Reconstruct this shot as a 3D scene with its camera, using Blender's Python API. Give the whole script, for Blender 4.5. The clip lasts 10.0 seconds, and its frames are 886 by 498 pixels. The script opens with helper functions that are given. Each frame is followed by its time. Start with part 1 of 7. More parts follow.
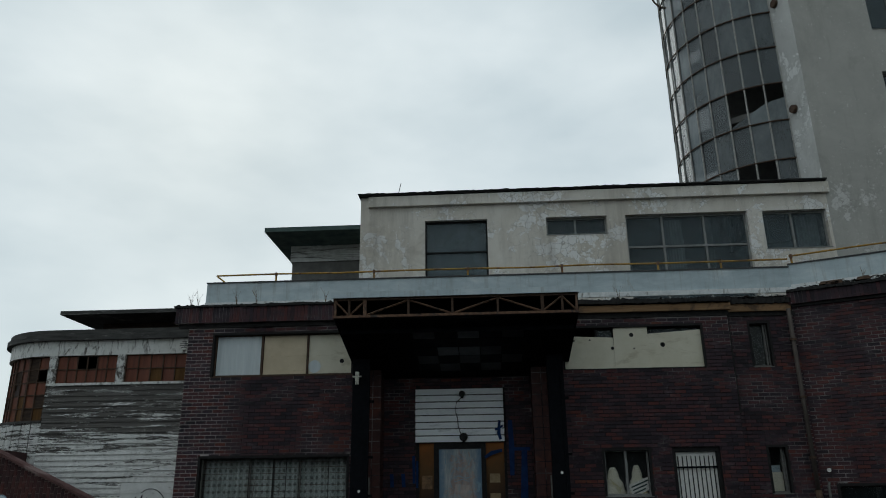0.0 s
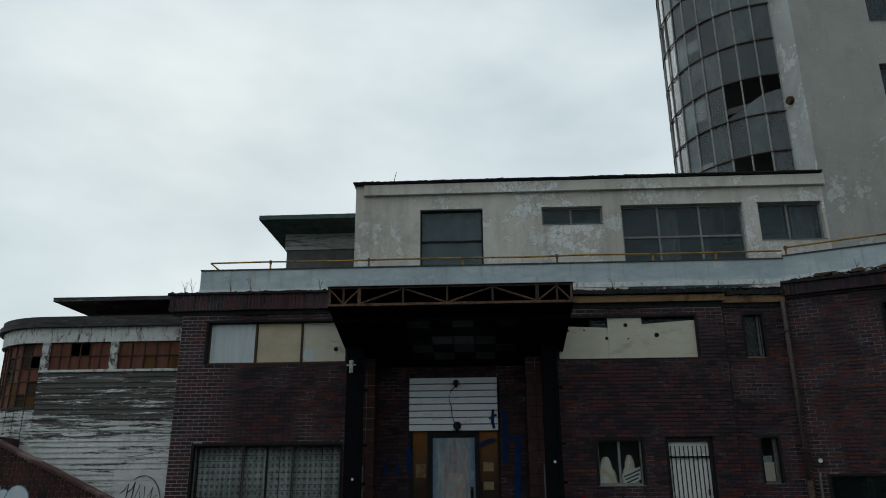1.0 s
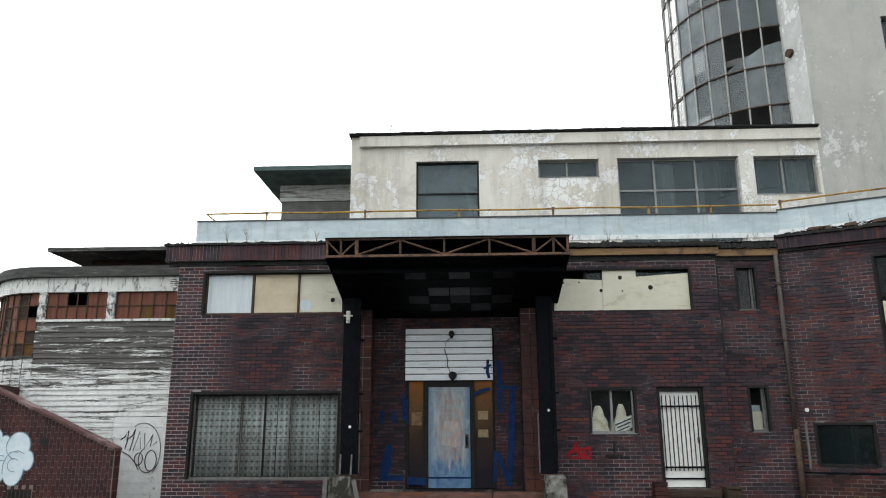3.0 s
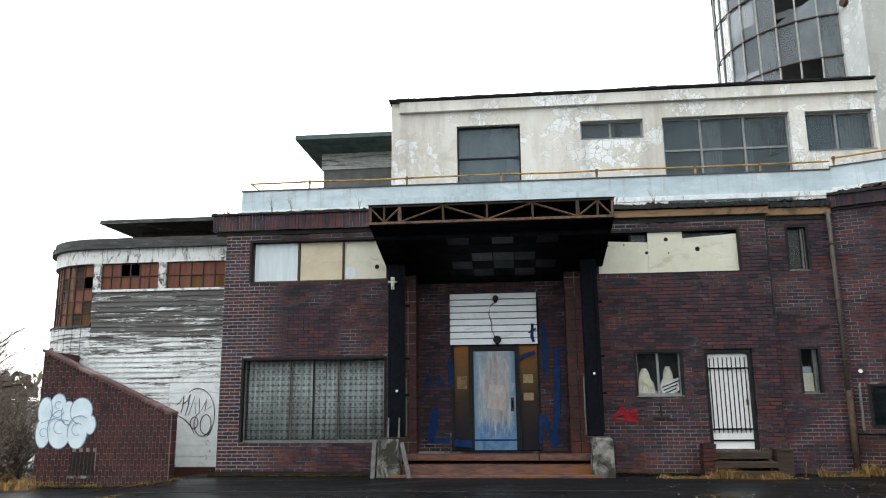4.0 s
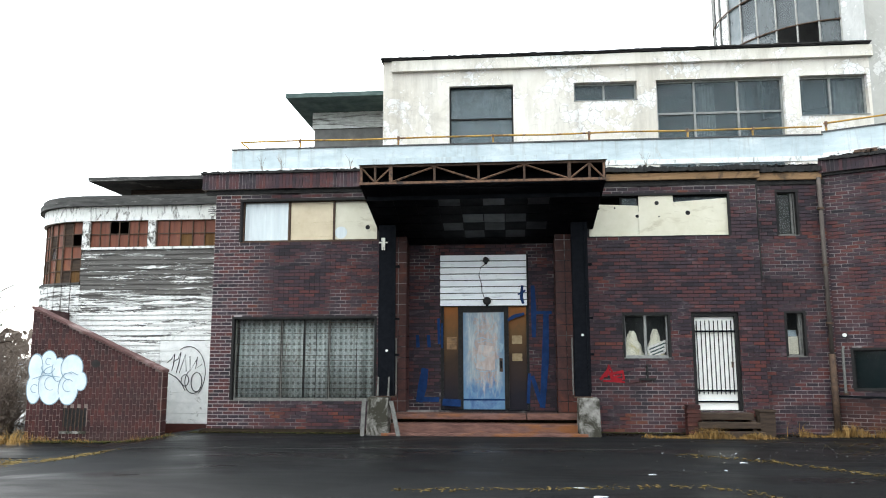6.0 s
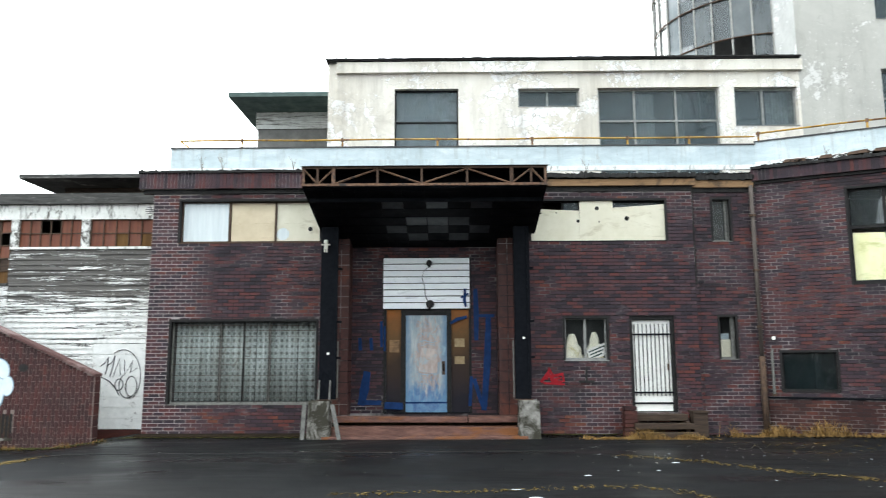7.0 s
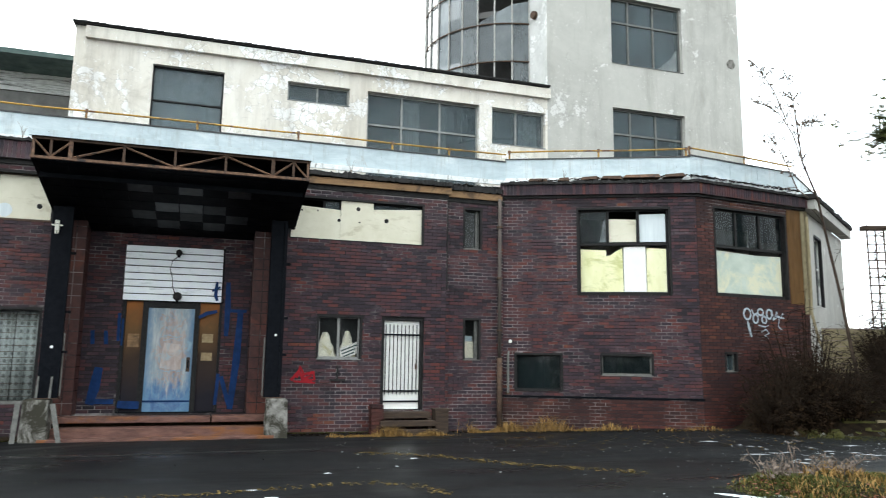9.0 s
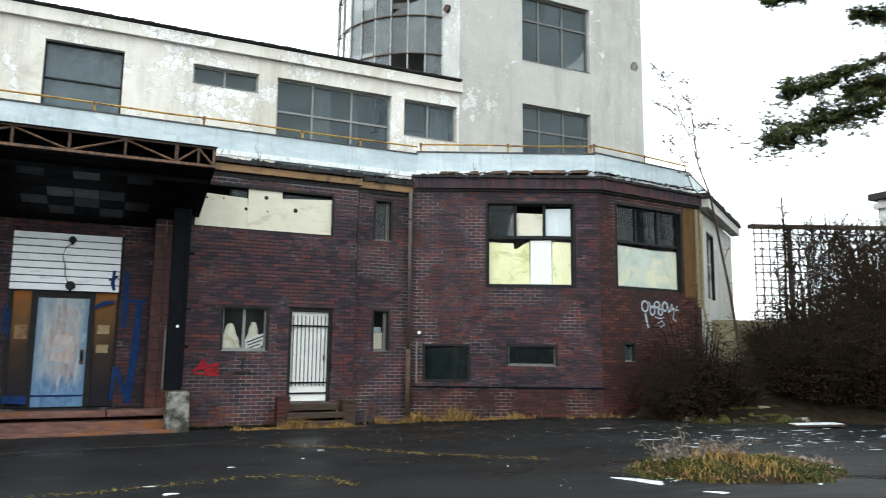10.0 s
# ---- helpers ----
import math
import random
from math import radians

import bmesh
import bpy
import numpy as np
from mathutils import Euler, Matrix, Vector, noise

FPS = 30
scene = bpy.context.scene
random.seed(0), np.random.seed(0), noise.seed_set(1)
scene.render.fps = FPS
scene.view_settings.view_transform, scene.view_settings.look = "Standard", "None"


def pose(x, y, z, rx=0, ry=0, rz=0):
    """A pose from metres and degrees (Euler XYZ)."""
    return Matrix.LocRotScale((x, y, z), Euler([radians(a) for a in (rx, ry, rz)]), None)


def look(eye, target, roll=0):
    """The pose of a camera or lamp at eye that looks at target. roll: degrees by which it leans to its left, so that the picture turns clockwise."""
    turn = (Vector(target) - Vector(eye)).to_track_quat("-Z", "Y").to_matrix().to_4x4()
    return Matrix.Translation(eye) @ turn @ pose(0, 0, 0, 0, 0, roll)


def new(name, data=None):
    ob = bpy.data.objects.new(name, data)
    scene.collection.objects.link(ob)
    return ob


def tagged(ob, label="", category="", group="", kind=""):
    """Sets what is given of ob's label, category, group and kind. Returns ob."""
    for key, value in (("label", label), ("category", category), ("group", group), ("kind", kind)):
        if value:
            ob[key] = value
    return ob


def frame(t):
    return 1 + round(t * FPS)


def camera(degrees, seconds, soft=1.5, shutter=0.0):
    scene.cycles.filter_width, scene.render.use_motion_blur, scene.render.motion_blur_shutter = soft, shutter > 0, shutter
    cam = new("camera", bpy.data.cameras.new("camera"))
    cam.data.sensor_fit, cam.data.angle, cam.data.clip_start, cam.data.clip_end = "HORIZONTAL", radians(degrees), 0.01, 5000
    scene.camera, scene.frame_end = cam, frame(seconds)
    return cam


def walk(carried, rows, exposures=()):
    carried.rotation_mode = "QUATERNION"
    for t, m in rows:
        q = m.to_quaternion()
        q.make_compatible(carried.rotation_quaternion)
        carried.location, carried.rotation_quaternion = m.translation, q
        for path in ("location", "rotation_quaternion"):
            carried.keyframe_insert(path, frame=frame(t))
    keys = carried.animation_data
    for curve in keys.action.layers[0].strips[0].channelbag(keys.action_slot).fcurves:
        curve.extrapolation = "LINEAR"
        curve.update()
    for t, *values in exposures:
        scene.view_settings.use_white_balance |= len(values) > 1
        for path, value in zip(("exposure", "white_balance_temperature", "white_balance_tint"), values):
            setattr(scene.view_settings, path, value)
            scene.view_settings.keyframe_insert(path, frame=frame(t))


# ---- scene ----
cam = camera(63.0, 10.0, soft=1.0, shutter=0.35)
PATH = [
    (0, (0.438, -16.792, 1.809), (0.328, -14.899, 2.446), -0.7),
    (0.5, (0.446, -16.782, 1.804), (0.319, -14.883, 2.42), -0.4),
    (1, (0.434, -16.754, 1.804), (0.337, -14.851, 2.414), -0.4),
    (1.5, (0.41, -16.746, 1.801), (0.329, -14.826, 2.357), -0.6),
    (2, (0.375, -16.768, 1.791), (0.312, -14.847, 2.341), -0.3),
    (3.3, (0.309, -16.793, 1.774), (0.216, -14.848, 2.231), -0.2),
    (3.5, (0.295, -16.795, 1.774), (0.166, -14.849, 2.214), -0.4),
    (4, (0.268, -16.8, 1.772), (0.078, -14.848, 2.164), -0.6),
    (4.5, (0.255, -16.805, 1.77), (0.048, -14.843, 2.095), -0.5),
    (5, (0.259, -16.821, 1.767), (0.082, -14.852, 2.067), -0.3),
    (6.5, (0.318, -16.778, 1.752), (0.158, -14.805, 2.039), 0.1),
    (7, (0.399, -16.79, 1.752), (0.373, -14.813, 2.048), -0.2),
    (7.5, (0.483, -16.808, 1.755), (0.582, -14.832, 2.046), -0.1),
    (8, (0.554, -16.817, 1.756), (0.852, -14.864, 2.067), 0.9),
    (8.5, (0.587, -16.782, 1.751), (1.043, -14.857, 2.048), 1.3),
    (9, (0.591, -16.779, 1.743), (1.193, -14.895, 2.039), 0.8),
    (9.5, (0.596, -16.775, 1.75), (1.298, -14.923, 2.034), 0.7),
    (10, (0.586, -16.816, 1.746), (1.42, -15.018, 2.021), 0.6),
]
walk(cam, [(t, look(eye, target, roll)) for t, eye, target, roll in PATH],
     exposures=[(0.0, -1.0, 6200, 4), (1.7, -0.95, 6200, 4), (1.85, -0.7, 6350, 5), (2.1, 0.1, 6700, 10), (3.3, 0.9, 6600, 10),
                (4.0, 1.1, 6500, 10), (5.0, 1.5, 6500, 10), (6.5, 1.65, 6500, 9), (8.0, 1.6, 6500, 8), (10.0, 1.45, 6500, 8)])

# ---- world and light: a bright overcast winter sky ----
world = bpy.data.worlds.new("overcast")
scene.world = world
world.use_nodes = True
wn, wl = world.node_tree.nodes, world.node_tree.links
bg = wn["Background"]
sky = wn.new("ShaderNodeTexSky")
sky.sky_type, sky.sun_disc = "NISHITA", False
sky.sun_elevation, sky.sun_rotation = radians(29), radians(336)
sky_gain = wn.new("ShaderNodeVectorMath")
sky_gain.operation = "SCALE"
sky_gain.inputs["Scale"].default_value = 0.07
wl.new(sky.outputs[0], sky_gain.inputs[0])
wcoord = wn.new("ShaderNodeTexCoord")
wmap = wn.new("ShaderNodeMapping")
wmap.inputs["Scale"].default_value = (1.0, 1.0, 2.2)
wl.new(wcoord.outputs["Generated"], wmap.inputs[0])
cloud = wn.new("ShaderNodeTexNoise")
cloud.inputs["Scale"].default_value = 2.3
cloud.inputs["Detail"].default_value = 5
cloud.inputs["Roughness"].default_value = 0.5
wl.new(wmap.outputs[0], cloud.inputs["Vector"])
cramp = wn.new("ShaderNodeValToRGB")
cramp.color_ramp.elements[0].position, cramp.color_ramp.elements[0].color = 0.34, (0.66, 0.74, 0.78, 1)
cramp.color_ramp.elements[1].position, cramp.color_ramp.elements[1].color = 0.66, (1.0, 1.04, 1.05, 1)
wl.new(cloud.outputs["Fac"], cramp.inputs[0])
wmix = wn.new("ShaderNodeMix")
wmix.data_type = "RGBA"
wmix.inputs["Factor"].default_value = 0.85
wl.new(sky_gain.outputs[0], wmix.inputs["A"])
wl.new(cramp.outputs[0], wmix.inputs["B"])
# the cloud is brighter towards the veiled sun, behind the building
glow = wn.new("ShaderNodeVectorMath")
glow.operation = "DOT_PRODUCT"
glow.inputs[1].default_value = Vector((-0.35, 0.80, 0.48)).normalized()
wl.new(wcoord.outputs["Generated"], glow.inputs[0])
gain = wn.new("ShaderNodeMapRange")
gain.interpolation_type = "SMOOTHSTEP"
for k, v in (("From Min", -1.0), ("From Max", 1.0), ("To Min", 0.76), ("To Max", 1.30)):
    gain.inputs[k].default_value = v
wl.new(glow.outputs["Value"], gain.inputs["Value"])
lit = wn.new("ShaderNodeVectorMath")
lit.operation = "SCALE"
wl.new(wmix.outputs["Result"], lit.inputs[0])
wl.new(gain.outputs[0], lit.inputs["Scale"])
wl.new(lit.outputs[0], bg.inputs["Color"])
bg.inputs["Strength"].default_value = 1.3

sun = new("sun", bpy.data.lights.new("sun", "SUN"))
sun.data.energy, sun.data.angle, sun.data.color = 0.6, radians(30), (1.0, 0.98, 0.95)
sun.matrix_world = look((-14, 32, 21), (0, 0, 2))


# ---- materials ----
class Nodes:
    """A small wrapper to chain shader nodes."""

    def __init__(self, name):
        self.m = bpy.data.materials.new(name)
        self.m.use_nodes = True
        self.t = self.m.node_tree
        self.b = self.t.nodes["Principled BSDF"]
        self.pos = self.node("ShaderNodeNewGeometry")

    def node(self, kind, **props):
        n = self.t.nodes.new(kind)
        for k, v in props.items():
            setattr(n, k, v)
        return n

    def link(self, a, b):
        self.t.links.new(a, b)

    def vec(self, scale):
        m = self.node("ShaderNodeMapping")
        m.inputs["Scale"].default_value = scale if isinstance(scale, tuple) else (scale,) * 3
        self.link(self.pos.outputs["Position"], m.inputs[0])
        return m.outputs[0]

    def noise(self, scale, detail=4, rough=0.6, distort=0.0):
        n = self.node("ShaderNodeTexNoise")
        n.inputs["Scale"].default_value = 1.0
        n.inputs["Detail"].default_value = detail
        n.inputs["Roughness"].default_value = rough
        n.inputs["Distortion"].default_value = distort
        self.link(self.vec(scale), n.inputs["Vector"])
        return n.outputs["Fac"]

    def ramp(self, fac, *stops):
        r = self.node("ShaderNodeValToRGB")
        while len(r.color_ramp.elements) < len(stops):
            r.color_ramp.elements.new(0.5)
        for e, (p, c) in zip(r.color_ramp.elements, stops):
            e.position, e.color = p, (c if isinstance(c, tuple) else (c, c, c)) + (1,)
        self.link(fac, r.inputs[0])
        return r.outputs[0]

    def mix(self, fac, a, b, blend="MIX"):
        m = self.node("ShaderNodeMix", data_type="RGBA", blend_type=blend)
        for sock, v in ((m.inputs["Factor"], fac), (m.inputs["A"], a), (m.inputs["B"], b)):
            if isinstance(v, tuple):
                sock.default_value = v + (1,)
            elif isinstance(v, (int, float)):
                sock.default_value = v
            else:
                self.link(v, sock)
        return m.outputs["Result"]

    def math(self, op, a, b=0.0, c=0.0):
        m = self.node("ShaderNodeMath", operation=op)
        for sock, v in zip(m.inputs, (a, b, c)):
            if isinstance(v, (int, float)):
                sock.default_value = v
            else:
                self.link(v, sock)
        return m.outputs[0]

    def finish(self, color, rough=0.8, bump=None, strength=0.3, dist=0.01, metal=0.0, spec=0.15):
        for sock, v in ((self.b.inputs["Base Color"], color), (self.b.inputs["Roughness"], rough), (self.b.inputs["Metallic"], metal)):
            if isinstance(v, tuple):
                sock.default_value = v + (1,)
            elif isinstance(v, (int, float)):
                sock.default_value = v
            else:
                self.link(v, sock)
        self.b.inputs["Specular IOR Level"].default_value = spec
        if bump is not None:
            bp = self.node("ShaderNodeBump")
            bp.inputs["Strength"].default_value, bp.inputs["Distance"].default_value = strength, dist
            self.link(bump, bp.inputs["Height"])
            self.link(bp.outputs[0], self.b.inputs["Normal"])
        return self.m


def plain(name, c1, c2, scale=6.0, rough=0.8, bump=0.25, metal=0.0, spec=0.15, stain=None, stain_scale=0.8, stain_at=0.58):
    """Two tones at a fine scale, with an optional stain of a third tone at a coarse one."""
    n = Nodes(name)
    fine = n.noise(scale, 6, 0.65)
    col = n.ramp(fine, (0.3, c1), (0.7, c2))
    if stain:
        blot = n.noise(stain_scale, 5, 0.7, 0.6)
        mask = n.ramp(blot, (stain_at - 0.05, 0.0), (stain_at + 0.08, 1.0))
        col = n.mix(mask, col, stain)
    r = n.ramp(n.noise(3.0, 3), (0.3, max(0.02, rough - 0.1)), (0.7, min(1.0, rough + 0.1)))
    return n.finish(col, r, fine, bump, 0.01, metal, spec)


def brick_material(name, tones, streak, streak_amount):
    n = Nodes(name)
    info = n.node("ShaderNodeObjectInfo")
    rnd = n.math("FRACT", n.math("ADD", n.pos.outputs["Random Per Island"], info.outputs["Random"]))
    # neighbouring bricks from one kiln batch drift in tone over a metre or two
    drift = n.noise((0.55, 0.55, 1.3), 5, 0.7, 0.4)
    shade = n.math("MULTIPLY_ADD", n.math("SUBTRACT", drift, 0.5), 1.5, n.math("MULTIPLY_ADD", rnd, 0.74, 0.06))
    base = n.ramp(shade, *tones)
    # runs of redder bricks
    red = n.ramp(n.noise((0.8, 0.8, 2.6), 5, 0.75, 0.5), (0.52, 0.0), (0.66, 1.0))
    base = n.mix(n.math("MULTIPLY", red, n.math("MULTIPLY_ADD", rnd, 0.65, 0.18)), base, (0.150, 0.040, 0.029))
    fine = n.noise(45, 4, 0.7)
    base = n.mix(n.math("MULTIPLY", fine, 0.4), base, (0.03, 0.02, 0.022))
    # white bloom and grime
    bloom = n.noise((1.3, 1.3, 3.0), 6, 0.75, 0.8)
    base = n.mix(n.math("MULTIPLY", n.ramp(bloom, (0.56, 0.0), (0.74, 1.0)), streak_amount), base, streak)
    return n.finish(base, n.ramp(fine, (0.2, 0.5), (0.8, 0.8)), fine, 0.5, 0.006, 0.0, 0.24)


PURPLE = ((0.0, (0.016, 0.014, 0.019)), (0.22, (0.033, 0.024, 0.033)), (0.42, (0.055, 0.033, 0.042)), (0.60, (0.074, 0.033, 0.039)), (0.78, (0.095, 0.031, 0.031)), (0.92, (0.135, 0.038, 0.027)), (1.0, (0.185, 0.066, 0.034)))
M_BRICK = brick_material("clinker brick", PURPLE, (0.17, 0.135, 0.15), 0.5)
M_BRICK_RED = brick_material("red-brown brick", ((0.0, (0.026, 0.010, 0.010)), (0.4, (0.048, 0.016, 0.013)), (0.75, (0.078, 0.023, 0.016)), (0.95, (0.125, 0.044, 0.020))), (0.13, 0.09, 0.075), 0.3)
M_BRICK_RAMP = brick_material("dark red brick", ((0.0, (0.030, 0.011, 0.012)), (0.5, (0.058, 0.018, 0.018)), (0.9, (0.092, 0.028, 0.025))), (0.18, 0.13, 0.12), 0.3)


def mortar_material():
    n = Nodes("lime mortar")
    fine = n.noise(30, 4)
    big = n.noise((0.45, 0.45, 0.5), 5, 0.7, 0.5)
    # the left pier has been repointed with pale mortar
    sep = n.node("ShaderNodeSeparateXYZ")
    n.link(n.pos.outputs["Position"], sep.inputs[0])
    pier = n.node("ShaderNodeMapRange")
    pier.inputs["From Min"].default_value, pier.inputs["From Max"].default_value = -4.9, -5.7
    n.link(n.math("ADD", sep.outputs["X"], n.math("MULTIPLY", fine, 0.5)), pier.inputs["Value"])
    col = n.mix(n.math("MAXIMUM", pier.outputs[0], n.math("MULTIPLY", n.ramp(big, (0.49, 0.0), (0.62, 1.0)), 0.62)), (0.022, 0.017, 0.019), (0.60, 0.545, 0.53))
    return n.finish(n.mix(n.math("MULTIPLY", fine, 0.5), col, (0.06, 0.05, 0.05)), 0.9, fine, 0.4, 0.006)


M_MORTAR = mortar_material()
M_MORTAR_RAMP = plain("pale mortar", (0.19, 0.15, 0.13), (0.32, 0.26, 0.235), 20, 0.9)


def siding_material(name, z_low, z_high, worn):
    """White paint that has flaked off grey weathered boards, most of it high up under the windows."""
    n = Nodes(name)
    wood = n.ramp(n.noise((1.2, 1.2, 38), 5, 0.7), (0.3, (0.05, 0.047, 0.045)), (0.7, (0.17, 0.16, 0.15)))
    paint = n.ramp(n.noise(7, 4), (0.3, (0.62, 0.62, 0.60)), (0.7, (0.82, 0.82, 0.80)))
    flake = n.math("MULTIPLY_ADD", n.math("SUBTRACT", n.noise((7.0, 7.0, 26.0), 5, 0.7, 0.5), 0.5), 0.30, n.noise((0.75, 0.75, 11.0), 8, 0.78, 0.35))
    sep = n.node("ShaderNodeSeparateXYZ")
    n.link(n.pos.outputs["Position"], sep.inputs[0])
    height = n.node("ShaderNodeMapRange")
    for k, v in (("From Min", z_low), ("From Max", z_high), ("To Min", 0.425), ("To Max", worn)):
        height.inputs[k].default_value = v
    n.link(sep.outputs["Z"], height.inputs["Value"])
    mask = n.ramp(n.math("SUBTRACT", flake, height.outputs[0]), (0.0, 0.0), (0.012, 1.0))
    col = n.mix(mask, wood, paint)
    grime = n.noise((2.0, 2.0, 0.5), 5, 0.7)
    col = n.mix(n.math("MULTIPLY", n.ramp(grime, (0.5, 0.0), (0.8, 1.0)), 0.5), col, (0.16, 0.15, 0.13))
    return n.finish(col, n.ramp(mask, (0.0, 0.85), (1.0, 0.55)), n.math("ADD", mask, n.noise((2, 2, 60), 4)), 0.5, 0.006)


M_SIDING = siding_material("peeling white boards", 2.8, 3.5, 0.56)
M_SIDING_CORNER = siding_material("flaked white corner boards", 1.0, 4.2, 0.47)


def plaster_material(name, coat, coat2, patch, under, crack_scale, amount, grey):
    """Painted render: a coat that has crazed and flaked in patches down to a second tone."""
    n = Nodes(name)
    fine = n.noise(14, 6, 0.7)
    col = n.ramp(n.noise(0.55, 6, 0.7, 0.4), (0.32, coat), (0.68, coat2))
    vor = n.node("ShaderNodeTexVoronoi", feature="DISTANCE_TO_EDGE")
    vor.inputs["Scale"].default_value = 1.0
    bent = n.node("ShaderNodeVectorMath", operation="ADD")
    n.link(n.vec(crack_scale), bent.inputs[0])
    warp = n.node("ShaderNodeTexNoise")
    warp.inputs["Scale"].default_value = 4.0
    n.link(n.pos.outputs["Position"], warp.inputs["Vector"])
    n.link(warp.outputs["Color"], bent.inputs[1])
    n.link(bent.outputs[0], vor.inputs["Vector"])
    where = n.ramp(n.noise(0.75, 5, 0.7, 0.5), (amount, 0.0), (amount + 0.10, 1.0))
    # the coat comes off in small scales, cell by cell, ragged at the edges
    cell = n.node("ShaderNodeTexVoronoi")
    cell.inputs["Scale"].default_value = 1.0
    n.link(bent.outputs[0], cell.inputs["Vector"])
    tone = n.node("ShaderNodeSeparateColor")
    n.link(cell.outputs["Color"], tone.inputs[0])
    ragged = n.math("MULTIPLY_ADD", n.math("SUBTRACT", n.noise(9.0, 6, 0.75, 0.6), 0.5), 1.6, n.math("MULTIPLY_ADD", tone.outputs[0], 0.45, 0.30))
    flake = n.ramp(n.math("MULTIPLY", where, ragged), (0.42, 0.0), (0.46, 1.0))
    col = n.mix(flake, col, patch)
    crack = n.math("MULTIPLY", n.ramp(vor.outputs["Distance"], (0.01, 1.0), (0.05, 0.0)), n.math("MULTIPLY", where, n.noise(1.6, 4, 0.6)))
    col = n.mix(n.math("MULTIPLY", crack, 0.8), col, under)
    chips = n.math("MULTIPLY", n.ramp(n.noise(11.0, 6, 0.75, 0.4), (0.60, 0.0), (0.625, 1.0)), n.ramp(n.noise(1.3, 4, 0.6, 0.3), (0.46, 0.0), (0.56, 1.0)))
    col = n.mix(chips, col, patch)
    # darker damp blotches
    damp = n.ramp(n.noise((0.9, 0.9, 0.6), 6, 0.72, 0.8), (0.55, 0.0), (0.70, 1.0))
    col = n.mix(n.math("MULTIPLY", damp, 0.35), col, grey)
    streak = n.noise((1.8, 1.8, 0.22), 6, 0.7)
    col = n.mix(n.math("MULTIPLY", n.ramp(streak, (0.5, 0.0), (0.78, 1.0)), 0.55), col, grey)
    return n.finish(col, 0.85, n.math("SUBTRACT", n.math("ADD", n.math("MULTIPLY", fine, 0.3), flake), crack), 0.5, 0.01)


M_PLASTER = plaster_material("flaking beige render", (0.64, 0.59, 0.51), (0.80, 0.765, 0.70), (0.88, 0.87, 0.845), (0.16, 0.14, 0.12), (4.6, 4.6, 5.2), 0.47, (0.27, 0.24, 0.20))
M_TOWER = plaster_material("stained grey render", (0.40, 0.39, 0.36), (0.52, 0.51, 0.47), (0.66, 0.65, 0.62), (0.22, 0.21, 0.19), (5.2, 5.2, 5.6), 0.54, (0.24, 0.225, 0.195))
M_TOWER_SIDE = plaster_material("pale rough render", (0.46, 0.46, 0.44), (0.62, 0.62, 0.60), (0.72, 0.72, 0.70), (0.22, 0.21, 0.20), (5, 5, 4.4), 0.46, (0.28, 0.28, 0.27))
def sheet_material():
    """Painted sheet metal with run-down grime, chalky blotches and small rust pits."""
    n = Nodes("pale blue painted sheet metal")
    col = n.ramp(n.noise((1.2, 1.2, 3.0), 6, 0.7, 0.4), (0.3, (0.40, 0.48, 0.51)), (0.52, (0.52, 0.60, 0.63)), (0.72, (0.66, 0.72, 0.73)))
    runs = n.ramp(n.noise((7.0, 7.0, 0.5), 6, 0.75), (0.52, 0.0), (0.74, 1.0))
    col = n.mix(n.math("MULTIPLY", runs, 0.6), col, (0.27, 0.27, 0.25))
    rust = n.ramp(n.noise((2.4, 2.4, 0.9), 5, 0.7, 0.5), (0.64, 0.0), (0.74, 1.0))
    col = n.mix(n.math("MULTIPLY", rust, 0.7), col, (0.30, 0.19, 0.10))
    pits = n.ramp(n.noise((16.0, 16.0, 26.0), 4, 0.7), (0.68, 0.0), (0.72, 1.0))
    col = n.mix(pits, col, (0.07, 0.06, 0.055))
    return n.finish(col, n.ramp(runs, (0.0, 0.45), (1.0, 0.75)), n.noise((1.5, 1.5, 0.8), 4, 0.6), 0.35, 0.03, 0.0, 0.3)


M_FLASH = sheet_material()
M_FLASH_FOOT = plain("chalky white flashing foot", (0.62, 0.64, 0.64), (0.86, 0.87, 0.86), 8, 0.75, 0.4, 0.0, 0.1, (0.20, 0.18, 0.15), (5.0, 5.0, 3.0), 0.60)
M_FLASH_EDGE = plain("dark weathered capping", (0.05, 0.05, 0.055), (0.12, 0.115, 0.11), 8, 0.7)
M_SNOW = plain("old snow", (0.30, 0.33, 0.35), (0.68, 0.71, 0.73), 9, 0.7, 0.4)
M_SLUSH = plain("grey melting slush", (0.06, 0.066, 0.07), (0.46, 0.48, 0.50), 6, 0.5, 0.4)
M_TAR = plain("black roofing felt, holes and shadow lines", (0.014, 0.014, 0.015), (0.04, 0.038, 0.036), 12, 0.75, 0.5)
M_BLACK = plain("black painted steel", (0.004, 0.005, 0.007), (0.010, 0.011, 0.014), 9, 0.6, 0.15, 0.0, 0.03)
M_SOFFIT = plain("black soffit paint and dark truss void", (0.003, 0.004, 0.006), (0.007, 0.008, 0.010), 5, 0.6, 0.1, 0.0, 0.05)
M_SOFFIT_FAINT = plain("soffit panel with faint painted sheen", (0.020, 0.024, 0.028), (0.045, 0.050, 0.055), 5, 0.5, 0.1)
M_SOFFIT_SHEEN = plain("soffit panel with painted grey sheen", (0.10, 0.115, 0.125), (0.16, 0.175, 0.185), 5, 0.5, 0.1)
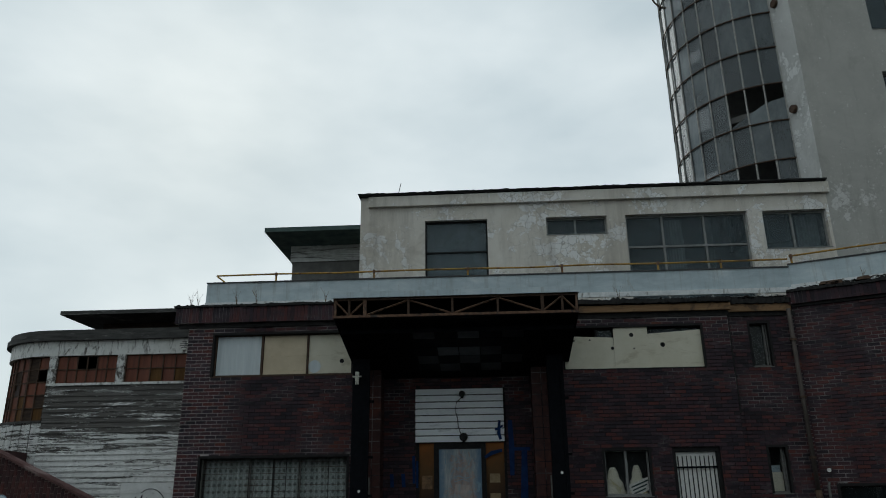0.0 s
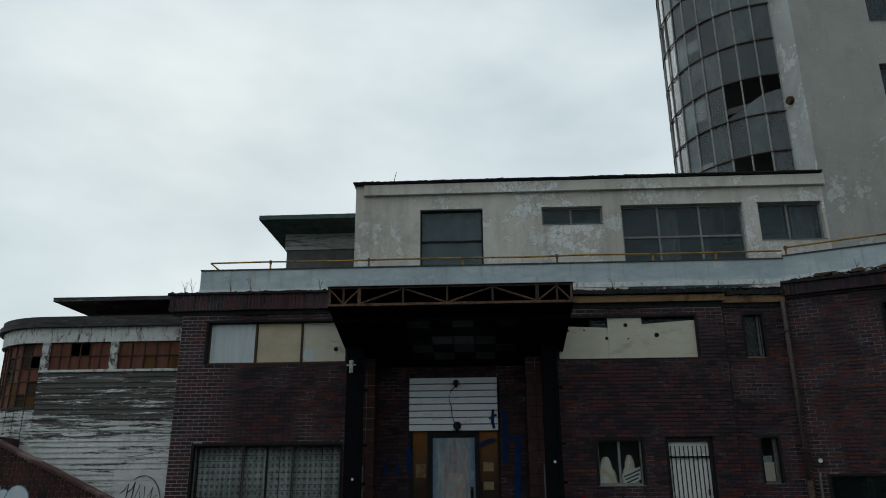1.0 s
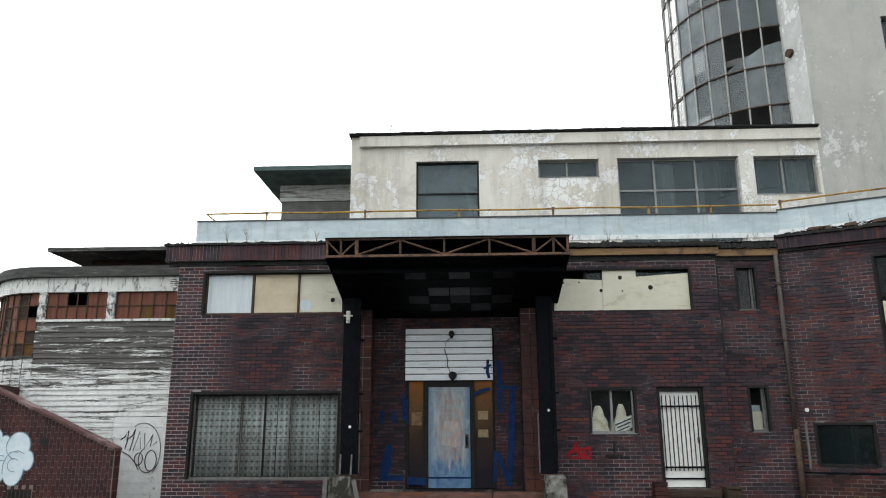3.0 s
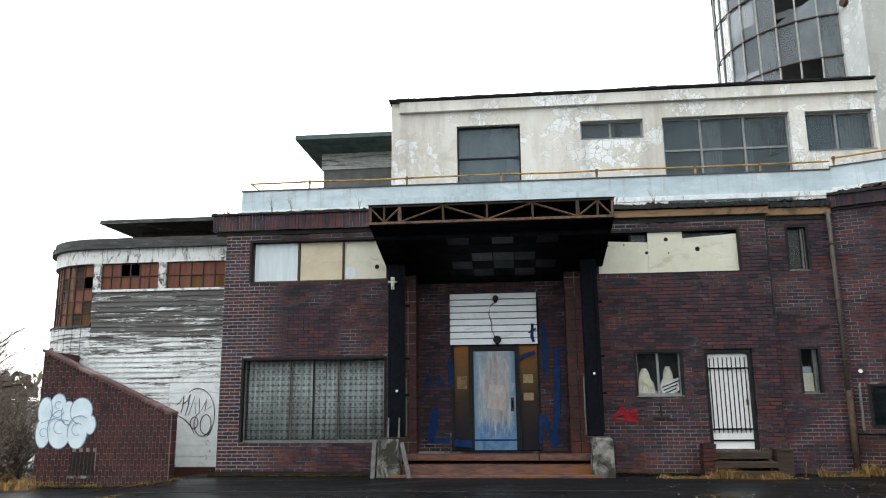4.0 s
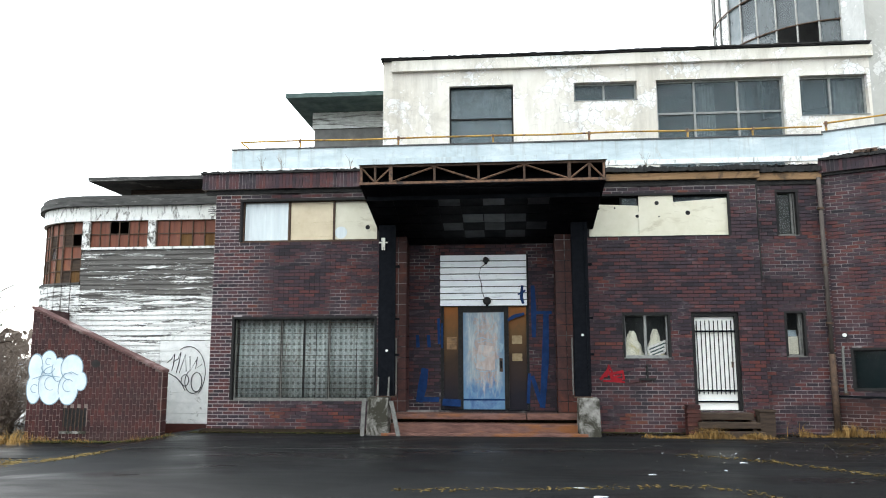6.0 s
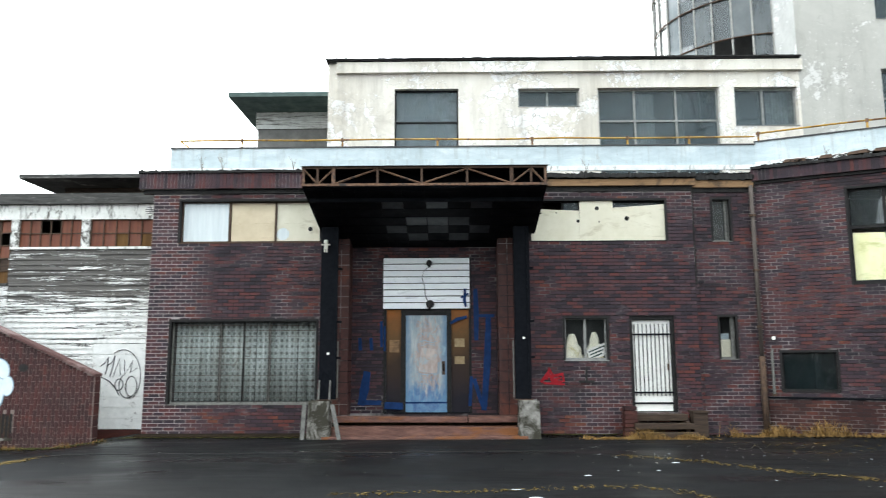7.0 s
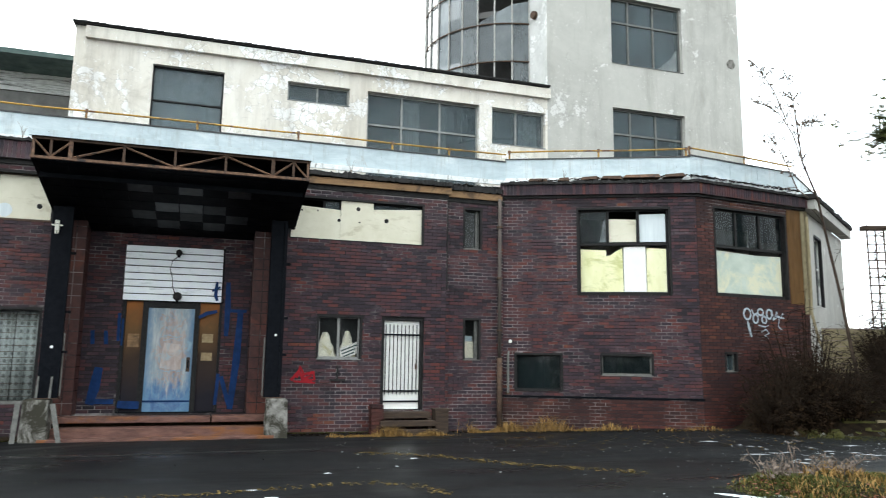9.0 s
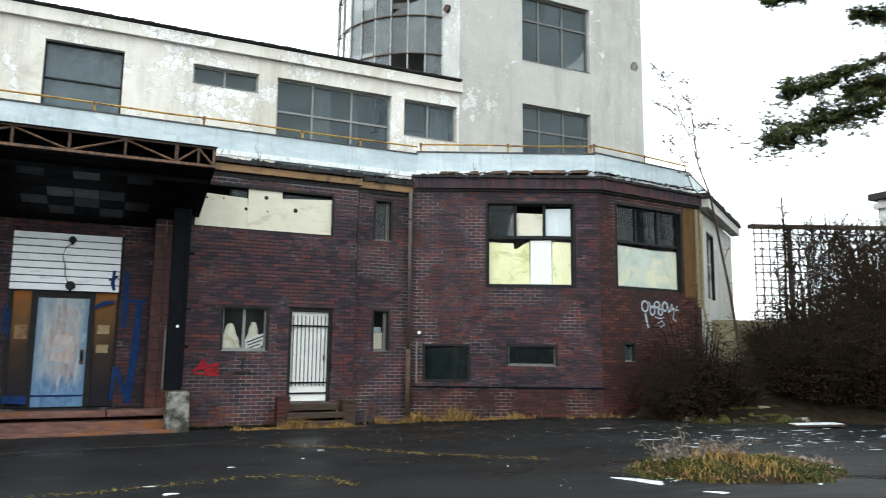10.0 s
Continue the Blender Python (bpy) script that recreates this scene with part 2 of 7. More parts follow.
M_RUST = plain("rusted steel", (0.10, 0.055, 0.035), (0.24, 0.14, 0.09), 16, 0.85, 0.4, 0.0, 0.3, (0.05, 0.04, 0.037), 5, 0.55)
M_RUST_DARK = plain("dark rusty steel", (0.045, 0.032, 0.027), (0.12, 0.075, 0.05), 14, 0.8, 0.3)
M_DOWNPIPE = plain("brown-grey weathered pipe", (0.060, 0.048, 0.042), (0.13, 0.11, 0.098), (9.0, 9.0, 2.0), 0.7, 0.3)
M_YELLOW = plain("yellow painted rail", (0.34, 0.19, 0.035), (0.50, 0.29, 0.05), 9, 0.6, 0.2, 0.0, 0.4, (0.13, 0.06, 0.03), 3, 0.56)
M_FRAME = plain("grey weathered window frame", (0.10, 0.098, 0.092), (0.21, 0.205, 0.19), 12, 0.75, 0.3)
M_FRAME_PALE = plain("pale grey window frame", (0.17, 0.17, 0.165), (0.34, 0.34, 0.325), 12, 0.7, 0.3)
M_FRAME_DARK = plain("black window frame and opening shade", (0.010, 0.010, 0.011), (0.028, 0.026, 0.025), 12, 0.6, 0.3)
M_FRAME_RUST = plain("rusty glazing bar", (0.24, 0.23, 0.215), (0.52, 0.51, 0.48), 14, 0.75, 0.3)
M_BOARD = plain("cream hardboard", (0.64, 0.60, 0.46), (0.74, 0.70, 0.57), 2.5, 0.65, 0.1, 0.0, 0.4, (0.52, 0.47, 0.34), (1.2, 1.2, 3.0), 0.6)
M_BOARD_TAN = plain("tan hardboard", (0.56, 0.46, 0.31), (0.68, 0.58, 0.42), 3, 0.65, 0.1, 0.0, 0.4, (0.46, 0.36, 0.22), (1.0, 1.0, 3.0), 0.58)
M_STICKER = plain("faded sticker", (0.24, 0.17, 0.09), (0.40, 0.30, 0.18), 14, 0.6, 0.1)
M_BLIND = plain("pale blue-grey blind", (0.58, 0.64, 0.66), (0.74, 0.79, 0.80), (9.0, 9.0, 0.6), 0.7, 0.1)
M_YELLOWED = plain("yellowed white panel", (0.74, 0.72, 0.38), (0.90, 0.88, 0.62), (2.2, 2.2, 0.9), 0.6, 0.1, 0.0, 0.4, (0.55, 0.55, 0.24), (1.4, 1.4, 2.0), 0.57)
M_PANEL_WHITE = plain("white panel", (0.82, 0.81, 0.76), (0.90, 0.89, 0.85), 2, 0.6, 0.1)
M_PANEL_GREEN = plain("pale green paper panel", (0.42, 0.50, 0.42), (0.62, 0.67, 0.58), (1.2, 1.2, 1.6), 0.7, 0.1, 0.0, 0.4, (0.70, 0.68, 0.50), 1.3, 0.54)
M_WHITE = plain("white painted metal", (0.80, 0.79, 0.74), (0.88, 0.87, 0.83), 5, 0.5, 0.1, 0.0, 0.5, (0.42, 0.33, 0.22), (2.5, 2.5, 1.0), 0.67)
M_SHUTTER = plain("white shutter slat", (0.85, 0.88, 0.90), (0.92, 0.94, 0.95), (3, 3, 9), 0.45, 0.1, 0.0, 0.3, (0.58, 0.60, 0.61), (1.6, 1.6, 5.0), 0.62)
M_CONCRETE = plain("worn concrete", (0.12, 0.112, 0.10), (0.34, 0.325, 0.30), 7, 0.9, 0.5, 0.0, 0.1, (0.045, 0.042, 0.032), 2.6, 0.48)
M_COPING = plain("mossy red coping", (0.060, 0.028, 0.027), (0.17, 0.095, 0.088), (3.0, 3.0, 3.0), 0.85, 0.5, 0.0, 0.2, (0.24, 0.17, 0.16), 1.8, 0.58)
M_STEP = plain("stained red sandstone", (0.065, 0.028, 0.023), (0.20, 0.10, 0.076), (3.5, 3.5, 14.0), 0.7, 0.7, 0.0, 0.35, (0.20, 0.075, 0.024), (0.9, 0.9, 3.0), 0.56)
M_PILASTER = plain("red-brown tile", (0.034, 0.015, 0.014), (0.078, 0.029, 0.024), 7, 0.55, 0.2, 0.0, 0.3, (0.11, 0.034, 0.022), 1.1, 0.60)
M_WOOD_FASCIA = plain("bare timber plank", (0.20, 0.115, 0.055), (0.33, 0.20, 0.105), (2.0, 2.0, 24.0), 0.8, 0.3, 0.0, 0.3, (0.09, 0.06, 0.04), 1.6, 0.56)
M_WOOD_BROWN = plain("brown stained plywood", (0.085, 0.042, 0.013), (0.16, 0.085, 0.03), (8.0, 8.0, 1.2), 0.7, 0.2)
M_WOOD_DARK = plain("rotten dark timber", (0.03, 0.022, 0.018), (0.08, 0.055, 0.04), (3.0, 3.0, 20.0), 0.85, 0.4)
M_WOOD_RED = plain("red-brown varnished boards", (0.11, 0.032, 0.018), (0.20, 0.062, 0.03), (10.0, 10.0, 0.8), 0.6, 0.2, 0.0, 0.4, (0.26, 0.10, 0.03), 1.4, 0.6)
M_LIP = plain("weathered grey roof edge", (0.03, 0.029, 0.028), (0.10, 0.098, 0.092), (2.0, 2.0, 12.0), 0.85, 0.4, 0.0, 0.3, (0.30, 0.29, 0.27), (1.2, 1.2, 5.0), 0.63)
M_FASCIA_WHITE = plain("flaked white fascia", (0.66, 0.66, 0.62), (0.82, 0.82, 0.79), 6, 0.7, 0.3, 0.0, 0.2, (0.13, 0.12, 0.105), (7.0, 7.0, 2.2), 0.565)
M_POST = plain("badly flaked white post", (0.60, 0.60, 0.57), (0.80, 0.80, 0.77), 6, 0.75, 0.4, 0.0, 0.2, (0.12, 0.11, 0.10), (7.0, 7.0, 6.0), 0.50)
M_CLAD_WHITE = plain("chipped white cladding", (0.70, 0.71, 0.69), (0.86, 0.86, 0.84), 5, 0.7, 0.2, 0.0, 0.2, (0.22, 0.21, 0.19), (4.0, 4.0, 4.0), 0.64)
M_REAR_BOARD = plain("flaking pale boards", (0.50, 0.51, 0.49), (0.72, 0.73, 0.71), 6, 0.8, 0.3, 0.0, 0.2, (0.15, 0.145, 0.135), (0.9, 0.9, 9.0), 0.55)
M_REAR_GREY = plain("weathered grey panel", (0.13, 0.13, 0.125), (0.22, 0.22, 0.21), 3, 0.85, 0.3)
M_GREENCOPPER = plain("verdigris roof edge", (0.045, 0.07, 0.066), (0.11, 0.15, 0.14), (3.0, 3.0, 10.0), 0.7, 0.3)
M_INTERIOR = plain("dim interior plaster", (0.10, 0.10, 0.095), (0.16, 0.155, 0.15), 3, 0.9)
M_CLOTH = plain("cream cloth", (0.80, 0.76, 0.58), (0.92, 0.90, 0.78), 5, 0.85, 0.3, 0.0, 0.1, (0.62, 0.56, 0.34), 3.0, 0.58)
M_CURTAIN = plain("grey net curtain", (0.26, 0.30, 0.30), (0.42, 0.46, 0.45), (14.0, 14.0, 0.8), 0.9, 0.1)
M_TURF = plain("wet green turf", (0.028, 0.040, 0.009), (0.105, 0.100, 0.030), 3.0, 0.9, 0.4)
M_DRIED = plain("dried straw grass", (0.17, 0.095, 0.028), (0.38, 0.235, 0.085), 8, 0.85)
M_MOSS = plain("moss and dead grass", (0.030, 0.036, 0.010), (0.090, 0.080, 0.026), 5, 0.95, 0.6)
M_EARTH = plain("wet earth, litter and shaded step gap", (0.010, 0.008, 0.006), (0.034, 0.024, 0.015), 6, 0.95, 0.7, 0.0, 0.05)
M_LITTER = plain("damp yellow litter", (0.07, 0.05, 0.016), (0.20, 0.14, 0.05), 7, 0.9, 0.3)
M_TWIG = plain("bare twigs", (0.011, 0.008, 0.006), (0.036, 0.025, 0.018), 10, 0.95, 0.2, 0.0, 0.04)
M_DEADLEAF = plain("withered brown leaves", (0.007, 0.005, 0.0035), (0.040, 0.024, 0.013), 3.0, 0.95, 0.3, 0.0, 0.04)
M_TWIG_BROWN = plain("grey-brown brush", (0.085, 0.066, 0.054), (0.21, 0.165, 0.135), 10, 0.9, 0.2)
M_TWIG_PALE = plain("pale bare bark", (0.12, 0.09, 0.065), (0.24, 0.185, 0.13), 10, 0.9, 0.2)
M_NEEDLE = plain("pine needles", (0.020, 0.034, 0.012), (0.085, 0.088, 0.024), 5, 0.8, 0.0)
M_GRAF_GREY = plain("thin pale grey spray paint", (0.28, 0.33, 0.38), (0.50, 0.56, 0.60), 9, 0.6, 0.05)
M_GRAF_WHITE = plain("pale blue-white spray paint", (0.62, 0.72, 0.78), (0.80, 0.86, 0.89), 4, 0.6, 0.05)
M_GRAF_BLUE = plain("grey-blue spray paint", (0.20, 0.30, 0.38), (0.32, 0.44, 0.52), 4, 0.6, 0.05)
M_SMEAR_PINK = plain("pale pink rubbed paint", (0.36, 0.28, 0.25), (0.54, 0.47, 0.43), (9.0, 9.0, 4.0), 0.6, 0.1, 0.0, 0.2, (0.36, 0.42, 0.46), 5.0, 0.54)
M_GRAF_RED = plain("red spray paint", (0.20, 0.008, 0.014), (0.34, 0.014, 0.022), 6, 0.6, 0.05)
M_GRAF_DEEP = plain("deep blue spray paint", (0.004, 0.019, 0.072), (0.009, 0.042, 0.15), 5, 0.55, 0.05)
M_GRAF_BLACK = plain("black spray paint", (0.02, 0.02, 0.022), (0.05, 0.05, 0.055), 6, 0.6, 0.05)
M_BLUEWALL = plain("pale blue wall paint", (0.30, 0.38, 0.42), (0.45, 0.52, 0.55), 4, 0.7, 0.1)
M_STONE = plain("yellowish rubble block", (0.20, 0.165, 0.095), (0.32, 0.27, 0.17), 6, 0.9, 0.5)
M_PLASTIC = plain("cream plastic", (0.62, 0.60, 0.52), (0.72, 0.70, 0.62), 8, 0.5, 0.05)


def glass_material(name, tint, rough=0.04, dirt=0.35, film=0.35):
    """Dusty window glass: part mirror of the sky, part see-through."""
    n = Nodes(name)
    out = n.t.nodes["Material Output"]
    dust = n.noise((1.4, 1.4, 0.8), 5, 0.7, 0.5)
    n.finish(n.ramp(dust, (0.3, tint), (0.75, tuple(min(1.0, c * 1.7) for c in tint))), rough, None, 0, 0, 0.0, 0.35)
    clear = n.node("ShaderNodeBsdfTransparent")
    mixer = n.node("ShaderNodeMixShader")
    n.link(n.ramp(dust, (0.3, dirt), (0.8, min(1.0, dirt + film))), mixer.inputs[0])
    n.link(clear.outputs[0], mixer.inputs[1])
    n.link(n.b.outputs[0], mixer.inputs[2])
    n.link(mixer.outputs[0], out.inputs["Surface"])
    return n.m


M_GLASS = glass_material("dusty window glass", (0.055, 0.076, 0.084), 0.05, 0.30)


def stair_glass_material():
    """Grimy wired glass: each pane has its own tone and its own share of see-through."""
    n = Nodes("grimy stair glazing")
    info = n.node("ShaderNodeObjectInfo")
    dust = n.noise((1.6, 1.6, 0.7), 6, 0.72, 0.5)
    tone = n.math("MULTIPLY_ADD", info.outputs["Random"], 0.45, n.math("MULTIPLY", dust, 0.6))
    n.finish(n.ramp(tone, (0.25, (0.060, 0.070, 0.075)), (0.55, (0.115, 0.132, 0.138)), (0.8, (0.23, 0.26, 0.268))), 0.12, n.noise(1.1, 3), 0.12, 0.05, 0.0, 0.5)
    clear = n.node("ShaderNodeBsdfTransparent")
    mixer = n.node("ShaderNodeMixShader")
    n.link(n.ramp(tone, (0.25, 0.66), (0.8, 0.88)), mixer.inputs[0])
    n.link(clear.outputs[0], mixer.inputs[1])
    n.link(n.b.outputs[0], mixer.inputs[2])
    n.link(mixer.outputs[0], n.t.nodes["Material Output"].inputs["Surface"])
    return n.m


M_GLASS_STAIR = stair_glass_material()
M_GLASS_CLEAR = glass_material("clearer window glass", (0.05, 0.055, 0.055), 0.05, 0.05, 0.14)
M_GLASS_DARK = glass_material("dark window glass", (0.008, 0.013, 0.014), 0.05, 0.25)


def door_material():
    """A leaf brushed pale blue-grey, rubbed pink in the middle and sprayed blue at foot and edges."""
    n = Nodes("spray-painted door")
    brush = n.noise((7.0, 7.0, 1.1), 6, 0.72, 0.5)
    blot = n.noise((4.5, 4.5, 3.2), 6, 0.75, 0.9)
    col = n.ramp(brush, (0.32, (0.17, 0.24, 0.30)), (0.5, (0.33, 0.38, 0.41)), (0.68, (0.52, 0.53, 0.52)))
    sep = n.node("ShaderNodeSeparateXYZ")
    n.link(n.pos.outputs["Position"], sep.inputs[0])
    u = n.math("DIVIDE", n.math("ADD", sep.outputs["X"], 0.22), 0.34)
    v = n.math("DIVIDE", n.math("SUBTRACT", sep.outputs["Z"], 1.75), 1.0)
    far = n.math("ADD", n.math("MULTIPLY", u, u), n.math("MULTIPLY", v, v))
    pink = n.ramp(n.math("SUBTRACT", n.math("MULTIPLY_ADD", n.noise((6.0, 6.0, 4.0), 7, 0.8, 1.3), 9.0, -3.7), far), (0.0, 0.0), (0.35, 1.0))
    col = n.mix(n.math("MULTIPLY", pink, 0.75), col, n.ramp(brush, (0.35, (0.32, 0.20, 0.16)), (0.65, (0.52, 0.42, 0.37))))
    foot = n.node("ShaderNodeMapRange")
    for k, w in (("From Min", 0.45), ("From Max", 1.7), ("To Min", 0.50), ("To Max", -0.26)):
        foot.inputs[k].default_value = w
    n.link(sep.outputs["Z"], foot.inputs["Value"])
    mask = n.ramp(n.math("ADD", n.noise((9.0, 9.0, 1.6), 6, 0.72, 0.5), foot.outputs[0]), (0.56, 0.0), (0.74, 1.0))
    col = n.mix(n.math("MULTIPLY", mask, 0.85), col, n.ramp(blot, (0.35, (0.03, 0.10, 0.26)), (0.65, (0.14, 0.28, 0.44))))
    side = n.math("ABSOLUTE", n.math("ADD", sep.outputs["X"], 0.245))
    edge = n.ramp(n.math("ADD", side, n.math("MULTIPLY", blot, 0.3)), (0.48, 0.0), (0.62, 1.0))
    col = n.mix(n.math("MULTIPLY", edge, 0.75), col, (0.12, 0.23, 0.36))
    return n.finish(col, 0.5, brush, 0.3, 0.01)


M_DOOR = door_material()


def panel_material():
    n = Nodes("scuffed orange and brown door panel")
    sep = n.node("ShaderNodeSeparateXYZ")
    n.link(n.pos.outputs["Position"], sep.inputs[0])
    drift = n.math("ADD", sep.outputs["Z"], n.math("MULTIPLY", n.noise(2.0, 4), 0.8))
    fac = n.node("ShaderNodeMapRange")
    fac.inputs["From Min"].default_value, fac.inputs["From Max"].default_value = 0.6, 3.8
    n.link(drift, fac.inputs["Value"])
    col = n.ramp(fac.outputs[0], (0.15, (0.016, 0.014, 0.020)), (0.45, (0.045, 0.028, 0.02)), (0.68, (0.14, 0.075, 0.03)), (0.86, (0.34, 0.12, 0.03)))
    return n.finish(col, 0.6, n.noise(20, 4), 0.2, 0.01)


M_PANEL_DOOR = panel_material()


def asphalt_material():
    n = Nodes("wet asphalt")
    grit = n.noise(60, 3, 0.7)
    col = n.ramp(n.noise(0.5, 6, 0.65, 0.4), (0.3, (0.004, 0.0046, 0.0052)), (0.7, (0.010, 0.0105, 0.0112)))
    col = n.mix(n.math("MULTIPLY", n.ramp(grit, (0.5, 0.0), (0.8, 1.0)), 0.4), col, (0.06, 0.059, 0.057))
    litter = n.ramp(n.noise(2.6, 6, 0.8, 0.3), (0.63, 0.0), (0.72, 1.0))
    far = n.ramp(n.noise(0.22, 3, 0.5), (0.45, 0.0), (0.6, 1.0))
    col = n.mix(n.math("MULTIPLY", litter, far), col, (0.11, 0.08, 0.035))
    wet = n.ramp(n.noise((0.16, 0.5, 0.3), 4, 0.6, 0.6), (0.36, 0.24), (0.62, 0.72))
    return n.finish(col, wet, n.math("MULTIPLY", grit, 1.0), 0.3, 0.008, 0.0, 0.09)


M_ASPHALT = asphalt_material()


# ---- mesh helpers ----
class Mesh:
    """Collects vertices and faces of one mesh."""

    def __init__(self):
        self.v, self.f = [], []

    def box(self, x0, x1, y0, y1, z0, z1):
        k = len(self.v)
        self.v += [(x, y, z) for z in (z0, z1) for x, y in ((x0, y0), (x1, y0), (x1, y1), (x0, y1))]
        self.f += [tuple(k + i for i in q) for q in ((0, 3, 2, 1), (4, 5, 6, 7), (0, 1, 5, 4), (1, 2, 6, 5), (2, 3, 7, 6), (3, 0, 4, 7))]
        return self

    def hexa(self, pts):
        """A box from eight corners: four below, four above, both counter-clockwise from above."""
        k = len(self.v)
        self.v += [tuple(p) for p in pts]
        self.f += [tuple(k + i for i in q) for q in ((0, 3, 2, 1), (4, 5, 6, 7), (0, 1, 5, 4), (1, 2, 6, 5), (2, 3, 7, 6), (3, 0, 4, 7))]
        return self

    def prism(self, poly, z0, z1):
        """Upright prism over a counter-clockwise outline."""
        k, n = len(self.v), len(poly)
        self.v += [(x, y, z0) for x, y in poly] + [(x, y, z1) for x, y in poly]
        self.f += [tuple(range(k + n - 1, k - 1, -1)), tuple(range(k + n, k + 2 * n))]
        self.f += [(k + i, k + (i + 1) % n, k + n + (i + 1) % n, k + n + i) for i in range(n)]
        return self

    def slab(self, poly, y0, y1):
        """A sheet in the x-z plane with thickness along y; the outline runs counter-clockwise seen from -y."""
        k, n = len(self.v), len(poly)
        self.v += [(x, y0, z) for x, z in poly] + [(x, y1, z) for x, z in poly]
        self.f += [tuple(range(k, k + n)), tuple(range(k + 2 * n - 1, k + n - 1, -1))]
        self.f += [(k + (i + 1) % n, k + i, k + n + i, k + n + (i + 1) % n) for i in range(n)]
        return self

    def tube(self, pts, r, sides=6, r1=None):
        pts = [Vector(p) for p in pts]
        r1 = r if r1 is None else r1
        k = len(self.v)
        for i, p in enumerate(pts):
            d = (pts[min(i + 1, len(pts) - 1)] - pts[max(i - 1, 0)]).normalized()
            a = d.orthogonal().normalized() if abs(d.z) > 0.99 else d.cross(Vector((0, 0, 1))).normalized()
            b = d.cross(a)
            rr = r + (r1 - r) * i / max(1, len(pts) - 1)
            for j in range(sides):
                w = 2 * math.pi * j / sides
                self.v.append(tuple(p + rr * (math.cos(w) * a + math.sin(w) * b)))
        for i in range(len(pts) - 1):
            for j in range(sides):
                a0, a1 = k + i * sides + j, k + i * sides + (j + 1) % sides
                self.f.append((a0, a1, a1 + sides, a0 + sides))
        self.f.append(tuple(k + j for j in range(sides - 1, -1, -1)))
        e = k + (len(pts) - 1) * sides
        self.f.append(tuple(e + j for j in range(sides)))
        return self

    def data(self, name):
        me = bpy.data.meshes.new(name)
        me.from_pydata(self.v, [], self.f)
        me.update()
        return me


def part(name, mesh, material, parent=None, label="", m=None, bevel=0.0, smooth=False):
    """Links a mesh as one object, under parent if there is one."""
    me = mesh.data(name)
    me.materials.append(material)
    ob = new(name, me)
    if parent is not None:
        ob.parent = parent
    if m is not None:
        ob.matrix_basis = m
    if label:
        tagged(ob, label)
    if bevel:
        mod = ob.modifiers.new("bevel", "BEVEL")
        mod.width, mod.segments, mod.limit_method = bevel, 2, "ANGLE"
    if smooth:
        for p in me.polygons:
            p.use_smooth = True
    return ob


def thing(name, m, label, category, group="", kind=""):
    ob = new(name)
    ob.matrix_basis = m
    ob.empty_display_size = 0.2
    return tagged(ob, label, category, group, kind)


def plan(x, y, angle=0.0, z=0.0):
    """The frame of a wall: x along it, y into the building, z up."""
    return pose(x, y, z, 0, 0, angle)


def cells(u0, u1, z0, z1, holes):
    """The rectangle less its holes, as horizontal strips."""
    zs = sorted({z0, z1, *(z for h in holes for z in h[2:] if z0 < z < z1)})
    for a, b in zip(zs, zs[1:]):
        cut = sorted((max(u0, h[0]), min(u1, h[1])) for h in holes if h[2] < b - 1e-6 and h[3] > a + 1e-6)
        u = u0
        for c0, c1 in cut:
            if c0 > u + 1e-6:
                yield u, c0, a, b
            u = max(u, c1)
        if u1 > u + 1e-6:
            yield u, u1, a, b


def wall(name, m, u0, u1, z0, z1, thick, holes, material, label):
    mesh = Mesh()
    for a, b, c, d in cells(u0, u1, z0, z1, holes):
        mesh.box(a, b, 0, thick, c, d)
    ob = part(name, mesh, material, None, label, m)
    return tagged(ob, label, "wall", kind="structure")


BRICK_L, COURSE, JOINT = 0.25, 0.083, 0.017
brick_meshes = {}


def single_brick(material):
    if material.name not in brick_meshes:
        me = Mesh().box(JOINT / 2, BRICK_L - JOINT / 2, -0.011, 0.02, JOINT / 2, COURSE - JOINT / 2).data("brick")
        me.materials.append(material)
        brick_meshes[material.name] = me
    return brick_meshes[material.name]


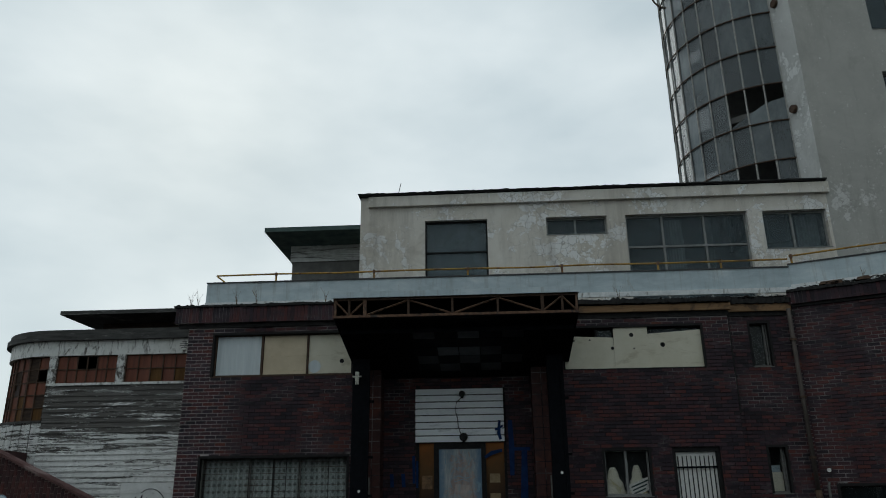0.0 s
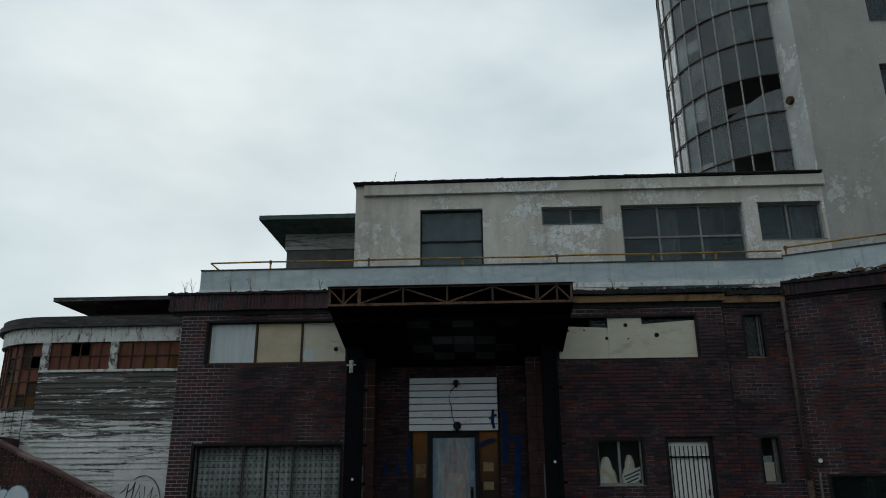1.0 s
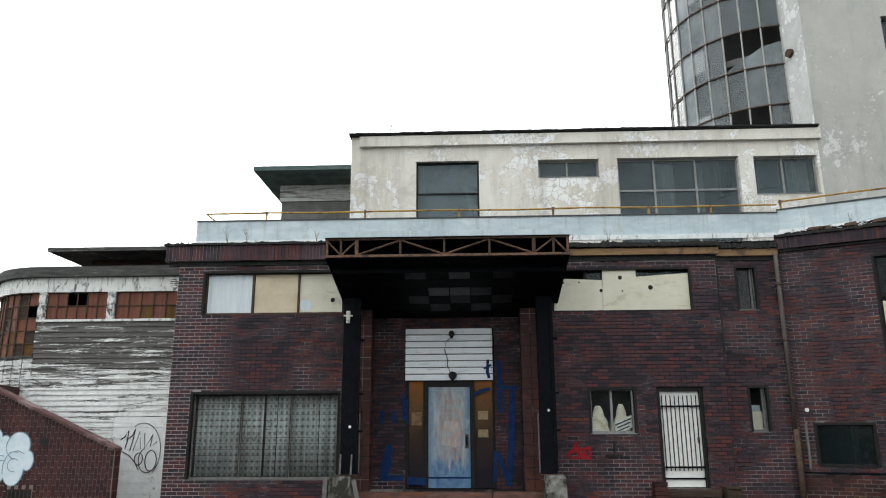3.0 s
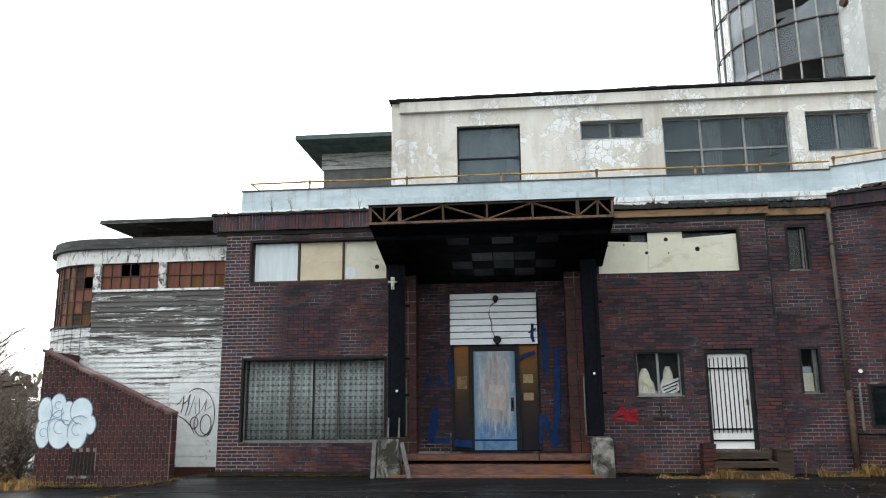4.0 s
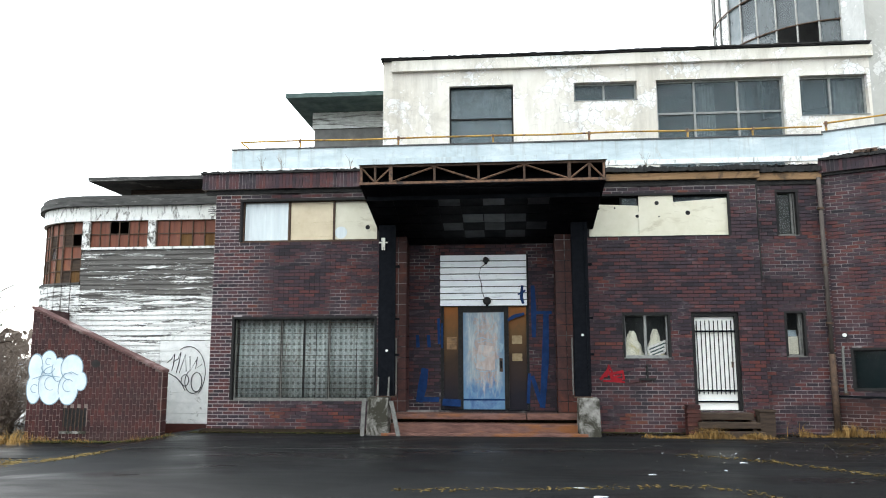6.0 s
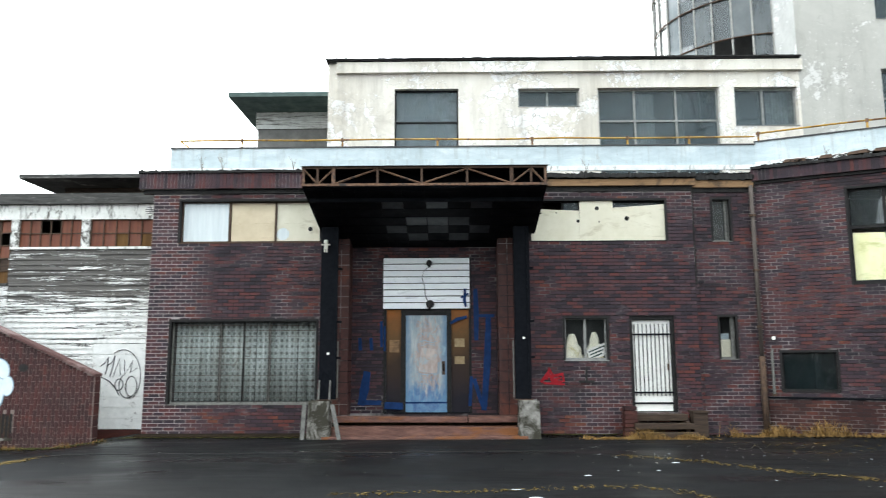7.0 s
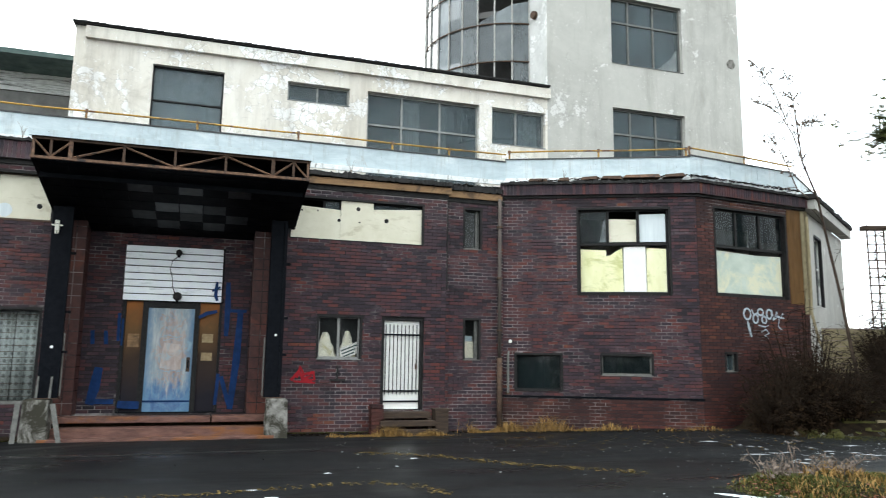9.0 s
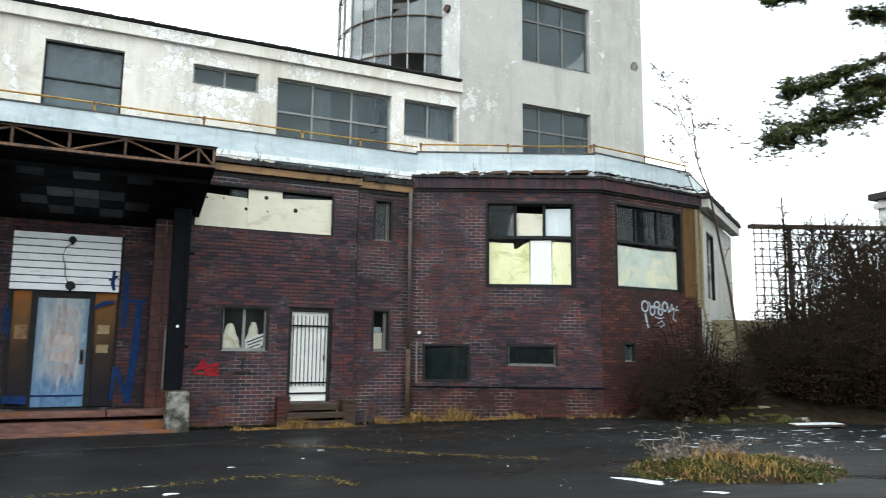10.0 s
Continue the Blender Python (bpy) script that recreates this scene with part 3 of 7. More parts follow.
def brickwork(owner, m, u0, u1, z0, z1, holes, material, pick=None, seed=1, upright=False):
    """Running-bond bricks a centimetre proud of their mortar wall. Whole bricks inside the stretch `pick`
    are objects of their own, the rest one joined part."""
    rng = random.Random(seed)
    joined, singles = Mesh(), 0
    length, height = (COURSE, BRICK_L) if upright else (BRICK_L, COURSE)
    if upright:
        nu, nz = int((u1 - u0) / COURSE) + 1, int((z1 - z0) / BRICK_L) + 2
        spots = [(u0 + i * COURSE, z0 + (j - (i % 2) * 0.5) * BRICK_L) for i in range(nu) for j in range(nz)]
    else:
        nu, nz = int((u1 - u0) / BRICK_L) + 2, int((z1 - z0) / COURSE) + 1
        spots = [(u0 + (i - (j % 2) * 0.5) * BRICK_L, z0 + j * COURSE) for j in range(nz) for i in range(nu)]
    for u, z in spots:
        a, b = max(u, u0) + JOINT / 2, min(u + length, u1) - JOINT / 2
        c, d = max(z, z0) + JOINT / 2, min(z + height, z1) - JOINT / 2
        if b - a < 0.025 or d - c < 0.02:
            continue
        clip, hidden = False, False
        for h0, h1, g0, g1 in holes:
            if a < h1 and b > h0 and c < g1 and d > g0:
                clip = True
                if g0 <= c + 0.02 and g1 >= d - 0.02:
                    if h0 <= a and h1 >= b:
                        hidden = True
                    elif a < h0 < b:
                        b = h0
                    elif a < h1 < b:
                        a = h1
                elif h0 <= a + 0.02 and h1 >= b - 0.02:
                    if c < g0 < d:
                        d = g0
                    elif c < g1 < d:
                        c = g1
                else:
                    hidden = (h0 < (a + b) / 2 < h1) and (g0 < (c + d) / 2 < g1)
                    b = min(b, h0) if a < h0 else b
                    a = max(a, h1) if b > h1 else a
        if hidden or b - a < 0.025 or d - c < 0.02:
            continue
        whole = not clip and b - a > length - JOINT - 1e-4 and d - c > height - JOINT - 1e-4 and not upright
        if pick and whole and singles < 300 and pick[0] <= u <= pick[1] and pick[2] <= z <= pick[3]:
            ob = new("brick", single_brick(material))
            ob.parent = owner
            ob.matrix_basis = pose(u, rng.uniform(-0.002, 0.002), z, 0, rng.uniform(-0.4, 0.4), rng.uniform(-0.5, 0.5))
            singles += 1
        else:
            front = -0.011 + rng.uniform(-0.003, 0.003)
            k = len(joined.v)
            joined.v += [(x, y, w) for w in (c, d) for x, y in ((a, front), (b, front), (b, 0.01), (a, 0.01))]
            joined.f += [tuple(k + i for i in q) for q in ((4, 5, 6, 7), (0, 3, 2, 1), (0, 1, 5, 4), (1, 2, 6, 5), (3, 0, 4, 7))]
    ob = part("brickwork", joined, material, owner)
    return tagged(ob, "weathered bricks in running bond", kind="stuff")


def window(name, m, u0, u1, z0, z1, label, bars_u=(), bars_z=(), inset=0.10, glass=None, frame_mat=None, w=0.05, skip=(), upper_only=False, sill=True, reveal=True):
    """A window with its frame, bars and one pane per light. skip: panes that are broken out, counted from bottom left."""
    glass, frame_mat = glass or M_GLASS, frame_mat or M_FRAME
    top = thing(name, m, label, "window", kind="structure")
    fr = Mesh()
    for a, b, c, d in ((u0, u1, z0, z0 + w), (u0, u1, z1 - w, z1), (u0, u0 + w, z0 + w, z1 - w), (u1 - w, u1, z0 + w, z1 - w)):
        fr.box(a, b, inset, inset + 0.07, c, d)
    part("window_frame", fr, frame_mat, top)
    # Black linings put the shade of the window opening into colour.
    for a, b, c, d in ((u0 - 0.03, u0 + 0.022, z0 + 0.004, z1 - 0.03), (u1 - 0.022, u1 + 0.03, z0 + 0.004, z1 - 0.03), (u0 - 0.03, u1 + 0.03, z1 - 0.03, z1 + 0.025)) if reveal else ():
        part("reveal", Mesh().box(a, b, -0.019, inset - 0.004, c, d), M_FRAME_DARK, top, "black lining that stands for shade in the opening")
    us, zs = [u0 + w, *bars_u, u1 - w], [z0 + w, *bars_z, z1 - w]
    for u in bars_u:
        part("mullion", Mesh().box(u - w / 2, u + w / 2, inset - 0.006, inset + 0.064, bars_z[0] if upper_only else z0 + w, z1 - w), frame_mat, top)
    for z in bars_z:
        part("transom", Mesh().box(u0 + w, u1 - w, inset - 0.003, inset + 0.061, z - w / 2, z + w / 2), frame_mat, top)
    n = 0
    for c, d in zip(zs, zs[1:]):
        for a, b in zip(us, us[1:]):
            if n not in skip:
                ob = part("pane", Mesh().box(a, b, inset + 0.03, inset + 0.036, c, d), glass, top)
                ob.visible_shadow = False
            n += 1
    if sill:
        part("window_sill", Mesh().box(u0 - 0.01, u1 + 0.01, -0.02, inset, z0 - 0.015, z0 + 0.004), frame_mat, top)
    return top


def strip(name, m, x0, x1, y0, y1, z0, z1, material, label, category="trim"):
    return tagged(part(name, Mesh().box(x0, x1, y0, y1, z0, z1), material, None, label, m), label, category, kind="structure")

# ---- ground: wet asphalt that reaches the horizon ----
def ground_height(x, y):
    """The yard dips a little before the stair wall and rises towards the bay."""
    def ramp(a, b, v):
        k = max(0.0, min(1.0, (v - a) / (b - a)))
        return k * k * (3 - 2 * k)
    return -0.20 * ramp(-6.6, -8.6, x) + 0.13 * ramp(7.0, 12.0, x) * ramp(-6.0, -1.5, y)


def build_ground():
    xs = [-400, -150, -60, -30] + [-20 + 0.8 * i for i in range(61)] + [40, 70, 150, 400]
    ys = [-300, -120, -50, -30] + [-22 + 0.8 * i for i in range(41)] + [20, 40, 80, 160, 400]
    mesh = Mesh()
    mesh.v = [(x, y, ground_height(x, y)) for y in ys for x in xs]
    n = len(xs)
    mesh.f = [(j * n + i, j * n + i + 1, (j + 1) * n + i + 1, (j + 1) * n + i) for j in range(len(ys) - 1) for i in range(n - 1)]
    return tagged(part("ground", mesh, M_ASPHALT, smooth=True), "wet dark asphalt yard with patches of litter", "ground", kind="structure")


build_ground()

# ---- main brick facade ----
FRONT = plan(0, 0)
W1, W2, W3 = (-6.07, -2.70, 4.44, 5.47), (-6.16, -2.74, 0.70, 2.62), (2.23, 5.43, 4.44, 5.43)
W4, DOOR2, PORCH = (2.96, 3.97, 1.67, 2.66), (4.46, 5.50, 0.50, 2.68), (-2.62, 2.12, -0.5, 4.85)
FRONT_HOLES = [W1, W2, W3, W4, DOOR2, PORCH]
wall_front = wall("wall_front", FRONT, -6.71, 6.05, -0.3, 5.62, 0.30, FRONT_HOLES, M_MORTAR, "dark purple-brown clinker brick wall with pale mortar")
brickwork(wall_front, FRONT, -6.71, 6.05, -0.05, 5.60, FRONT_HOLES, M_BRICK, (2.6, 5.6, 0.05, 2.6), 3)
# left end of the front block
wall_end = wall("wall_end", plan(-6.71, 8, -90), 0, 7.7, -0.3, 6.1, 0.30, [], M_MORTAR, "brick end wall of the front block")
# link wall beside the bay
LINK = plan(6.05, 0.15)
W5, W6 = (0.50, 0.95, 4.44, 5.47), (0.52, 0.93, 1.69, 2.69)
wall_link = wall("wall_link", LINK, 0, 1.62, -0.3, 5.62, 0.30, [W5, W6], M_MORTAR, "narrow clinker brick wall between block and bay")
brickwork(wall_link, LINK, 0, 1.60, -0.05, 5.60, [W5, W6], M_BRICK, (0, 1.6, 0, 5.6), 5)

# faceted bay
BAY_A, LEN_A = plan(7.6, 0.15, -25), 4.80
BAY_B, LEN_B = plan(11.95, -1.88, 7), 3.85
BAY_C, LEN_C = plan(15.77, -1.41, 35), 6.0
A1, A2, A3 = (1.89, 4.15, 3.33, 5.52), (0.32, 1.46, 0.96, 1.86), (2.42, 3.65, 1.36, 1.87)
B1, B2 = (0.58, 3.10, 3.36, 5.60), (0.77, 1.15, 1.49, 1.95)
wall_bay = wall("wall_bay", BAY_A, 0, LEN_A, -0.3, 5.82, 0.30, [A1, A2, A3], M_MORTAR, "clinker brick bay wall with rust stains")
brickwork(wall_bay, BAY_A, 0, LEN_A, 0.84, 5.80, [A1, A2, A3], M_BRICK, (0.4, 4.4, 1.9, 3.3), 7)
plinth = strip("plinth_wall", BAY_A @ pose(0, -0.03, 0), 0, LEN_A + 0.012, 0, 0.029, -0.3, 0.80, M_MORTAR, "red-brown brick plinth under the bay", "wall")
brickwork(plinth, BAY_A, 0, LEN_A + 0.01, -0.05, 0.80, [], M_BRICK_RED, None, 8)
strip("plinth_ledge", BAY_A, 0, LEN_A + 0.03, -0.06, 0.0, 0.80, 0.838, M_BLACK, "dark ledge on top of the plinth")
wall_bay_side = wall("wall_bay_side", BAY_B, 0, LEN_B, -0.3, 5.82, 0.30, [B1, B2], M_MORTAR, "red-brown brick bay wall facing the garden")
brickwork(wall_bay_side, BAY_B, 0, LEN_B, -0.05, 5.80, [B1, B2], M_BRICK_RED, (0.05, 3.8, 1.95, 3.3), 9)
C1 = (1.2, 2.2, 3.3, 5.3)
wall_bay_back = wall("wall_bay_back", BAY_C, 0, LEN_C, -0.3, 5.82, 0.30, [C1], M_TOWER, "pale rendered far wall of the bay")

# floors and roofs that close the blocks
def deck(name, poly, z0, z1, material, label, category="roof"):
    return tagged(part(name, Mesh().prism(poly, z0, z1), material, None, label), label, category, kind="structure")


deck("terrace_floor", [(-6.65, 0.04), (7.55, 0.2), (11.94, -1.83), (15.75, -1.36), (20.1, 2.6), (20.1, 9.0), (-6.65, 9.0)], 5.84, 6.10, M_TAR, "dark felted terrace deck")
deck("floor_upper", [(-6.4, 1.05), (7.6, 1.05), (11.95, -1.5), (15.7, -1.0), (19.8, 2.8), (19.8, 8.6), (-6.4, 8.6)], 2.95, 3.15, M_INTERIOR, "plain storey floor", "floor")
strip("wall_inner", FRONT, -6.4, 20.0, 3.4, 3.5, -0.2, 5.8, M_INTERIOR, "dim plaster wall inside", "wall")

# cornice: soldier bricks on the left and round the bay, a bare plank over the right half
def soldier_course(name, m, u0, u1, z0, z1, out, label, seed):
    owner = tagged(part(name, Mesh().box(u0, u1, -out, 0.05, z0, z1), M_MORTAR, None, label, m), label, "cornice", kind="structure")
    joined, u = Mesh(), u0
    while u < u1 - 0.02:
        joined.box(u + 0.006, min(u + 0.077, u1), -out - 0.012, -out + 0.01, z0 + 0.004, z1 - 0.004)
        u += COURSE
    tagged(part("soldier_bricks", joined, M_BRICK, owner), "upright cornice bricks", kind="stuff")
    return owner


soldier_course("cornice_left", FRONT, -7.02, -2.6, 5.72, 6.10, 0.14, "purple brick cornice of upright bricks", 1)
soldier_course("cornice_bay", BAY_A, -0.06, LEN_A + 0.05, 5.86, 6.14, 0.12, "purple brick cornice of upright bricks", 2)
soldier_course("cornice_bay_side", BAY_B, -0.05, LEN_B, 5.86, 6.14, 0.12, "purple brick cornice of upright bricks", 3)
# Black strips stand for the shadow line beneath the cornice.
strip("cornice_shadow_board", FRONT, -6.95, -2.6, -0.05, 0.05, 5.62, 5.72, M_TAR, "black strip for the shadow line under the cornice")
strip("cornice_board_bay", BAY_A, 0, LEN_A + 0.03, -0.06, 0.05, 5.80, 5.86, M_TAR, "black strip for the shadow line under the cornice")
strip("cornice_board_side", BAY_B, 0, LEN_B, -0.06, 0.05, 5.80, 5.86, M_TAR, "black strip for the shadow line under the cornice")
strip("fascia_plank", FRONT, 2.2, 6.12, -0.12, -0.02, 5.74, 5.90, M_WOOD_FASCIA, "bare orange-brown timber plank")
strip("fascia_plank_link", LINK, 0.06, 1.50, -0.09, 0.0, 5.72, 5.89, M_WOOD_FASCIA, "bare orange-brown timber plank")
strip("wall_joint", FRONT, 6.052, 6.075, -0.014, 0.138, 3.4, 5.62, M_TAR, "black water-stained joint at the wall corner")
# Black strips stand for the shaded line set back over the windows.
strip("header_board", FRONT, 2.1, 6.08, -0.03, 0.05, 5.62, 5.74, M_TAR, "black strip for the shaded line over the windows")
strip("header_board_link", LINK, 0.03, 1.6, -0.03, 0.05, 5.62, 5.72, M_TAR, "black strip for the shaded line over the windows")


def torn_felt(name, m, u0, u1, z, out, label, seed, rag=1.0):
    """A ragged black roofing edge, thicker and thinner along its length."""
    rng = random.Random(seed)
    mesh, n = Mesh(), int((u1 - u0) / 0.055)
    rows = []
    lift = 0.0
    for i in range(n + 1):
        u = u0 + (u1 - u0) * i / n
        lift = 0.80 * lift + rng.uniform(-0.016, 0.017) * rag
        curl = rng.uniform(0.02, 0.07) * rag if rng.random() < 0.10 else 0.0
        rows.append((u, z - 0.04 * rag + rng.uniform(-0.018, 0.012) * rag, z + 0.07 * rag + lift + curl, out + rng.uniform(-0.03, 0.03) * rag))
    for u, za, zb, o in rows:
        mesh.v += [(u, -o, za), (u, -o, zb), (u, 0.35, zb + 0.05), (u, 0.35, za)]
    for i in range(n):
        k = 4 * i
        mesh.f += [(k, k + 4, k + 5, k + 1), (k + 1, k + 5, k + 6, k + 2), (k + 3, k + 7, k + 4, k)]
    mesh.f += [(0, 1, 2, 3), (4 * n + 3, 4 * n + 2, 4 * n + 1, 4 * n)]
    return tagged(part(name, mesh, M_TAR, None, label, m), label, "roof edge", kind="structure")


torn_felt("roof_edge_left", FRONT, -7.06, -2.3, 6.12, 0.20, "ragged black roofing felt edge", 1, 0.5)
torn_felt("roof_edge_right", FRONT, 2.0, 6.1, 5.96, 0.20, "ragged black roofing felt edge", 2, 0.9)
torn_felt("roof_edge_link", LINK, 0.05, 1.56, 5.94, 0.14, "ragged black roofing felt edge", 3)
torn_felt("roof_edge_bay", BAY_A, -0.05, LEN_A + 0.08, 6.16, 0.18, "ragged black roofing felt edge", 4, 0.6)
torn_felt("roof_edge_side", BAY_B, -0.08, LEN_B + 0.2, 6.16, 0.18, "ragged black roofing felt edge", 5, 0.6)


# parapet of pale sheet metal, with its dark capping
def parapet(name, m, u0, u1, z0, z1, label, seams):
    owner = tagged(part(name, Mesh().box(u0, u1, 0, 0.12, z0, z1 - 0.03), M_FLASH, None, label, m), label, "parapet", kind="structure")
    part("capping", Mesh().box(u0 - 0.01, u1 + 0.01, -0.025, 0.15, z1 - 0.03, z1), M_FLASH_EDGE, owner)
    part("snow_strip", Mesh().box(u0, u1, -0.05, -0.002, z0 - 0.09, z0 + 0.03), M_FLASH_FOOT, owner, "white strip along the foot")
    for u in seams:
        part("seam", Mesh().box(u - 0.012, u + 0.012, -0.008, 0.0, z0 + 0.03, z1 - 0.03), M_FLASH, owner)
    return owner


PAR = plan(0, 0.25)
PAR_A, PAR_B, PAR_C = plan(7.72, 0.25, -24.3), plan(11.98, -1.68, 8), plan(15.75, -1.15, 35)
strip("wall_recess_inner", FRONT, -3.0, -2.62, 0.3, 0.8, -0.2, 5.8, M_INTERIOR, "inner wall beside the porch", "wall")
strip("wall_recess_inner_2", FRONT, 2.12, 2.2, 0.3, 0.8, -0.2, 5.8, M_INTERIOR, "inner wall beside the porch", "wall")
parapet("parapet_front", PAR, -6.47, 7.72, 6.28, 6.84, "pale blue sheet metal parapet with dark capping", (-4.75, -3.7, -1.2, 0.9, 3.4, 6.1))
parapet("parapet_bay", PAR_A, 0, 4.68, 6.34, 6.90, "pale blue sheet metal parapet with dark capping", (2.3,))
parapet("parapet_side", PAR_B, 0, 3.80, 6.38, 6.94, "pale blue sheet metal parapet with dark capping", (1.4, 2.4))
parapet("parapet_back", PAR_C, 0, 5.5, 6.38, 6.90, "pale blue sheet metal parapet with dark capping", ())
strip("parapet_end", plan(-6.46, 6.0, -90), 0, 5.62, 0, 0.1, 6.28, 6.84, M_FLASH, "pale blue sheet metal parapet", "parapet")

# ---- upper rendered block ----
UP = plan(0, 2.0)
U1, U2, U3, U4 = (-1.15, 0.58, 6.35, 8.97), (2.20, 3.86, 8.45, 8.96), (4.36, 7.63, 6.55, 8.96), (8.03, 9.72, 7.87, 8.95)
wall_upper = wall("wall_upper", UP, -2.96, 9.80, 6.0, 9.72, 0.30, [U1, U2, U3, U4], M_PLASTER, "beige render wall, crazed and flaking white")
wall("wall_upper_end", plan(-2.96, 9, -90), 0, 6.70, 6.0, 9.72, 0.30, [], M_PLASTER, "beige render end wall")
strip("upper_fascia", UP, -2.72, 9.86, -0.12, 0.0, 9.40, 9.70, M_PLASTER, "projecting beige render band under the roof")
deck("upper_roof", [(-3.0, 1.84), (9.80, 1.84), (9.80, 9.0), (-3.0, 9.0)], 9.72, 9.78, M_TAR, "flat roof with a black felt edge")
torn_felt("upper_roof_edge", UP, -3.02, 9.82, 9.76, 0.19, "ragged black felt edge of the upper roof", 11, 0.28)
strip("wall_inner_upper", UP, -2.6, 9.8, 1.9, 2.0, 6.1, 9.7, M_INTERIOR, "dim plaster wall inside", "wall")
window("window_upper_1", UP, *U1, "tall grey-blue blind terrace window", (), (8.07,), 0.14, M_GLASS, M_FRAME_DARK, 0.035, reveal=False)
window("window_upper_2", UP, *U2, "low strip window with a dark frame", (3.0,), (), 0.14, M_GLASS, M_FRAME_PALE, reveal=False)
window("window_upper_3", UP, *U3, "wide six-light terrace window", (5.36, 6.48), (8.06,), 0.14, M_GLASS, M_FRAME_PALE, 0.055, reveal=False)
window("window_upper_4", UP, *U4, "two-light window in a rendered wall", (8.82,), (), 0.14, M_GLASS, M_FRAME_PALE, 0.055, reveal=False)

# ---- tower ----
TOWER = plan(0, 2.0)
TW = [(12.02, 14.62, z, z + 2.22) for z in (7.22, 10.88, 14.53, 18.2)]
wall_tower = wall("wall_tower", TOWER, 9.80, 16.84, 0.0, 23.0, 0.35, TW, M_TOWER, "tall grey rendered tower wall, stained")
wall("wall_tower_side", plan(16.84, 2.0, 90), 0.352, 7.0, 0, 23.0, 0.35, [], M_TOWER, "grey rendered tower side wall")
deck("wall_tower_return", [(9.80, 2.0), (10.05, 2.36), (9.95, 2.95), (9.6, 2.87)], 6.0, 23.0, M_TOWER_SIDE, "pale rough render return beside the stair glazing", "wall")
deck("tower_roof", [(9.8, 2.0), (16.84, 2.0), (16.84, 9.0), (9.8, 9.0)], 22.9, 23.2, M_TAR, "flat tower roof")
strip("wall_inner_tower", TOWER, 9.9, 16.6, 3.0, 3.1, 6.1, 23.0, M_INTERIOR, "dim plaster wall inside", "wall")
for i, hole in enumerate(TW):
    window("window_tower_%d" % (i + 1), TOWER, *hole, "steel tower window with six dusty panes", (12.70, 13.62), (hole[3] - 0.8,), 0.14, M_GLASS, M_FRAME, 0.06, reveal=False)

# White sheet stands for bright sky showing through a broken pane.
paper = thing("sky_gap_sheet", TOWER, "white torn paper in the corner of a tower window", "paper")
part("sheet", Mesh().slab([(13.75, 10.95), (14.54, 10.95), (14.54, 11.75), (14.30, 11.40)], 0.20, 0.205), M_PANEL_WHITE, paper)

# ---- glazed stair drum ----
def stair_drum():
    cx, cy, r = 9.9, 5.6, 2.75
    a0, a1, n = radians(263.8), radians(128), 12
    ang = [a0 + (a1 - a0) * i / n for i in range(n + 1)]
    levels = [9.63 + 1.25 * k for k in range(-1, 11)]
    top = thing("stair_drum", pose(cx, cy, 0), "curved glazed stair drum with grimy panes and steel bars", "stair tower", kind="structure")
    at = lambda a, rr, z: (rr * math.cos(a), rr * math.sin(a), z)
    rng = random.Random(4)
    jagged = {(0, 3): (0.62, 0.52), (1, 3): (0.52, 0.28), (2, 3): (0.28, 0.08)}
    for k in range(len(levels) - 1):
        z0, z1 = levels[k], levels[k + 1]
        for i in range(n):
            if (i, k) in ((1, 1), (2, 1)):
                continue
            jit = rng.uniform(-0.02, 0.02)
            p = [at(ang[i], r + jit, z0), at(ang[i + 1], r - jit, z0), at(ang[i + 1], r - jit, z1), at(ang[i], r + jit, z1)]
            if (i, k) in jagged:
                # broken out above a slanting edge
                ha, hb = jagged[(i, k)]
                p[2], p[3] = at(ang[i + 1], r - jit, z0 + 1.25 * hb), at(ang[i], r + jit, z0 + 1.25 * ha)
            q = [at(ang[i], r + jit - 0.008, z0), at(ang[i + 1], r - jit - 0.008, z0), at(ang[i + 1], r - jit - 0.008, p[2][2]), at(ang[i], r + jit - 0.008, p[3][2])]
            mesh = Mesh().hexa([p[0], q[0], q[1], p[1], p[3], q[3], q[2], p[2]])
            ob = part("pane", mesh, M_GLASS_STAIR, top)
            ob.visible_shadow = False
    for a in ang:
        part("glazing_bar", Mesh().tube([at(a, r + 0.02, levels[0]), at(a, r + 0.02, levels[-1])], 0.028, 5), M_FRAME_RUST, top)
    for z in levels:
        part("ring_bar", Mesh().tube([at(ang[0] + (ang[-1] - ang[0]) * i / 40, r + 0.03, z) for i in range(41)], 0.026, 5), M_RUST_DARK, top)
    part("roof_cap", Mesh().prism([at(a, r + 0.1, 0)[:2] for a in [a1 + (a0 - a1) * i / 24 for i in range(25)]] + [(0.3, 0)], levels[-1], levels[-1] + 0.3), M_TOWER, top)
    # concrete core and landings that show dimly behind the glass
    core = Mesh().prism([(-1.95, -0.9), (0.6, -0.9), (0.6, 2.0), (-0.9, 2.0)], 8.0, levels[-1])
    part("core", core, M_INTERIOR, top)
    for k in range(1, len(levels) - 1, 2):
        land = Mesh().prism([(0, 0)] + [at(a, r - 0.12, 0)[:2] for a in [a1 + (a0 - a1) * i / 16 for i in range(17)]], levels[k] + 0.3, levels[k] + 0.5)
        part("landing", land, M_INTERIOR, top)
    return top


stair_drum()

# ---- left wing: peeling white boards under a rounded roof ----
WING = plan(0, 1.0)
CX, CY, R = -10.7, 3.0, 2.0


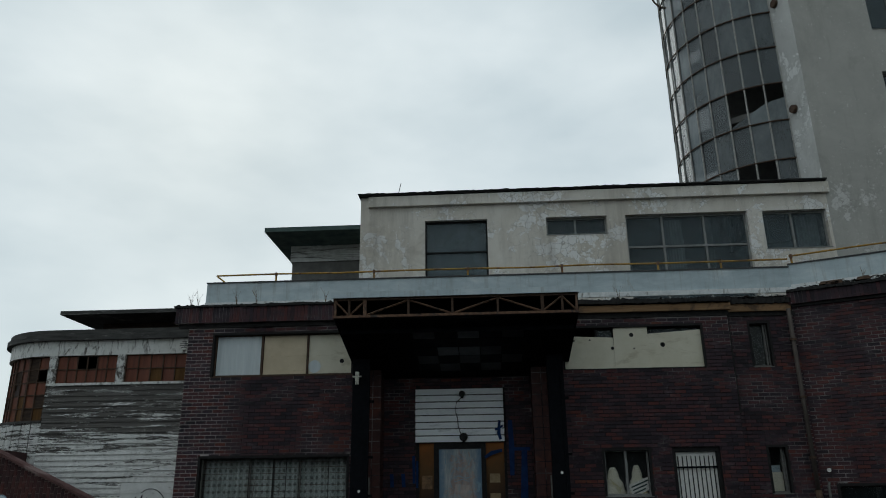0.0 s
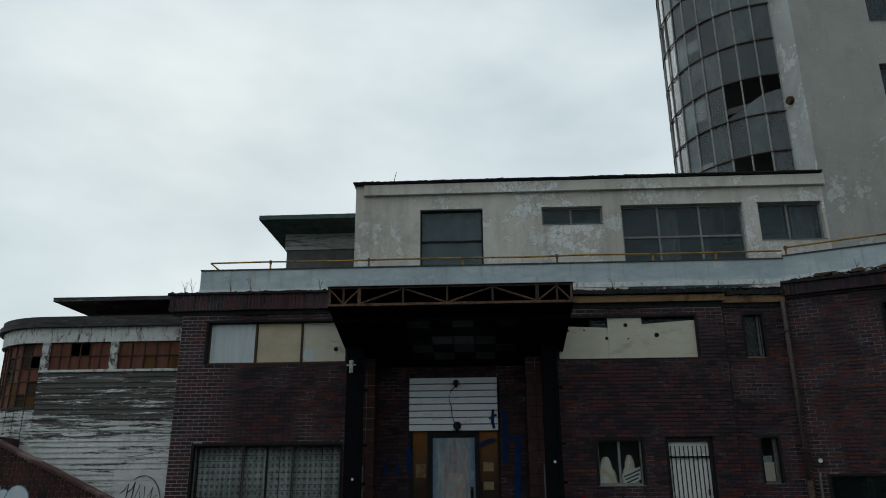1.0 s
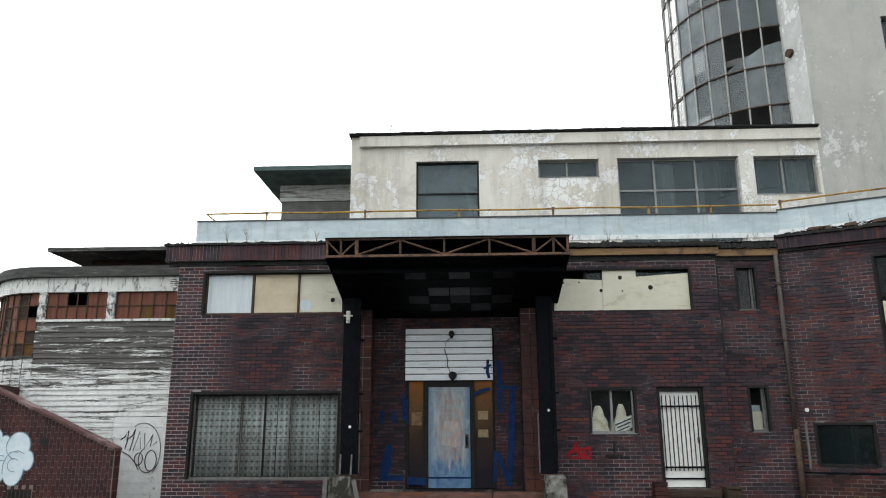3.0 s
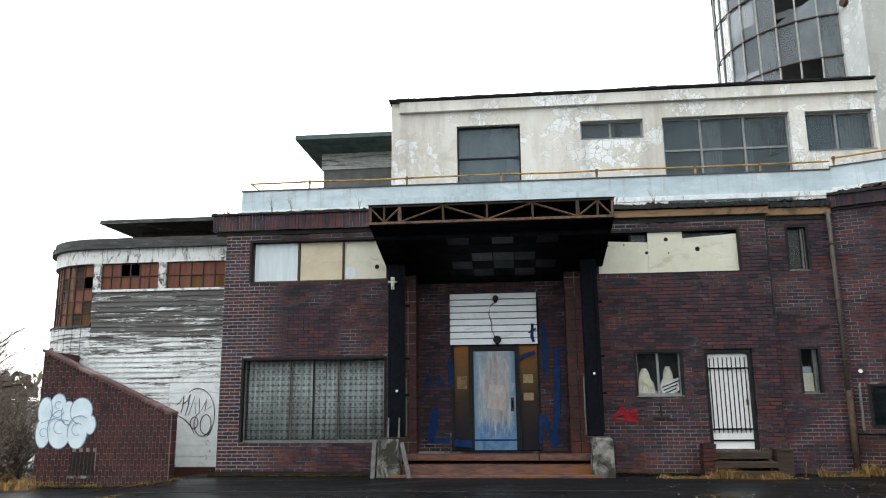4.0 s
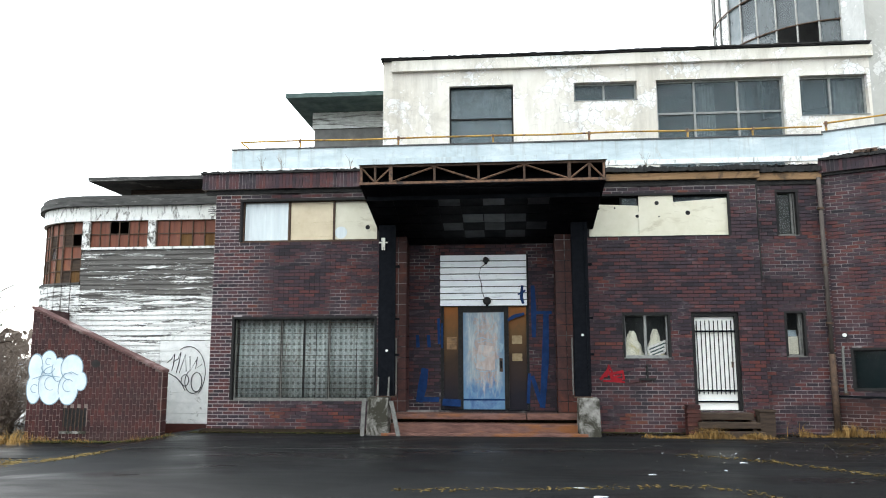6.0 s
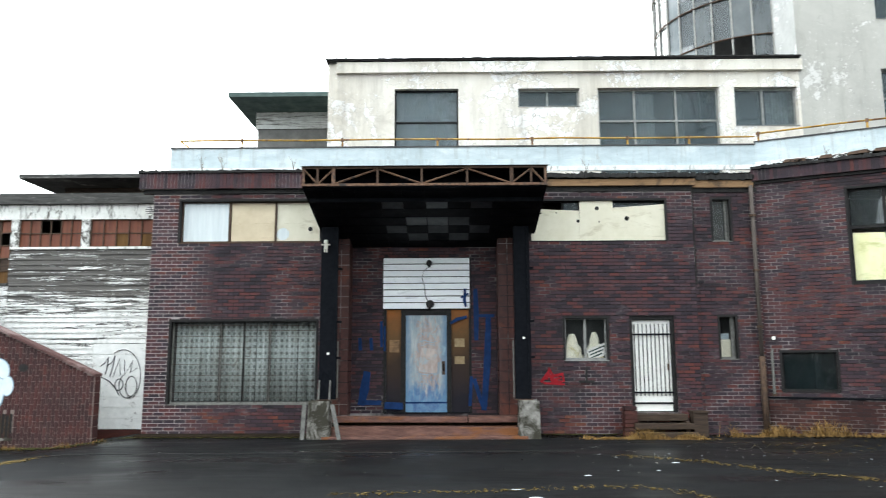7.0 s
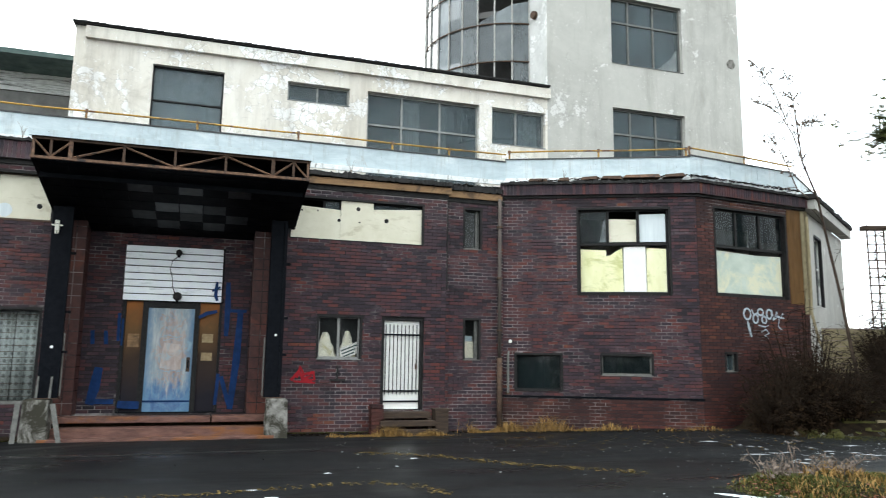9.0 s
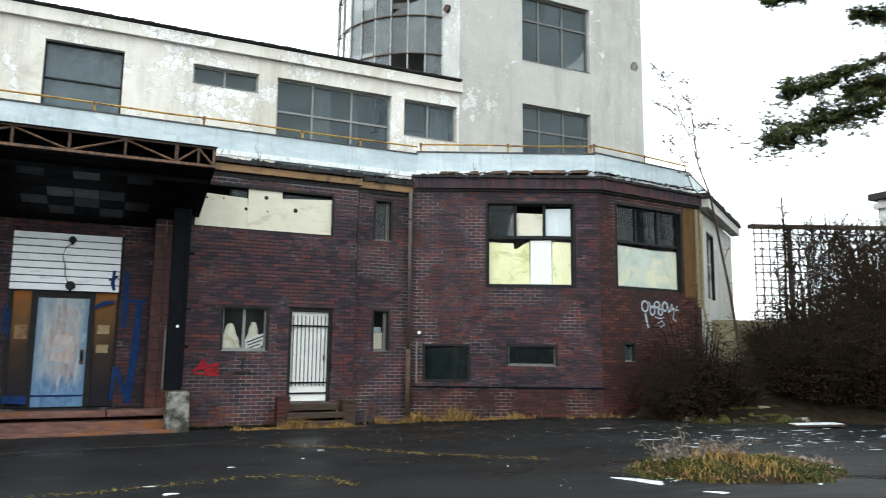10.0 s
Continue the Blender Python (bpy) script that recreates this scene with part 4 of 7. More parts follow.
def wing_line(out=0.0, first=0, last=16):
    """The plan of the wing's outer face, from its right end round the curved corner to the back."""
    pts = [(-6.75, CY - R - out), (CX, CY - R - out)]
    pts += [(CX + (R + out) * math.cos(a), CY + (R + out) * math.sin(a)) for a in [radians(-90 - 7.5 * i) for i in range(1, 16)]]
    return pts[first:last + 1]


def band(name, out, z0, z1, depth, material, label, category="trim", first=0, last=16):
    """A band of constant section that follows the wing's outline."""
    o, i = wing_line(out, first, last), wing_line(out - depth, first, last)
    mesh = Mesh()
    for (a, b), (c, d) in zip(zip(o, o[1:]), zip(i, i[1:])):
        mesh.hexa([(*a, z0), (*c, z0), (*d, z0), (*b, z0), (*a, z1), (*c, z1), (*d, z1), (*b, z1)])
    return tagged(part(name, mesh, material, None, label), label, category, kind="structure")


wall_wing = band("wall_wing", -0.03, -0.3, 4.46, 0.25, M_WOOD_DARK, "board-clad wing wall with peeling white paint", "wall", 0, 1)
wall_round = band("wall_wing_corner", -0.03, -0.3, 3.55, 0.25, M_WOOD_DARK, "rounded board-clad corner with peeling white paint", "wall", 1, 16)
band("wing_sill", 0.03, 4.46, 4.52, 0.2, M_FASCIA_WHITE, "flaked white sill rail", "trim", 0, 1)
band("wing_sill_corner", 0.03, 3.55, 3.61, 0.2, M_LIP, "weathered sill rail", "trim", 1, 16)
band("wing_fascia", 0.02, 5.22, 5.60, 0.25, M_FASCIA_WHITE, "flaked white fascia above the windows")
band("wing_roof_lip", 0.14, 5.60, 5.74, 0.4, M_LIP, "weathered grey roof edge, rounded at the corner")
band("wing_roof_lip_upper", 0.08, 5.74, 5.88, 0.4, M_LIP, "weathered grey roof edge, rounded at the corner")
deck("wing_roof", wing_line(-0.2)[::-1] + [(-6.8, 8.0)], 5.70, 5.80, M_TAR, "flat felt roof")
deck("wing_floor", [(-6.8, 1.3), (-6.8, 7.5), (-12.0, 7.5), (-12.3, 3.0), (-10.7, 1.3)], 3.3, 3.4, M_INTERIOR, "plain floor", "floor")
strip("wall_inner_wing", WING, -12.3, -6.8, 1.9, 2.0, 0, 5.7, M_INTERIOR, "dim inner wall", "wall")

# lap boards of the wing
rng_board = random.Random(12)
board = Mesh()
board.hexa([(-1.97, -0.034, 0), (1.97, -0.034, 0), (1.97, 0.0, 0), (-1.97, 0.0, 0), (-1.97, -0.006, 0.135), (1.97, -0.006, 0.135), (1.97, 0.0, 0.135), (-1.97, 0.0, 0.135)])
board_data = board.data("board")
board_data.materials.append(M_SIDING)
for j in range(34):
    ob = new("board", board_data)
    ob.parent = wall_wing
    ob.matrix_basis = pose(-8.72 + rng_board.uniform(-0.01, 0.01), 1.028 + rng_board.uniform(-0.004, 0.004), 0.05 + 0.1295 * j, 0, rng_board.uniform(-0.08, 0.08), 0)
for i in range(14):
    a = radians(-93 - 8.0 * i)
    part("board", Mesh().box(-0.125, 0.125, -0.02, 0.0, 0, 3.52), M_SIDING_CORNER, wall_round, "", pose(CX + (R - 0.02) * math.cos(a), CY + (R - 0.02) * math.sin(a), 0.03, 0, 0, -3 - 8.0 * i))


def wing_window(name, m, u0, u1, z0, z1, cols, rows, label, holes):
    """Red-brown boards behind a grid of thin glazing bars; some lights are broken out."""
    top = thing(name, m, label, "window", kind="structure")
    du, dz = (u1 - u0) / cols, (z1 - z0) / rows
    rng = random.Random(int(100 * (z1 - z0)) + len(name) + ord(name[-1]))
    for i in range(cols):
        for j in range(rows):
            if (i, j) not in holes:
                part("panel", Mesh().box(u0 + i * du, u0 + (i + 1) * du - 0.006, 0.06, 0.075, z0 + j * dz, z0 + (j + 1) * dz - 0.006), rng.choice((M_WOOD_RED,) * 9 + (M_WOOD_BROWN, M_WOOD_DARK if rows > 2 else M_WOOD_RED, M_WOOD_DARK if rows > 2 else M_WOOD_RED)), top)
    for i in range(cols + 1):
        part("glazing_bar", Mesh().box(u0 + i * du - 0.012, u0 + i * du + 0.012, 0.03, 0.06, z0, z1), M_RUST_DARK, top)
    for j in range(rows + 1):
        part("glazing_bar", Mesh().box(u0, u1, 0.033, 0.058, z0 + j * dz - 0.012, z0 + j * dz + 0.012), M_RUST_DARK, top)
    return top


wing_window("window_wing_1", WING, -10.50, -8.94, 4.52, 5.22, 6, 2, "wing window boarded red-brown with broken lights", {(2, 1), (3, 1)})
wing_window("window_wing_2", WING, -8.70, -6.78, 4.52, 5.22, 6, 2, "wing window boarded red-brown", set())
for x in (-10.60, -8.82):
    strip("wing_post", WING, x - 0.10, x + 0.10, -0.02, 0.15, 4.52, 5.22, M_POST, "flaked white window post", "post")
for i in range(6):
    a = radians(-90 - 10 - 17 * i)
    wing_window("window_wing_%d" % (i + 3), pose(CX + (R - 0.05) * math.cos(a), CY + (R - 0.05) * math.sin(a), 0, 0, 0, -10 - 17 * i), -0.30, 0.30, 3.61, 5.22, 2, 5,
                "tall corner window boarded red-brown behind bars", {(1, 3)} if i == 0 else ({(0, 2)} if i == 1 else set()))

fan = thing("round_vent", pose(-7.20, 0.97, 5.43), "white round louvred vent on the fascia", "vent")
part("vent_ring", Mesh().tube([(0, 0.02, 0), (0, -0.03, 0)], 0.13, 18), M_FASCIA_WHITE, fan)
for k in range(4):
    w = (0.07, 0.11, 0.11, 0.07)[k]
    part("louvre", Mesh().box(-w, w, -0.036, -0.031, -0.085 + 0.05 * k, -0.070 + 0.05 * k), M_LIP, fan)

# ---- far roofs behind ----
deck("rear_roof_low", [(-12.5, 4.0), (-5.0, 4.0), (-5.0, 10.0), (-12.5, 10.0)], 7.06, 7.18, M_LIP, "thin flat roof with a weathered grey-brown edge")
strip("rear_wall_low", plan(0, 5.3), -11.8, -5.0, 0, 0.3, 5.6, 7.06, M_WOOD_DARK, "dark wall under the rear roof", "wall")
deck("rear_roof_high", [(-6.33, 4.0), (-2.9, 4.0), (-2.9, 12.0), (-6.33, 12.0)], 9.54, 9.68, M_GREENCOPPER, "thin flat roof with a green-grey edge")
rear_high = strip("rear_wall_high", plan(0, 5.4), -5.85, -2.9, 0.03, 0.3, 8.98, 9.54, M_WOOD_DARK, "board wall with flaking white paint under the rear roof", "wall")
for k in range(4):
    z = 8.985 + 0.138 * k
    part("board", Mesh().hexa([(-5.86, -0.004, z), (-2.9, -0.004, z), (-2.9, 0.028, z), (-5.86, 0.028, z), (-5.86, 0.012, z + 0.134), (-2.9, 0.012, z + 0.134), (-2.9, 0.028, z + 0.134), (-5.86, 0.028, z + 0.134)]), M_REAR_BOARD, rear_high)
strip("rear_wall_lower", plan(0, 5.45), -5.80, -2.9, 0, 0.3, 6.0, 8.975, M_REAR_GREY, "grey panelled wall under the rear roof", "wall")

# bay roof over its far face
torn_felt("roof_edge_back", BAY_C, -0.1, LEN_C, 6.15, 0.35, "ragged black roofing felt edge", 6)
strip("cornice_back", BAY_C, -0.02, LEN_C, -0.30, 0.0, 5.84, 6.10, M_TOWER, "pale projecting eaves of the far bay wall", "cornice")

# ---- woods behind and beside the yard ----
def woods(name, x0, x1, y0, y1, height, n, label, seed, material):
    """A far belt of leafless trees as a mass of small branch clumps with an uneven top."""
    rng = random.Random(seed)
    mesh = Mesh()
    for _ in range(n):
        k, q = rng.random(), rng.random()
        x, y = x0 + (x1 - x0) * k, y0 + (y1 - y0) * k + rng.uniform(-3, 3)
        top = height * (0.72 + 0.16 * math.sin(0.55 * (x + y)) + 0.12 * math.sin(1.7 * x + 0.9 * y))
        c = Vector((x, y, top * q ** 0.8))
        u = Vector((rng.gauss(0, 1), rng.gauss(0, 1), rng.gauss(0.5, 1))).normalized() * rng.uniform(0.3, 1.0)
        v = u.orthogonal().normalized() * rng.uniform(0.1, 0.3)
        b = len(mesh.v)
        mesh.v += [tuple(c - u), tuple(c + v), tuple(c + u), tuple(c - v)]
        mesh.f.append((b, b + 1, b + 2, b + 3))
    return tagged(part(name, mesh, material), label, "woods", kind="stuff")


# Unseen trees behind the camera; they darken window reflections and the lower facade.
woods("woods", -60, 60, -44, -44, 12.0, 9000, "unseen belt of dark leafless trees behind the camera", 1, M_TWIG)
woods("woods", -52, -44, -40, 46, 5.0, 5000, "low belt of brown leafless trees", 2, M_TWIG_BROWN)
# Unseen belt on this side, added to close the surroundings.
woods("woods", 58, 50, -44, 40, 5.0, 4000, "low belt of brown leafless trees", 3, M_TWIG_BROWN)
scar = thing("wall_scar", TOWER, "dark patch of broken render near the tower corner", "scar")
part("patch", Mesh().slab([(16.36, 11.32), (16.56, 11.28), (16.66, 11.42), (16.58, 11.62), (16.42, 11.60), (16.32, 11.46)], -0.012, 0.01), M_CONCRETE, scar)

# ---- windows of the front ----
window("window_front_1", FRONT, *W1, "strip window closed with a blind and hardboard", (-4.905, -3.80), (), 0.09, None, M_RUST_DARK, 0.05, (0, 1, 2))
part_w1 = thing("hardboard_sheet", FRONT, "tan hardboard sheet closing a window light", "board", "boards in the front windows")
part("sheet", Mesh().box(-4.87, -3.83, 0.12, 0.135, 4.49, 5.42), M_BOARD_TAN, part_w1)
part_w1b = thing("hardboard_sheet", FRONT, "cream hardboard sheet with a punched hole", "board", "boards in the front windows")
part("sheet", Mesh().box(-3.775, -2.75, 0.12, 0.135, 4.49, 5.42), M_BOARD, part_w1b)


def disc(mesh, x, y, z, r, n=10, squash=1.0):
    """A thin upright disc that faces the yard."""
    mesh.slab([(x + r * math.cos(2 * math.pi * i / n), z + squash * r * math.sin(2 * math.pi * i / n)) for i in range(n)], y, y + 0.004)
    return mesh


# Flat black disc painted for the dark inside of a hole.
part("hole", disc(Mesh(), -2.98, 0.114, 4.78, 0.055), M_TAR, part_w1b, "flat black disc for a hole")
part("patch", disc(Mesh(), -3.63, 0.114, 4.66, 0.15, 14), M_BLIND, part_w1b, "pale round patch")
blind = thing("window_blind", FRONT, "pale blue-grey fabric blind closing a window light", "blind")
mesh_blind = Mesh()
for i in range(13):
    u, yy = -6.01 + i * 0.09, 0.115 + 0.012 * (i % 2)
    mesh_blind.v += [(u, yy, 4.49), (u, yy, 5.42), (u, yy + 0.015, 5.42), (u, yy + 0.015, 4.49)]
for i in range(12):
    k = 4 * i
    mesh_blind.f += [(k, k + 4, k + 5, k + 1), (k + 1, k + 5, k + 6, k + 2), (k + 2, k + 6, k + 7, k + 3), (k + 3, k + 7, k + 4, k)]
mesh_blind.f += [(0, 1, 2, 3), (51, 50, 49, 48)]
part("cloth", mesh_blind, M_BLIND, blind)

window("window_front_3", FRONT, *W3, "strip window with a dark frame, half boarded over", (3.02, 3.41, 4.18), (), 0.12, None, M_FRAME_DARK, 0.05, (0,))
for poly, holes, y in (
    ([(2.24, 4.46), (3.42, 4.45), (3.40, 5.17), (2.36, 5.22)], [(2.49, 5.11, 0.025), (2.86, 5.12, 0.02), (3.37, 4.92, 0.04)], 0.045),
    ([(3.40, 4.45), (4.22, 4.44), (4.19, 5.40), (3.41, 5.42)], [(3.82, 5.22, 0.05), (3.86, 4.90, 0.02)], 0.028),
    ([(4.19, 4.46), (5.43, 4.45), (5.42, 5.32), (4.20, 5.24)], [(4.52, 4.98, 0.055), (4.52, 4.98, 0.02)], 0.045),
):
    sheet = thing("hardboard_sheet", FRONT, "cream hardboard sheet nailed over a window", "board", "boards in the front windows")
    part("sheet", Mesh().slab(poly, y, y + 0.012), M_BOARD, sheet)
    for x, z, r in holes:
        # Flat black discs give the punched holes their dark inside.
        part("hole", disc(Mesh(), x, y - 0.005, z, r), M_TAR, sheet, "flat black disc for a hole")


def lace_material():
    """Net curtain with rows of small dark woven dots."""
    n = Nodes("patterned net curtain")
    folds = n.noise((16, 16, 0.5), 4, 0.6)
    base = n.ramp(folds, (0.3, (0.24, 0.28, 0.27)), (0.7, (0.56, 0.61, 0.59)))
    vor = n.node("ShaderNodeTexVoronoi")
    vor.inputs["Scale"].default_value, vor.inputs["Randomness"].default_value = 1.0, 0.12
    n.link(n.vec((8.0, 0.01, 6.5)), vor.inputs["Vector"])
    dots = n.ramp(vor.outputs["Distance"], (0.20, 1.0), (0.32, 0.0))
    col = n.mix(n.math("MULTIPLY", dots, 0.6), base, (0.03, 0.034, 0.034))
    stain = n.noise(1.1, 5, 0.7)
    col = n.mix(n.math("MULTIPLY", n.ramp(stain, (0.5, 0.0), (0.75, 1.0)), 0.5), col, (0.13, 0.115, 0.075))
    return n.finish(col, 0.9, folds, 0.2, 0.02)


M_LACE = lace_material()
window("window_front_2", FRONT, *W2, "wide ground-floor window with net curtains", (-5.02, -3.87), (), 0.12, M_GLASS_CLEAR, M_FRAME, 0.05)


def curtain(u0, u1, z0, z1, y, material, label, folds=9):
    top = thing("curtain", FRONT, label, "curtain", "net curtains of the ground-floor window")
    mesh, n = Mesh(), int((u1 - u0) / 0.02)
    for i in range(n + 1):
        u = u0 + (u1 - u0) * i / n
        yy = y + 0.022 * math.sin(2 * math.pi * folds * (u - u0)) + 0.012 * math.sin(31 * u)
        mesh.v += [(u, yy, z0), (u, yy, z1), (u, yy + 0.006, z1), (u, yy + 0.006, z0)]
    for i in range(n):
        k = 4 * i
        mesh.f += [(k, k + 4, k + 5, k + 1), (k + 1, k + 5, k + 6, k + 2), (k + 2, k + 6, k + 7, k + 3), (k + 3, k + 7, k + 4, k)]
    part("cloth", mesh, material, top, "", None, 0, True)
    return top


curtain(-6.08, -4.52, 0.76, 2.60, 0.24, M_LACE, "grey net curtain with rows of dark dots", 3.2)
curtain(-4.47, -2.78, 0.76, 2.60, 0.24, M_LACE, "grey net curtain with rows of dark dots", 3.6)

lattice = thing("window_lattice", FRONT, "thin dark steel lattice before the curtained window", "lattice")
for k in range(14):
    z = 0.84 + 0.128 * k
    part("rod", Mesh().tube([(-6.10, 0.085, z), (-2.80, 0.085, z + 0.006 * math.sin(2.3 * k))], 0.0045, 4), M_RUST_DARK, lattice)
for u in (-5.02, -4.47, -4.17, -3.87, -3.20):
    part("upright_rod", Mesh().tube([(u, 0.078, 0.74), (u + 0.012, 0.078, 2.57)], 0.009, 4), M_FRAME_DARK, lattice)

strip("window_shelf", FRONT, 2.9, 4.03, 0.18, 0.62, 1.60, 1.66, M_INTERIOR, "inner window shelf", "shelf")
window("window_front_4", FRONT, *W4, "two-light window with a grey frame", (3.455,), (), 0.10, M_GLASS_CLEAR, M_FRAME_PALE, 0.055)
for i, (u, w, h) in enumerate(((3.17, 0.25, 0.62), (3.69, 0.21, 0.66))):
    cloth = thing("draped_cloth", FRONT, "cream cloth draped over something behind the window", "cloth", "draped cloths")
    mesh = Mesh()
    for k in range(9):
        z = 1.66 + h * k / 8
        ww = w * max(0.16, 1.0 - (k / 8.6) ** 1.9) * (1.0 + 0.10 * math.sin(2.1 * k + i))
        ring = [(u + ww * math.cos(t) + 0.02 * math.sin(3 * t + k), 0.225 + 0.05 * math.sin(t) + 0.012 * math.sin(5 * t + k), z) for t in [2 * math.pi * j / 12 for j in range(12)]]
        mesh.v += ring
        if k:
            b = 12 * (k - 1)
            mesh.f += [(b + j, b + (j + 1) % 12, b + 12 + (j + 1) % 12, b + 12 + j) for j in range(12)]
    mesh.f += [tuple(range(96, 108)), tuple(range(11, -1, -1))]
    part("cloth", mesh, M_CLOTH, cloth, "", None, 0, True)
notice = thing("paper_notice", FRONT @ pose(3.76, 0.172, 1.84, 0, -22, 0), "white paper notice with green printed lines, tilted", "notice")
part("paper", Mesh().box(-0.24, 0.24, 0, 0.004, -0.10, 0.16), M_PANEL_WHITE, notice)
for i in range(3):
    part("printed_line", Mesh().box(-0.20, 0.20 - 0.06 * i, -0.004, 0, 0.08 - 0.07 * i, 0.11 - 0.07 * i), M_GREENCOPPER, notice)
window("window_link_1", LINK, *W5, "narrow window with a grey blind", (0.86,), (), 0.10, M_GLASS_DARK, M_FRAME, 0.045)
window("window_link_2", LINK, *W6, "narrow window with a pale lower pane", (0.85,), (), 0.10, M_GLASS_CLEAR, M_FRAME, 0.045)
pale = thing("window_lining", LINK, "pale panel with a blue strip behind a narrow window", "panel")
part("sheet", Mesh().box(0.56, 0.84, 0.18, 0.19, 1.74, 2.14), M_BOARD, pale)
part("blue_strip", Mesh().box(0.56, 0.80, 0.18, 0.19, 2.145, 2.28), M_BLUEWALL, pale)
blind2 = thing("window_blind", LINK, "grey blind behind a narrow window", "blind")
part("cloth", Mesh().box(0.54, 0.84, 0.18, 0.19, 4.5, 5.42), M_FRAME, blind2)

# bay windows
window("window_bay_1", BAY_A, *A1, "large bay window in a black frame, lined with panels", (2.64, 3.39), (4.62,), 0.09, M_GLASS_DARK, M_FRAME_DARK, 0.07, (0, 1, 2, 4, 5), True)
window("window_bay_2", BAY_A, *A2, "dark basement window in a dark frame", (), (), 0.08, M_GLASS_DARK, M_FRAME_DARK, 0.05)
window("window_bay_3", BAY_A, *A3, "low dark basement window in a grey frame", (), (), 0.08, M_GLASS_DARK, M_FRAME, 0.05)
window("window_bay_4", BAY_B, *B1, "large bay window in a black frame, lower half lined", (1.40, 2.25), (4.62,), 0.09, M_GLASS_DARK, M_FRAME_DARK, 0.07, (0, 1, 2), True)
window("window_bay_5", BAY_B, *B2, "small window in a brick wall", (), (), 0.08, M_GLASS, M_FRAME, 0.04)
window("window_bay_6", BAY_C, *C1, "pale window in the far bay wall", (1.7,), (4.4,), 0.08, M_GLASS, M_FASCIA_WHITE, 0.05)
for poly, mat, label, fr in (
    ([(1.97, 3.42), (2.62, 3.42), (2.60, 4.47), (1.97, 4.50)], M_YELLOWED, "yellowed white panel lining a bay window", BAY_A),
    ([(2.62, 3.42), (3.02, 3.42), (3.00, 4.52), (2.84, 4.44), (2.70, 4.34), (2.60, 4.33)], M_YELLOWED, "yellowed white panel with a torn top edge", BAY_A),
    ([(3.03, 3.42), (3.58, 3.42), (3.57, 4.56), (3.03, 4.55)], M_PANEL_WHITE, "white panel lining a bay window", BAY_A),
    ([(3.59, 3.42), (4.07, 3.42), (4.07, 4.50), (3.59, 4.53)], M_YELLOWED, "yellowed white panel lining a bay window", BAY_A),
    ([(2.68, 4.68), (3.35, 4.68), (3.35, 5.25), (2.68, 5.27)], M_BOARD, "cream panel lining a bay window", BAY_A),
    # Blue-grey sheet stands in for a whitish pane, which is left out.
    ([(3.43, 4.68), (4.07, 4.68), (4.07, 5.40), (3.43, 5.38)], M_BLIND, "pale blue-grey sheet lining a bay window", BAY_A),
    ([(2.44, 4.68), (2.60, 4.68), (2.60, 5.30), (2.54, 5.2)], M_BLIND, "strip of grey cloth behind a bay window", BAY_A),
    ([(0.66, 3.45), (3.02, 3.45), (3.02, 4.50), (2.2, 4.47), (0.66, 4.52)], M_PANEL_GREEN, "pale green paper lining a bay window", BAY_B),
):
    sheet = thing("window_panel", fr, label, "panel", "panels lining the bay windows")
    part("sheet", Mesh().slab(poly, 0.135, 0.145), mat, sheet)
strip("side_plywood", BAY_B, 3.16, 3.66, -0.02, 0.0, 3.25, 5.78, M_WOOD_BROWN, "brown stained plywood cover", "panel")
strip("side_batten", BAY_B, 3.67, 3.80, -0.035, 0.0, 3.0, 5.78, M_STONE, "pale weathered corner batten", "post")
strip("side_post", BAY_C, 0.02, 0.22, -0.05, 0.0, 3.0, 5.8, M_STONE, "pale timber corner post", "post")

# curtains in the upper windows
for u0, u1, z0, z1 in ((5.40, 5.95, 6.11, 8.9), (6.55, 6.75, 6.11, 8.9), (9.0, 9.6, 6.11, 8.9)):
    top = thing("curtain", UP, "dim pale curtain behind an upper window", "curtain", "curtains of the upper windows")
    mesh, n = Mesh(), 24
    for i in range(n + 1):
        u = u0 + (u1 - u0) * i / n
        yy = 0.34 + 0.03 * math.sin(i * 1.9)
        mesh.v += [(u, yy, z0), (u, yy, z1), (u, yy + 0.006, z1), (u, yy + 0.006, z0)]
    for i in range(n):
        k = 4 * i
        mesh.f += [(k, k + 4, k + 5, k + 1), (k + 2, k + 6, k + 7, k + 3), (k + 1, k + 5, k + 6, k + 2)]
    part("cloth", mesh, M_CURTAIN, top, "", None, 0, True)
blind3 = thing("window_blind", UP, "slate grey closed blind behind a terrace window", "blind")
part("cloth", Mesh().box(-1.10, 0.53, 0.20, 0.21, 6.4, 8.92), M_BLUEWALL, blind3)

# ---- porch ----
PORCH_BACK = plan(0, 0.8)
DOORWAY = (-1.28, 0.85, 0.43, 4.18)
wall_porch = wall("wall_porch", PORCH_BACK, -2.62, 2.12, 0.0, 4.9, 0.2, [DOORWAY], M_MORTAR, "brick wall at the back of the porch")
brickwork(wall_porch, PORCH_BACK, -2.06, 1.48, 0.43, 4.7, [DOORWAY], M_BRICK, (-2.1, 1.5, 0.4, 4.7), 21)
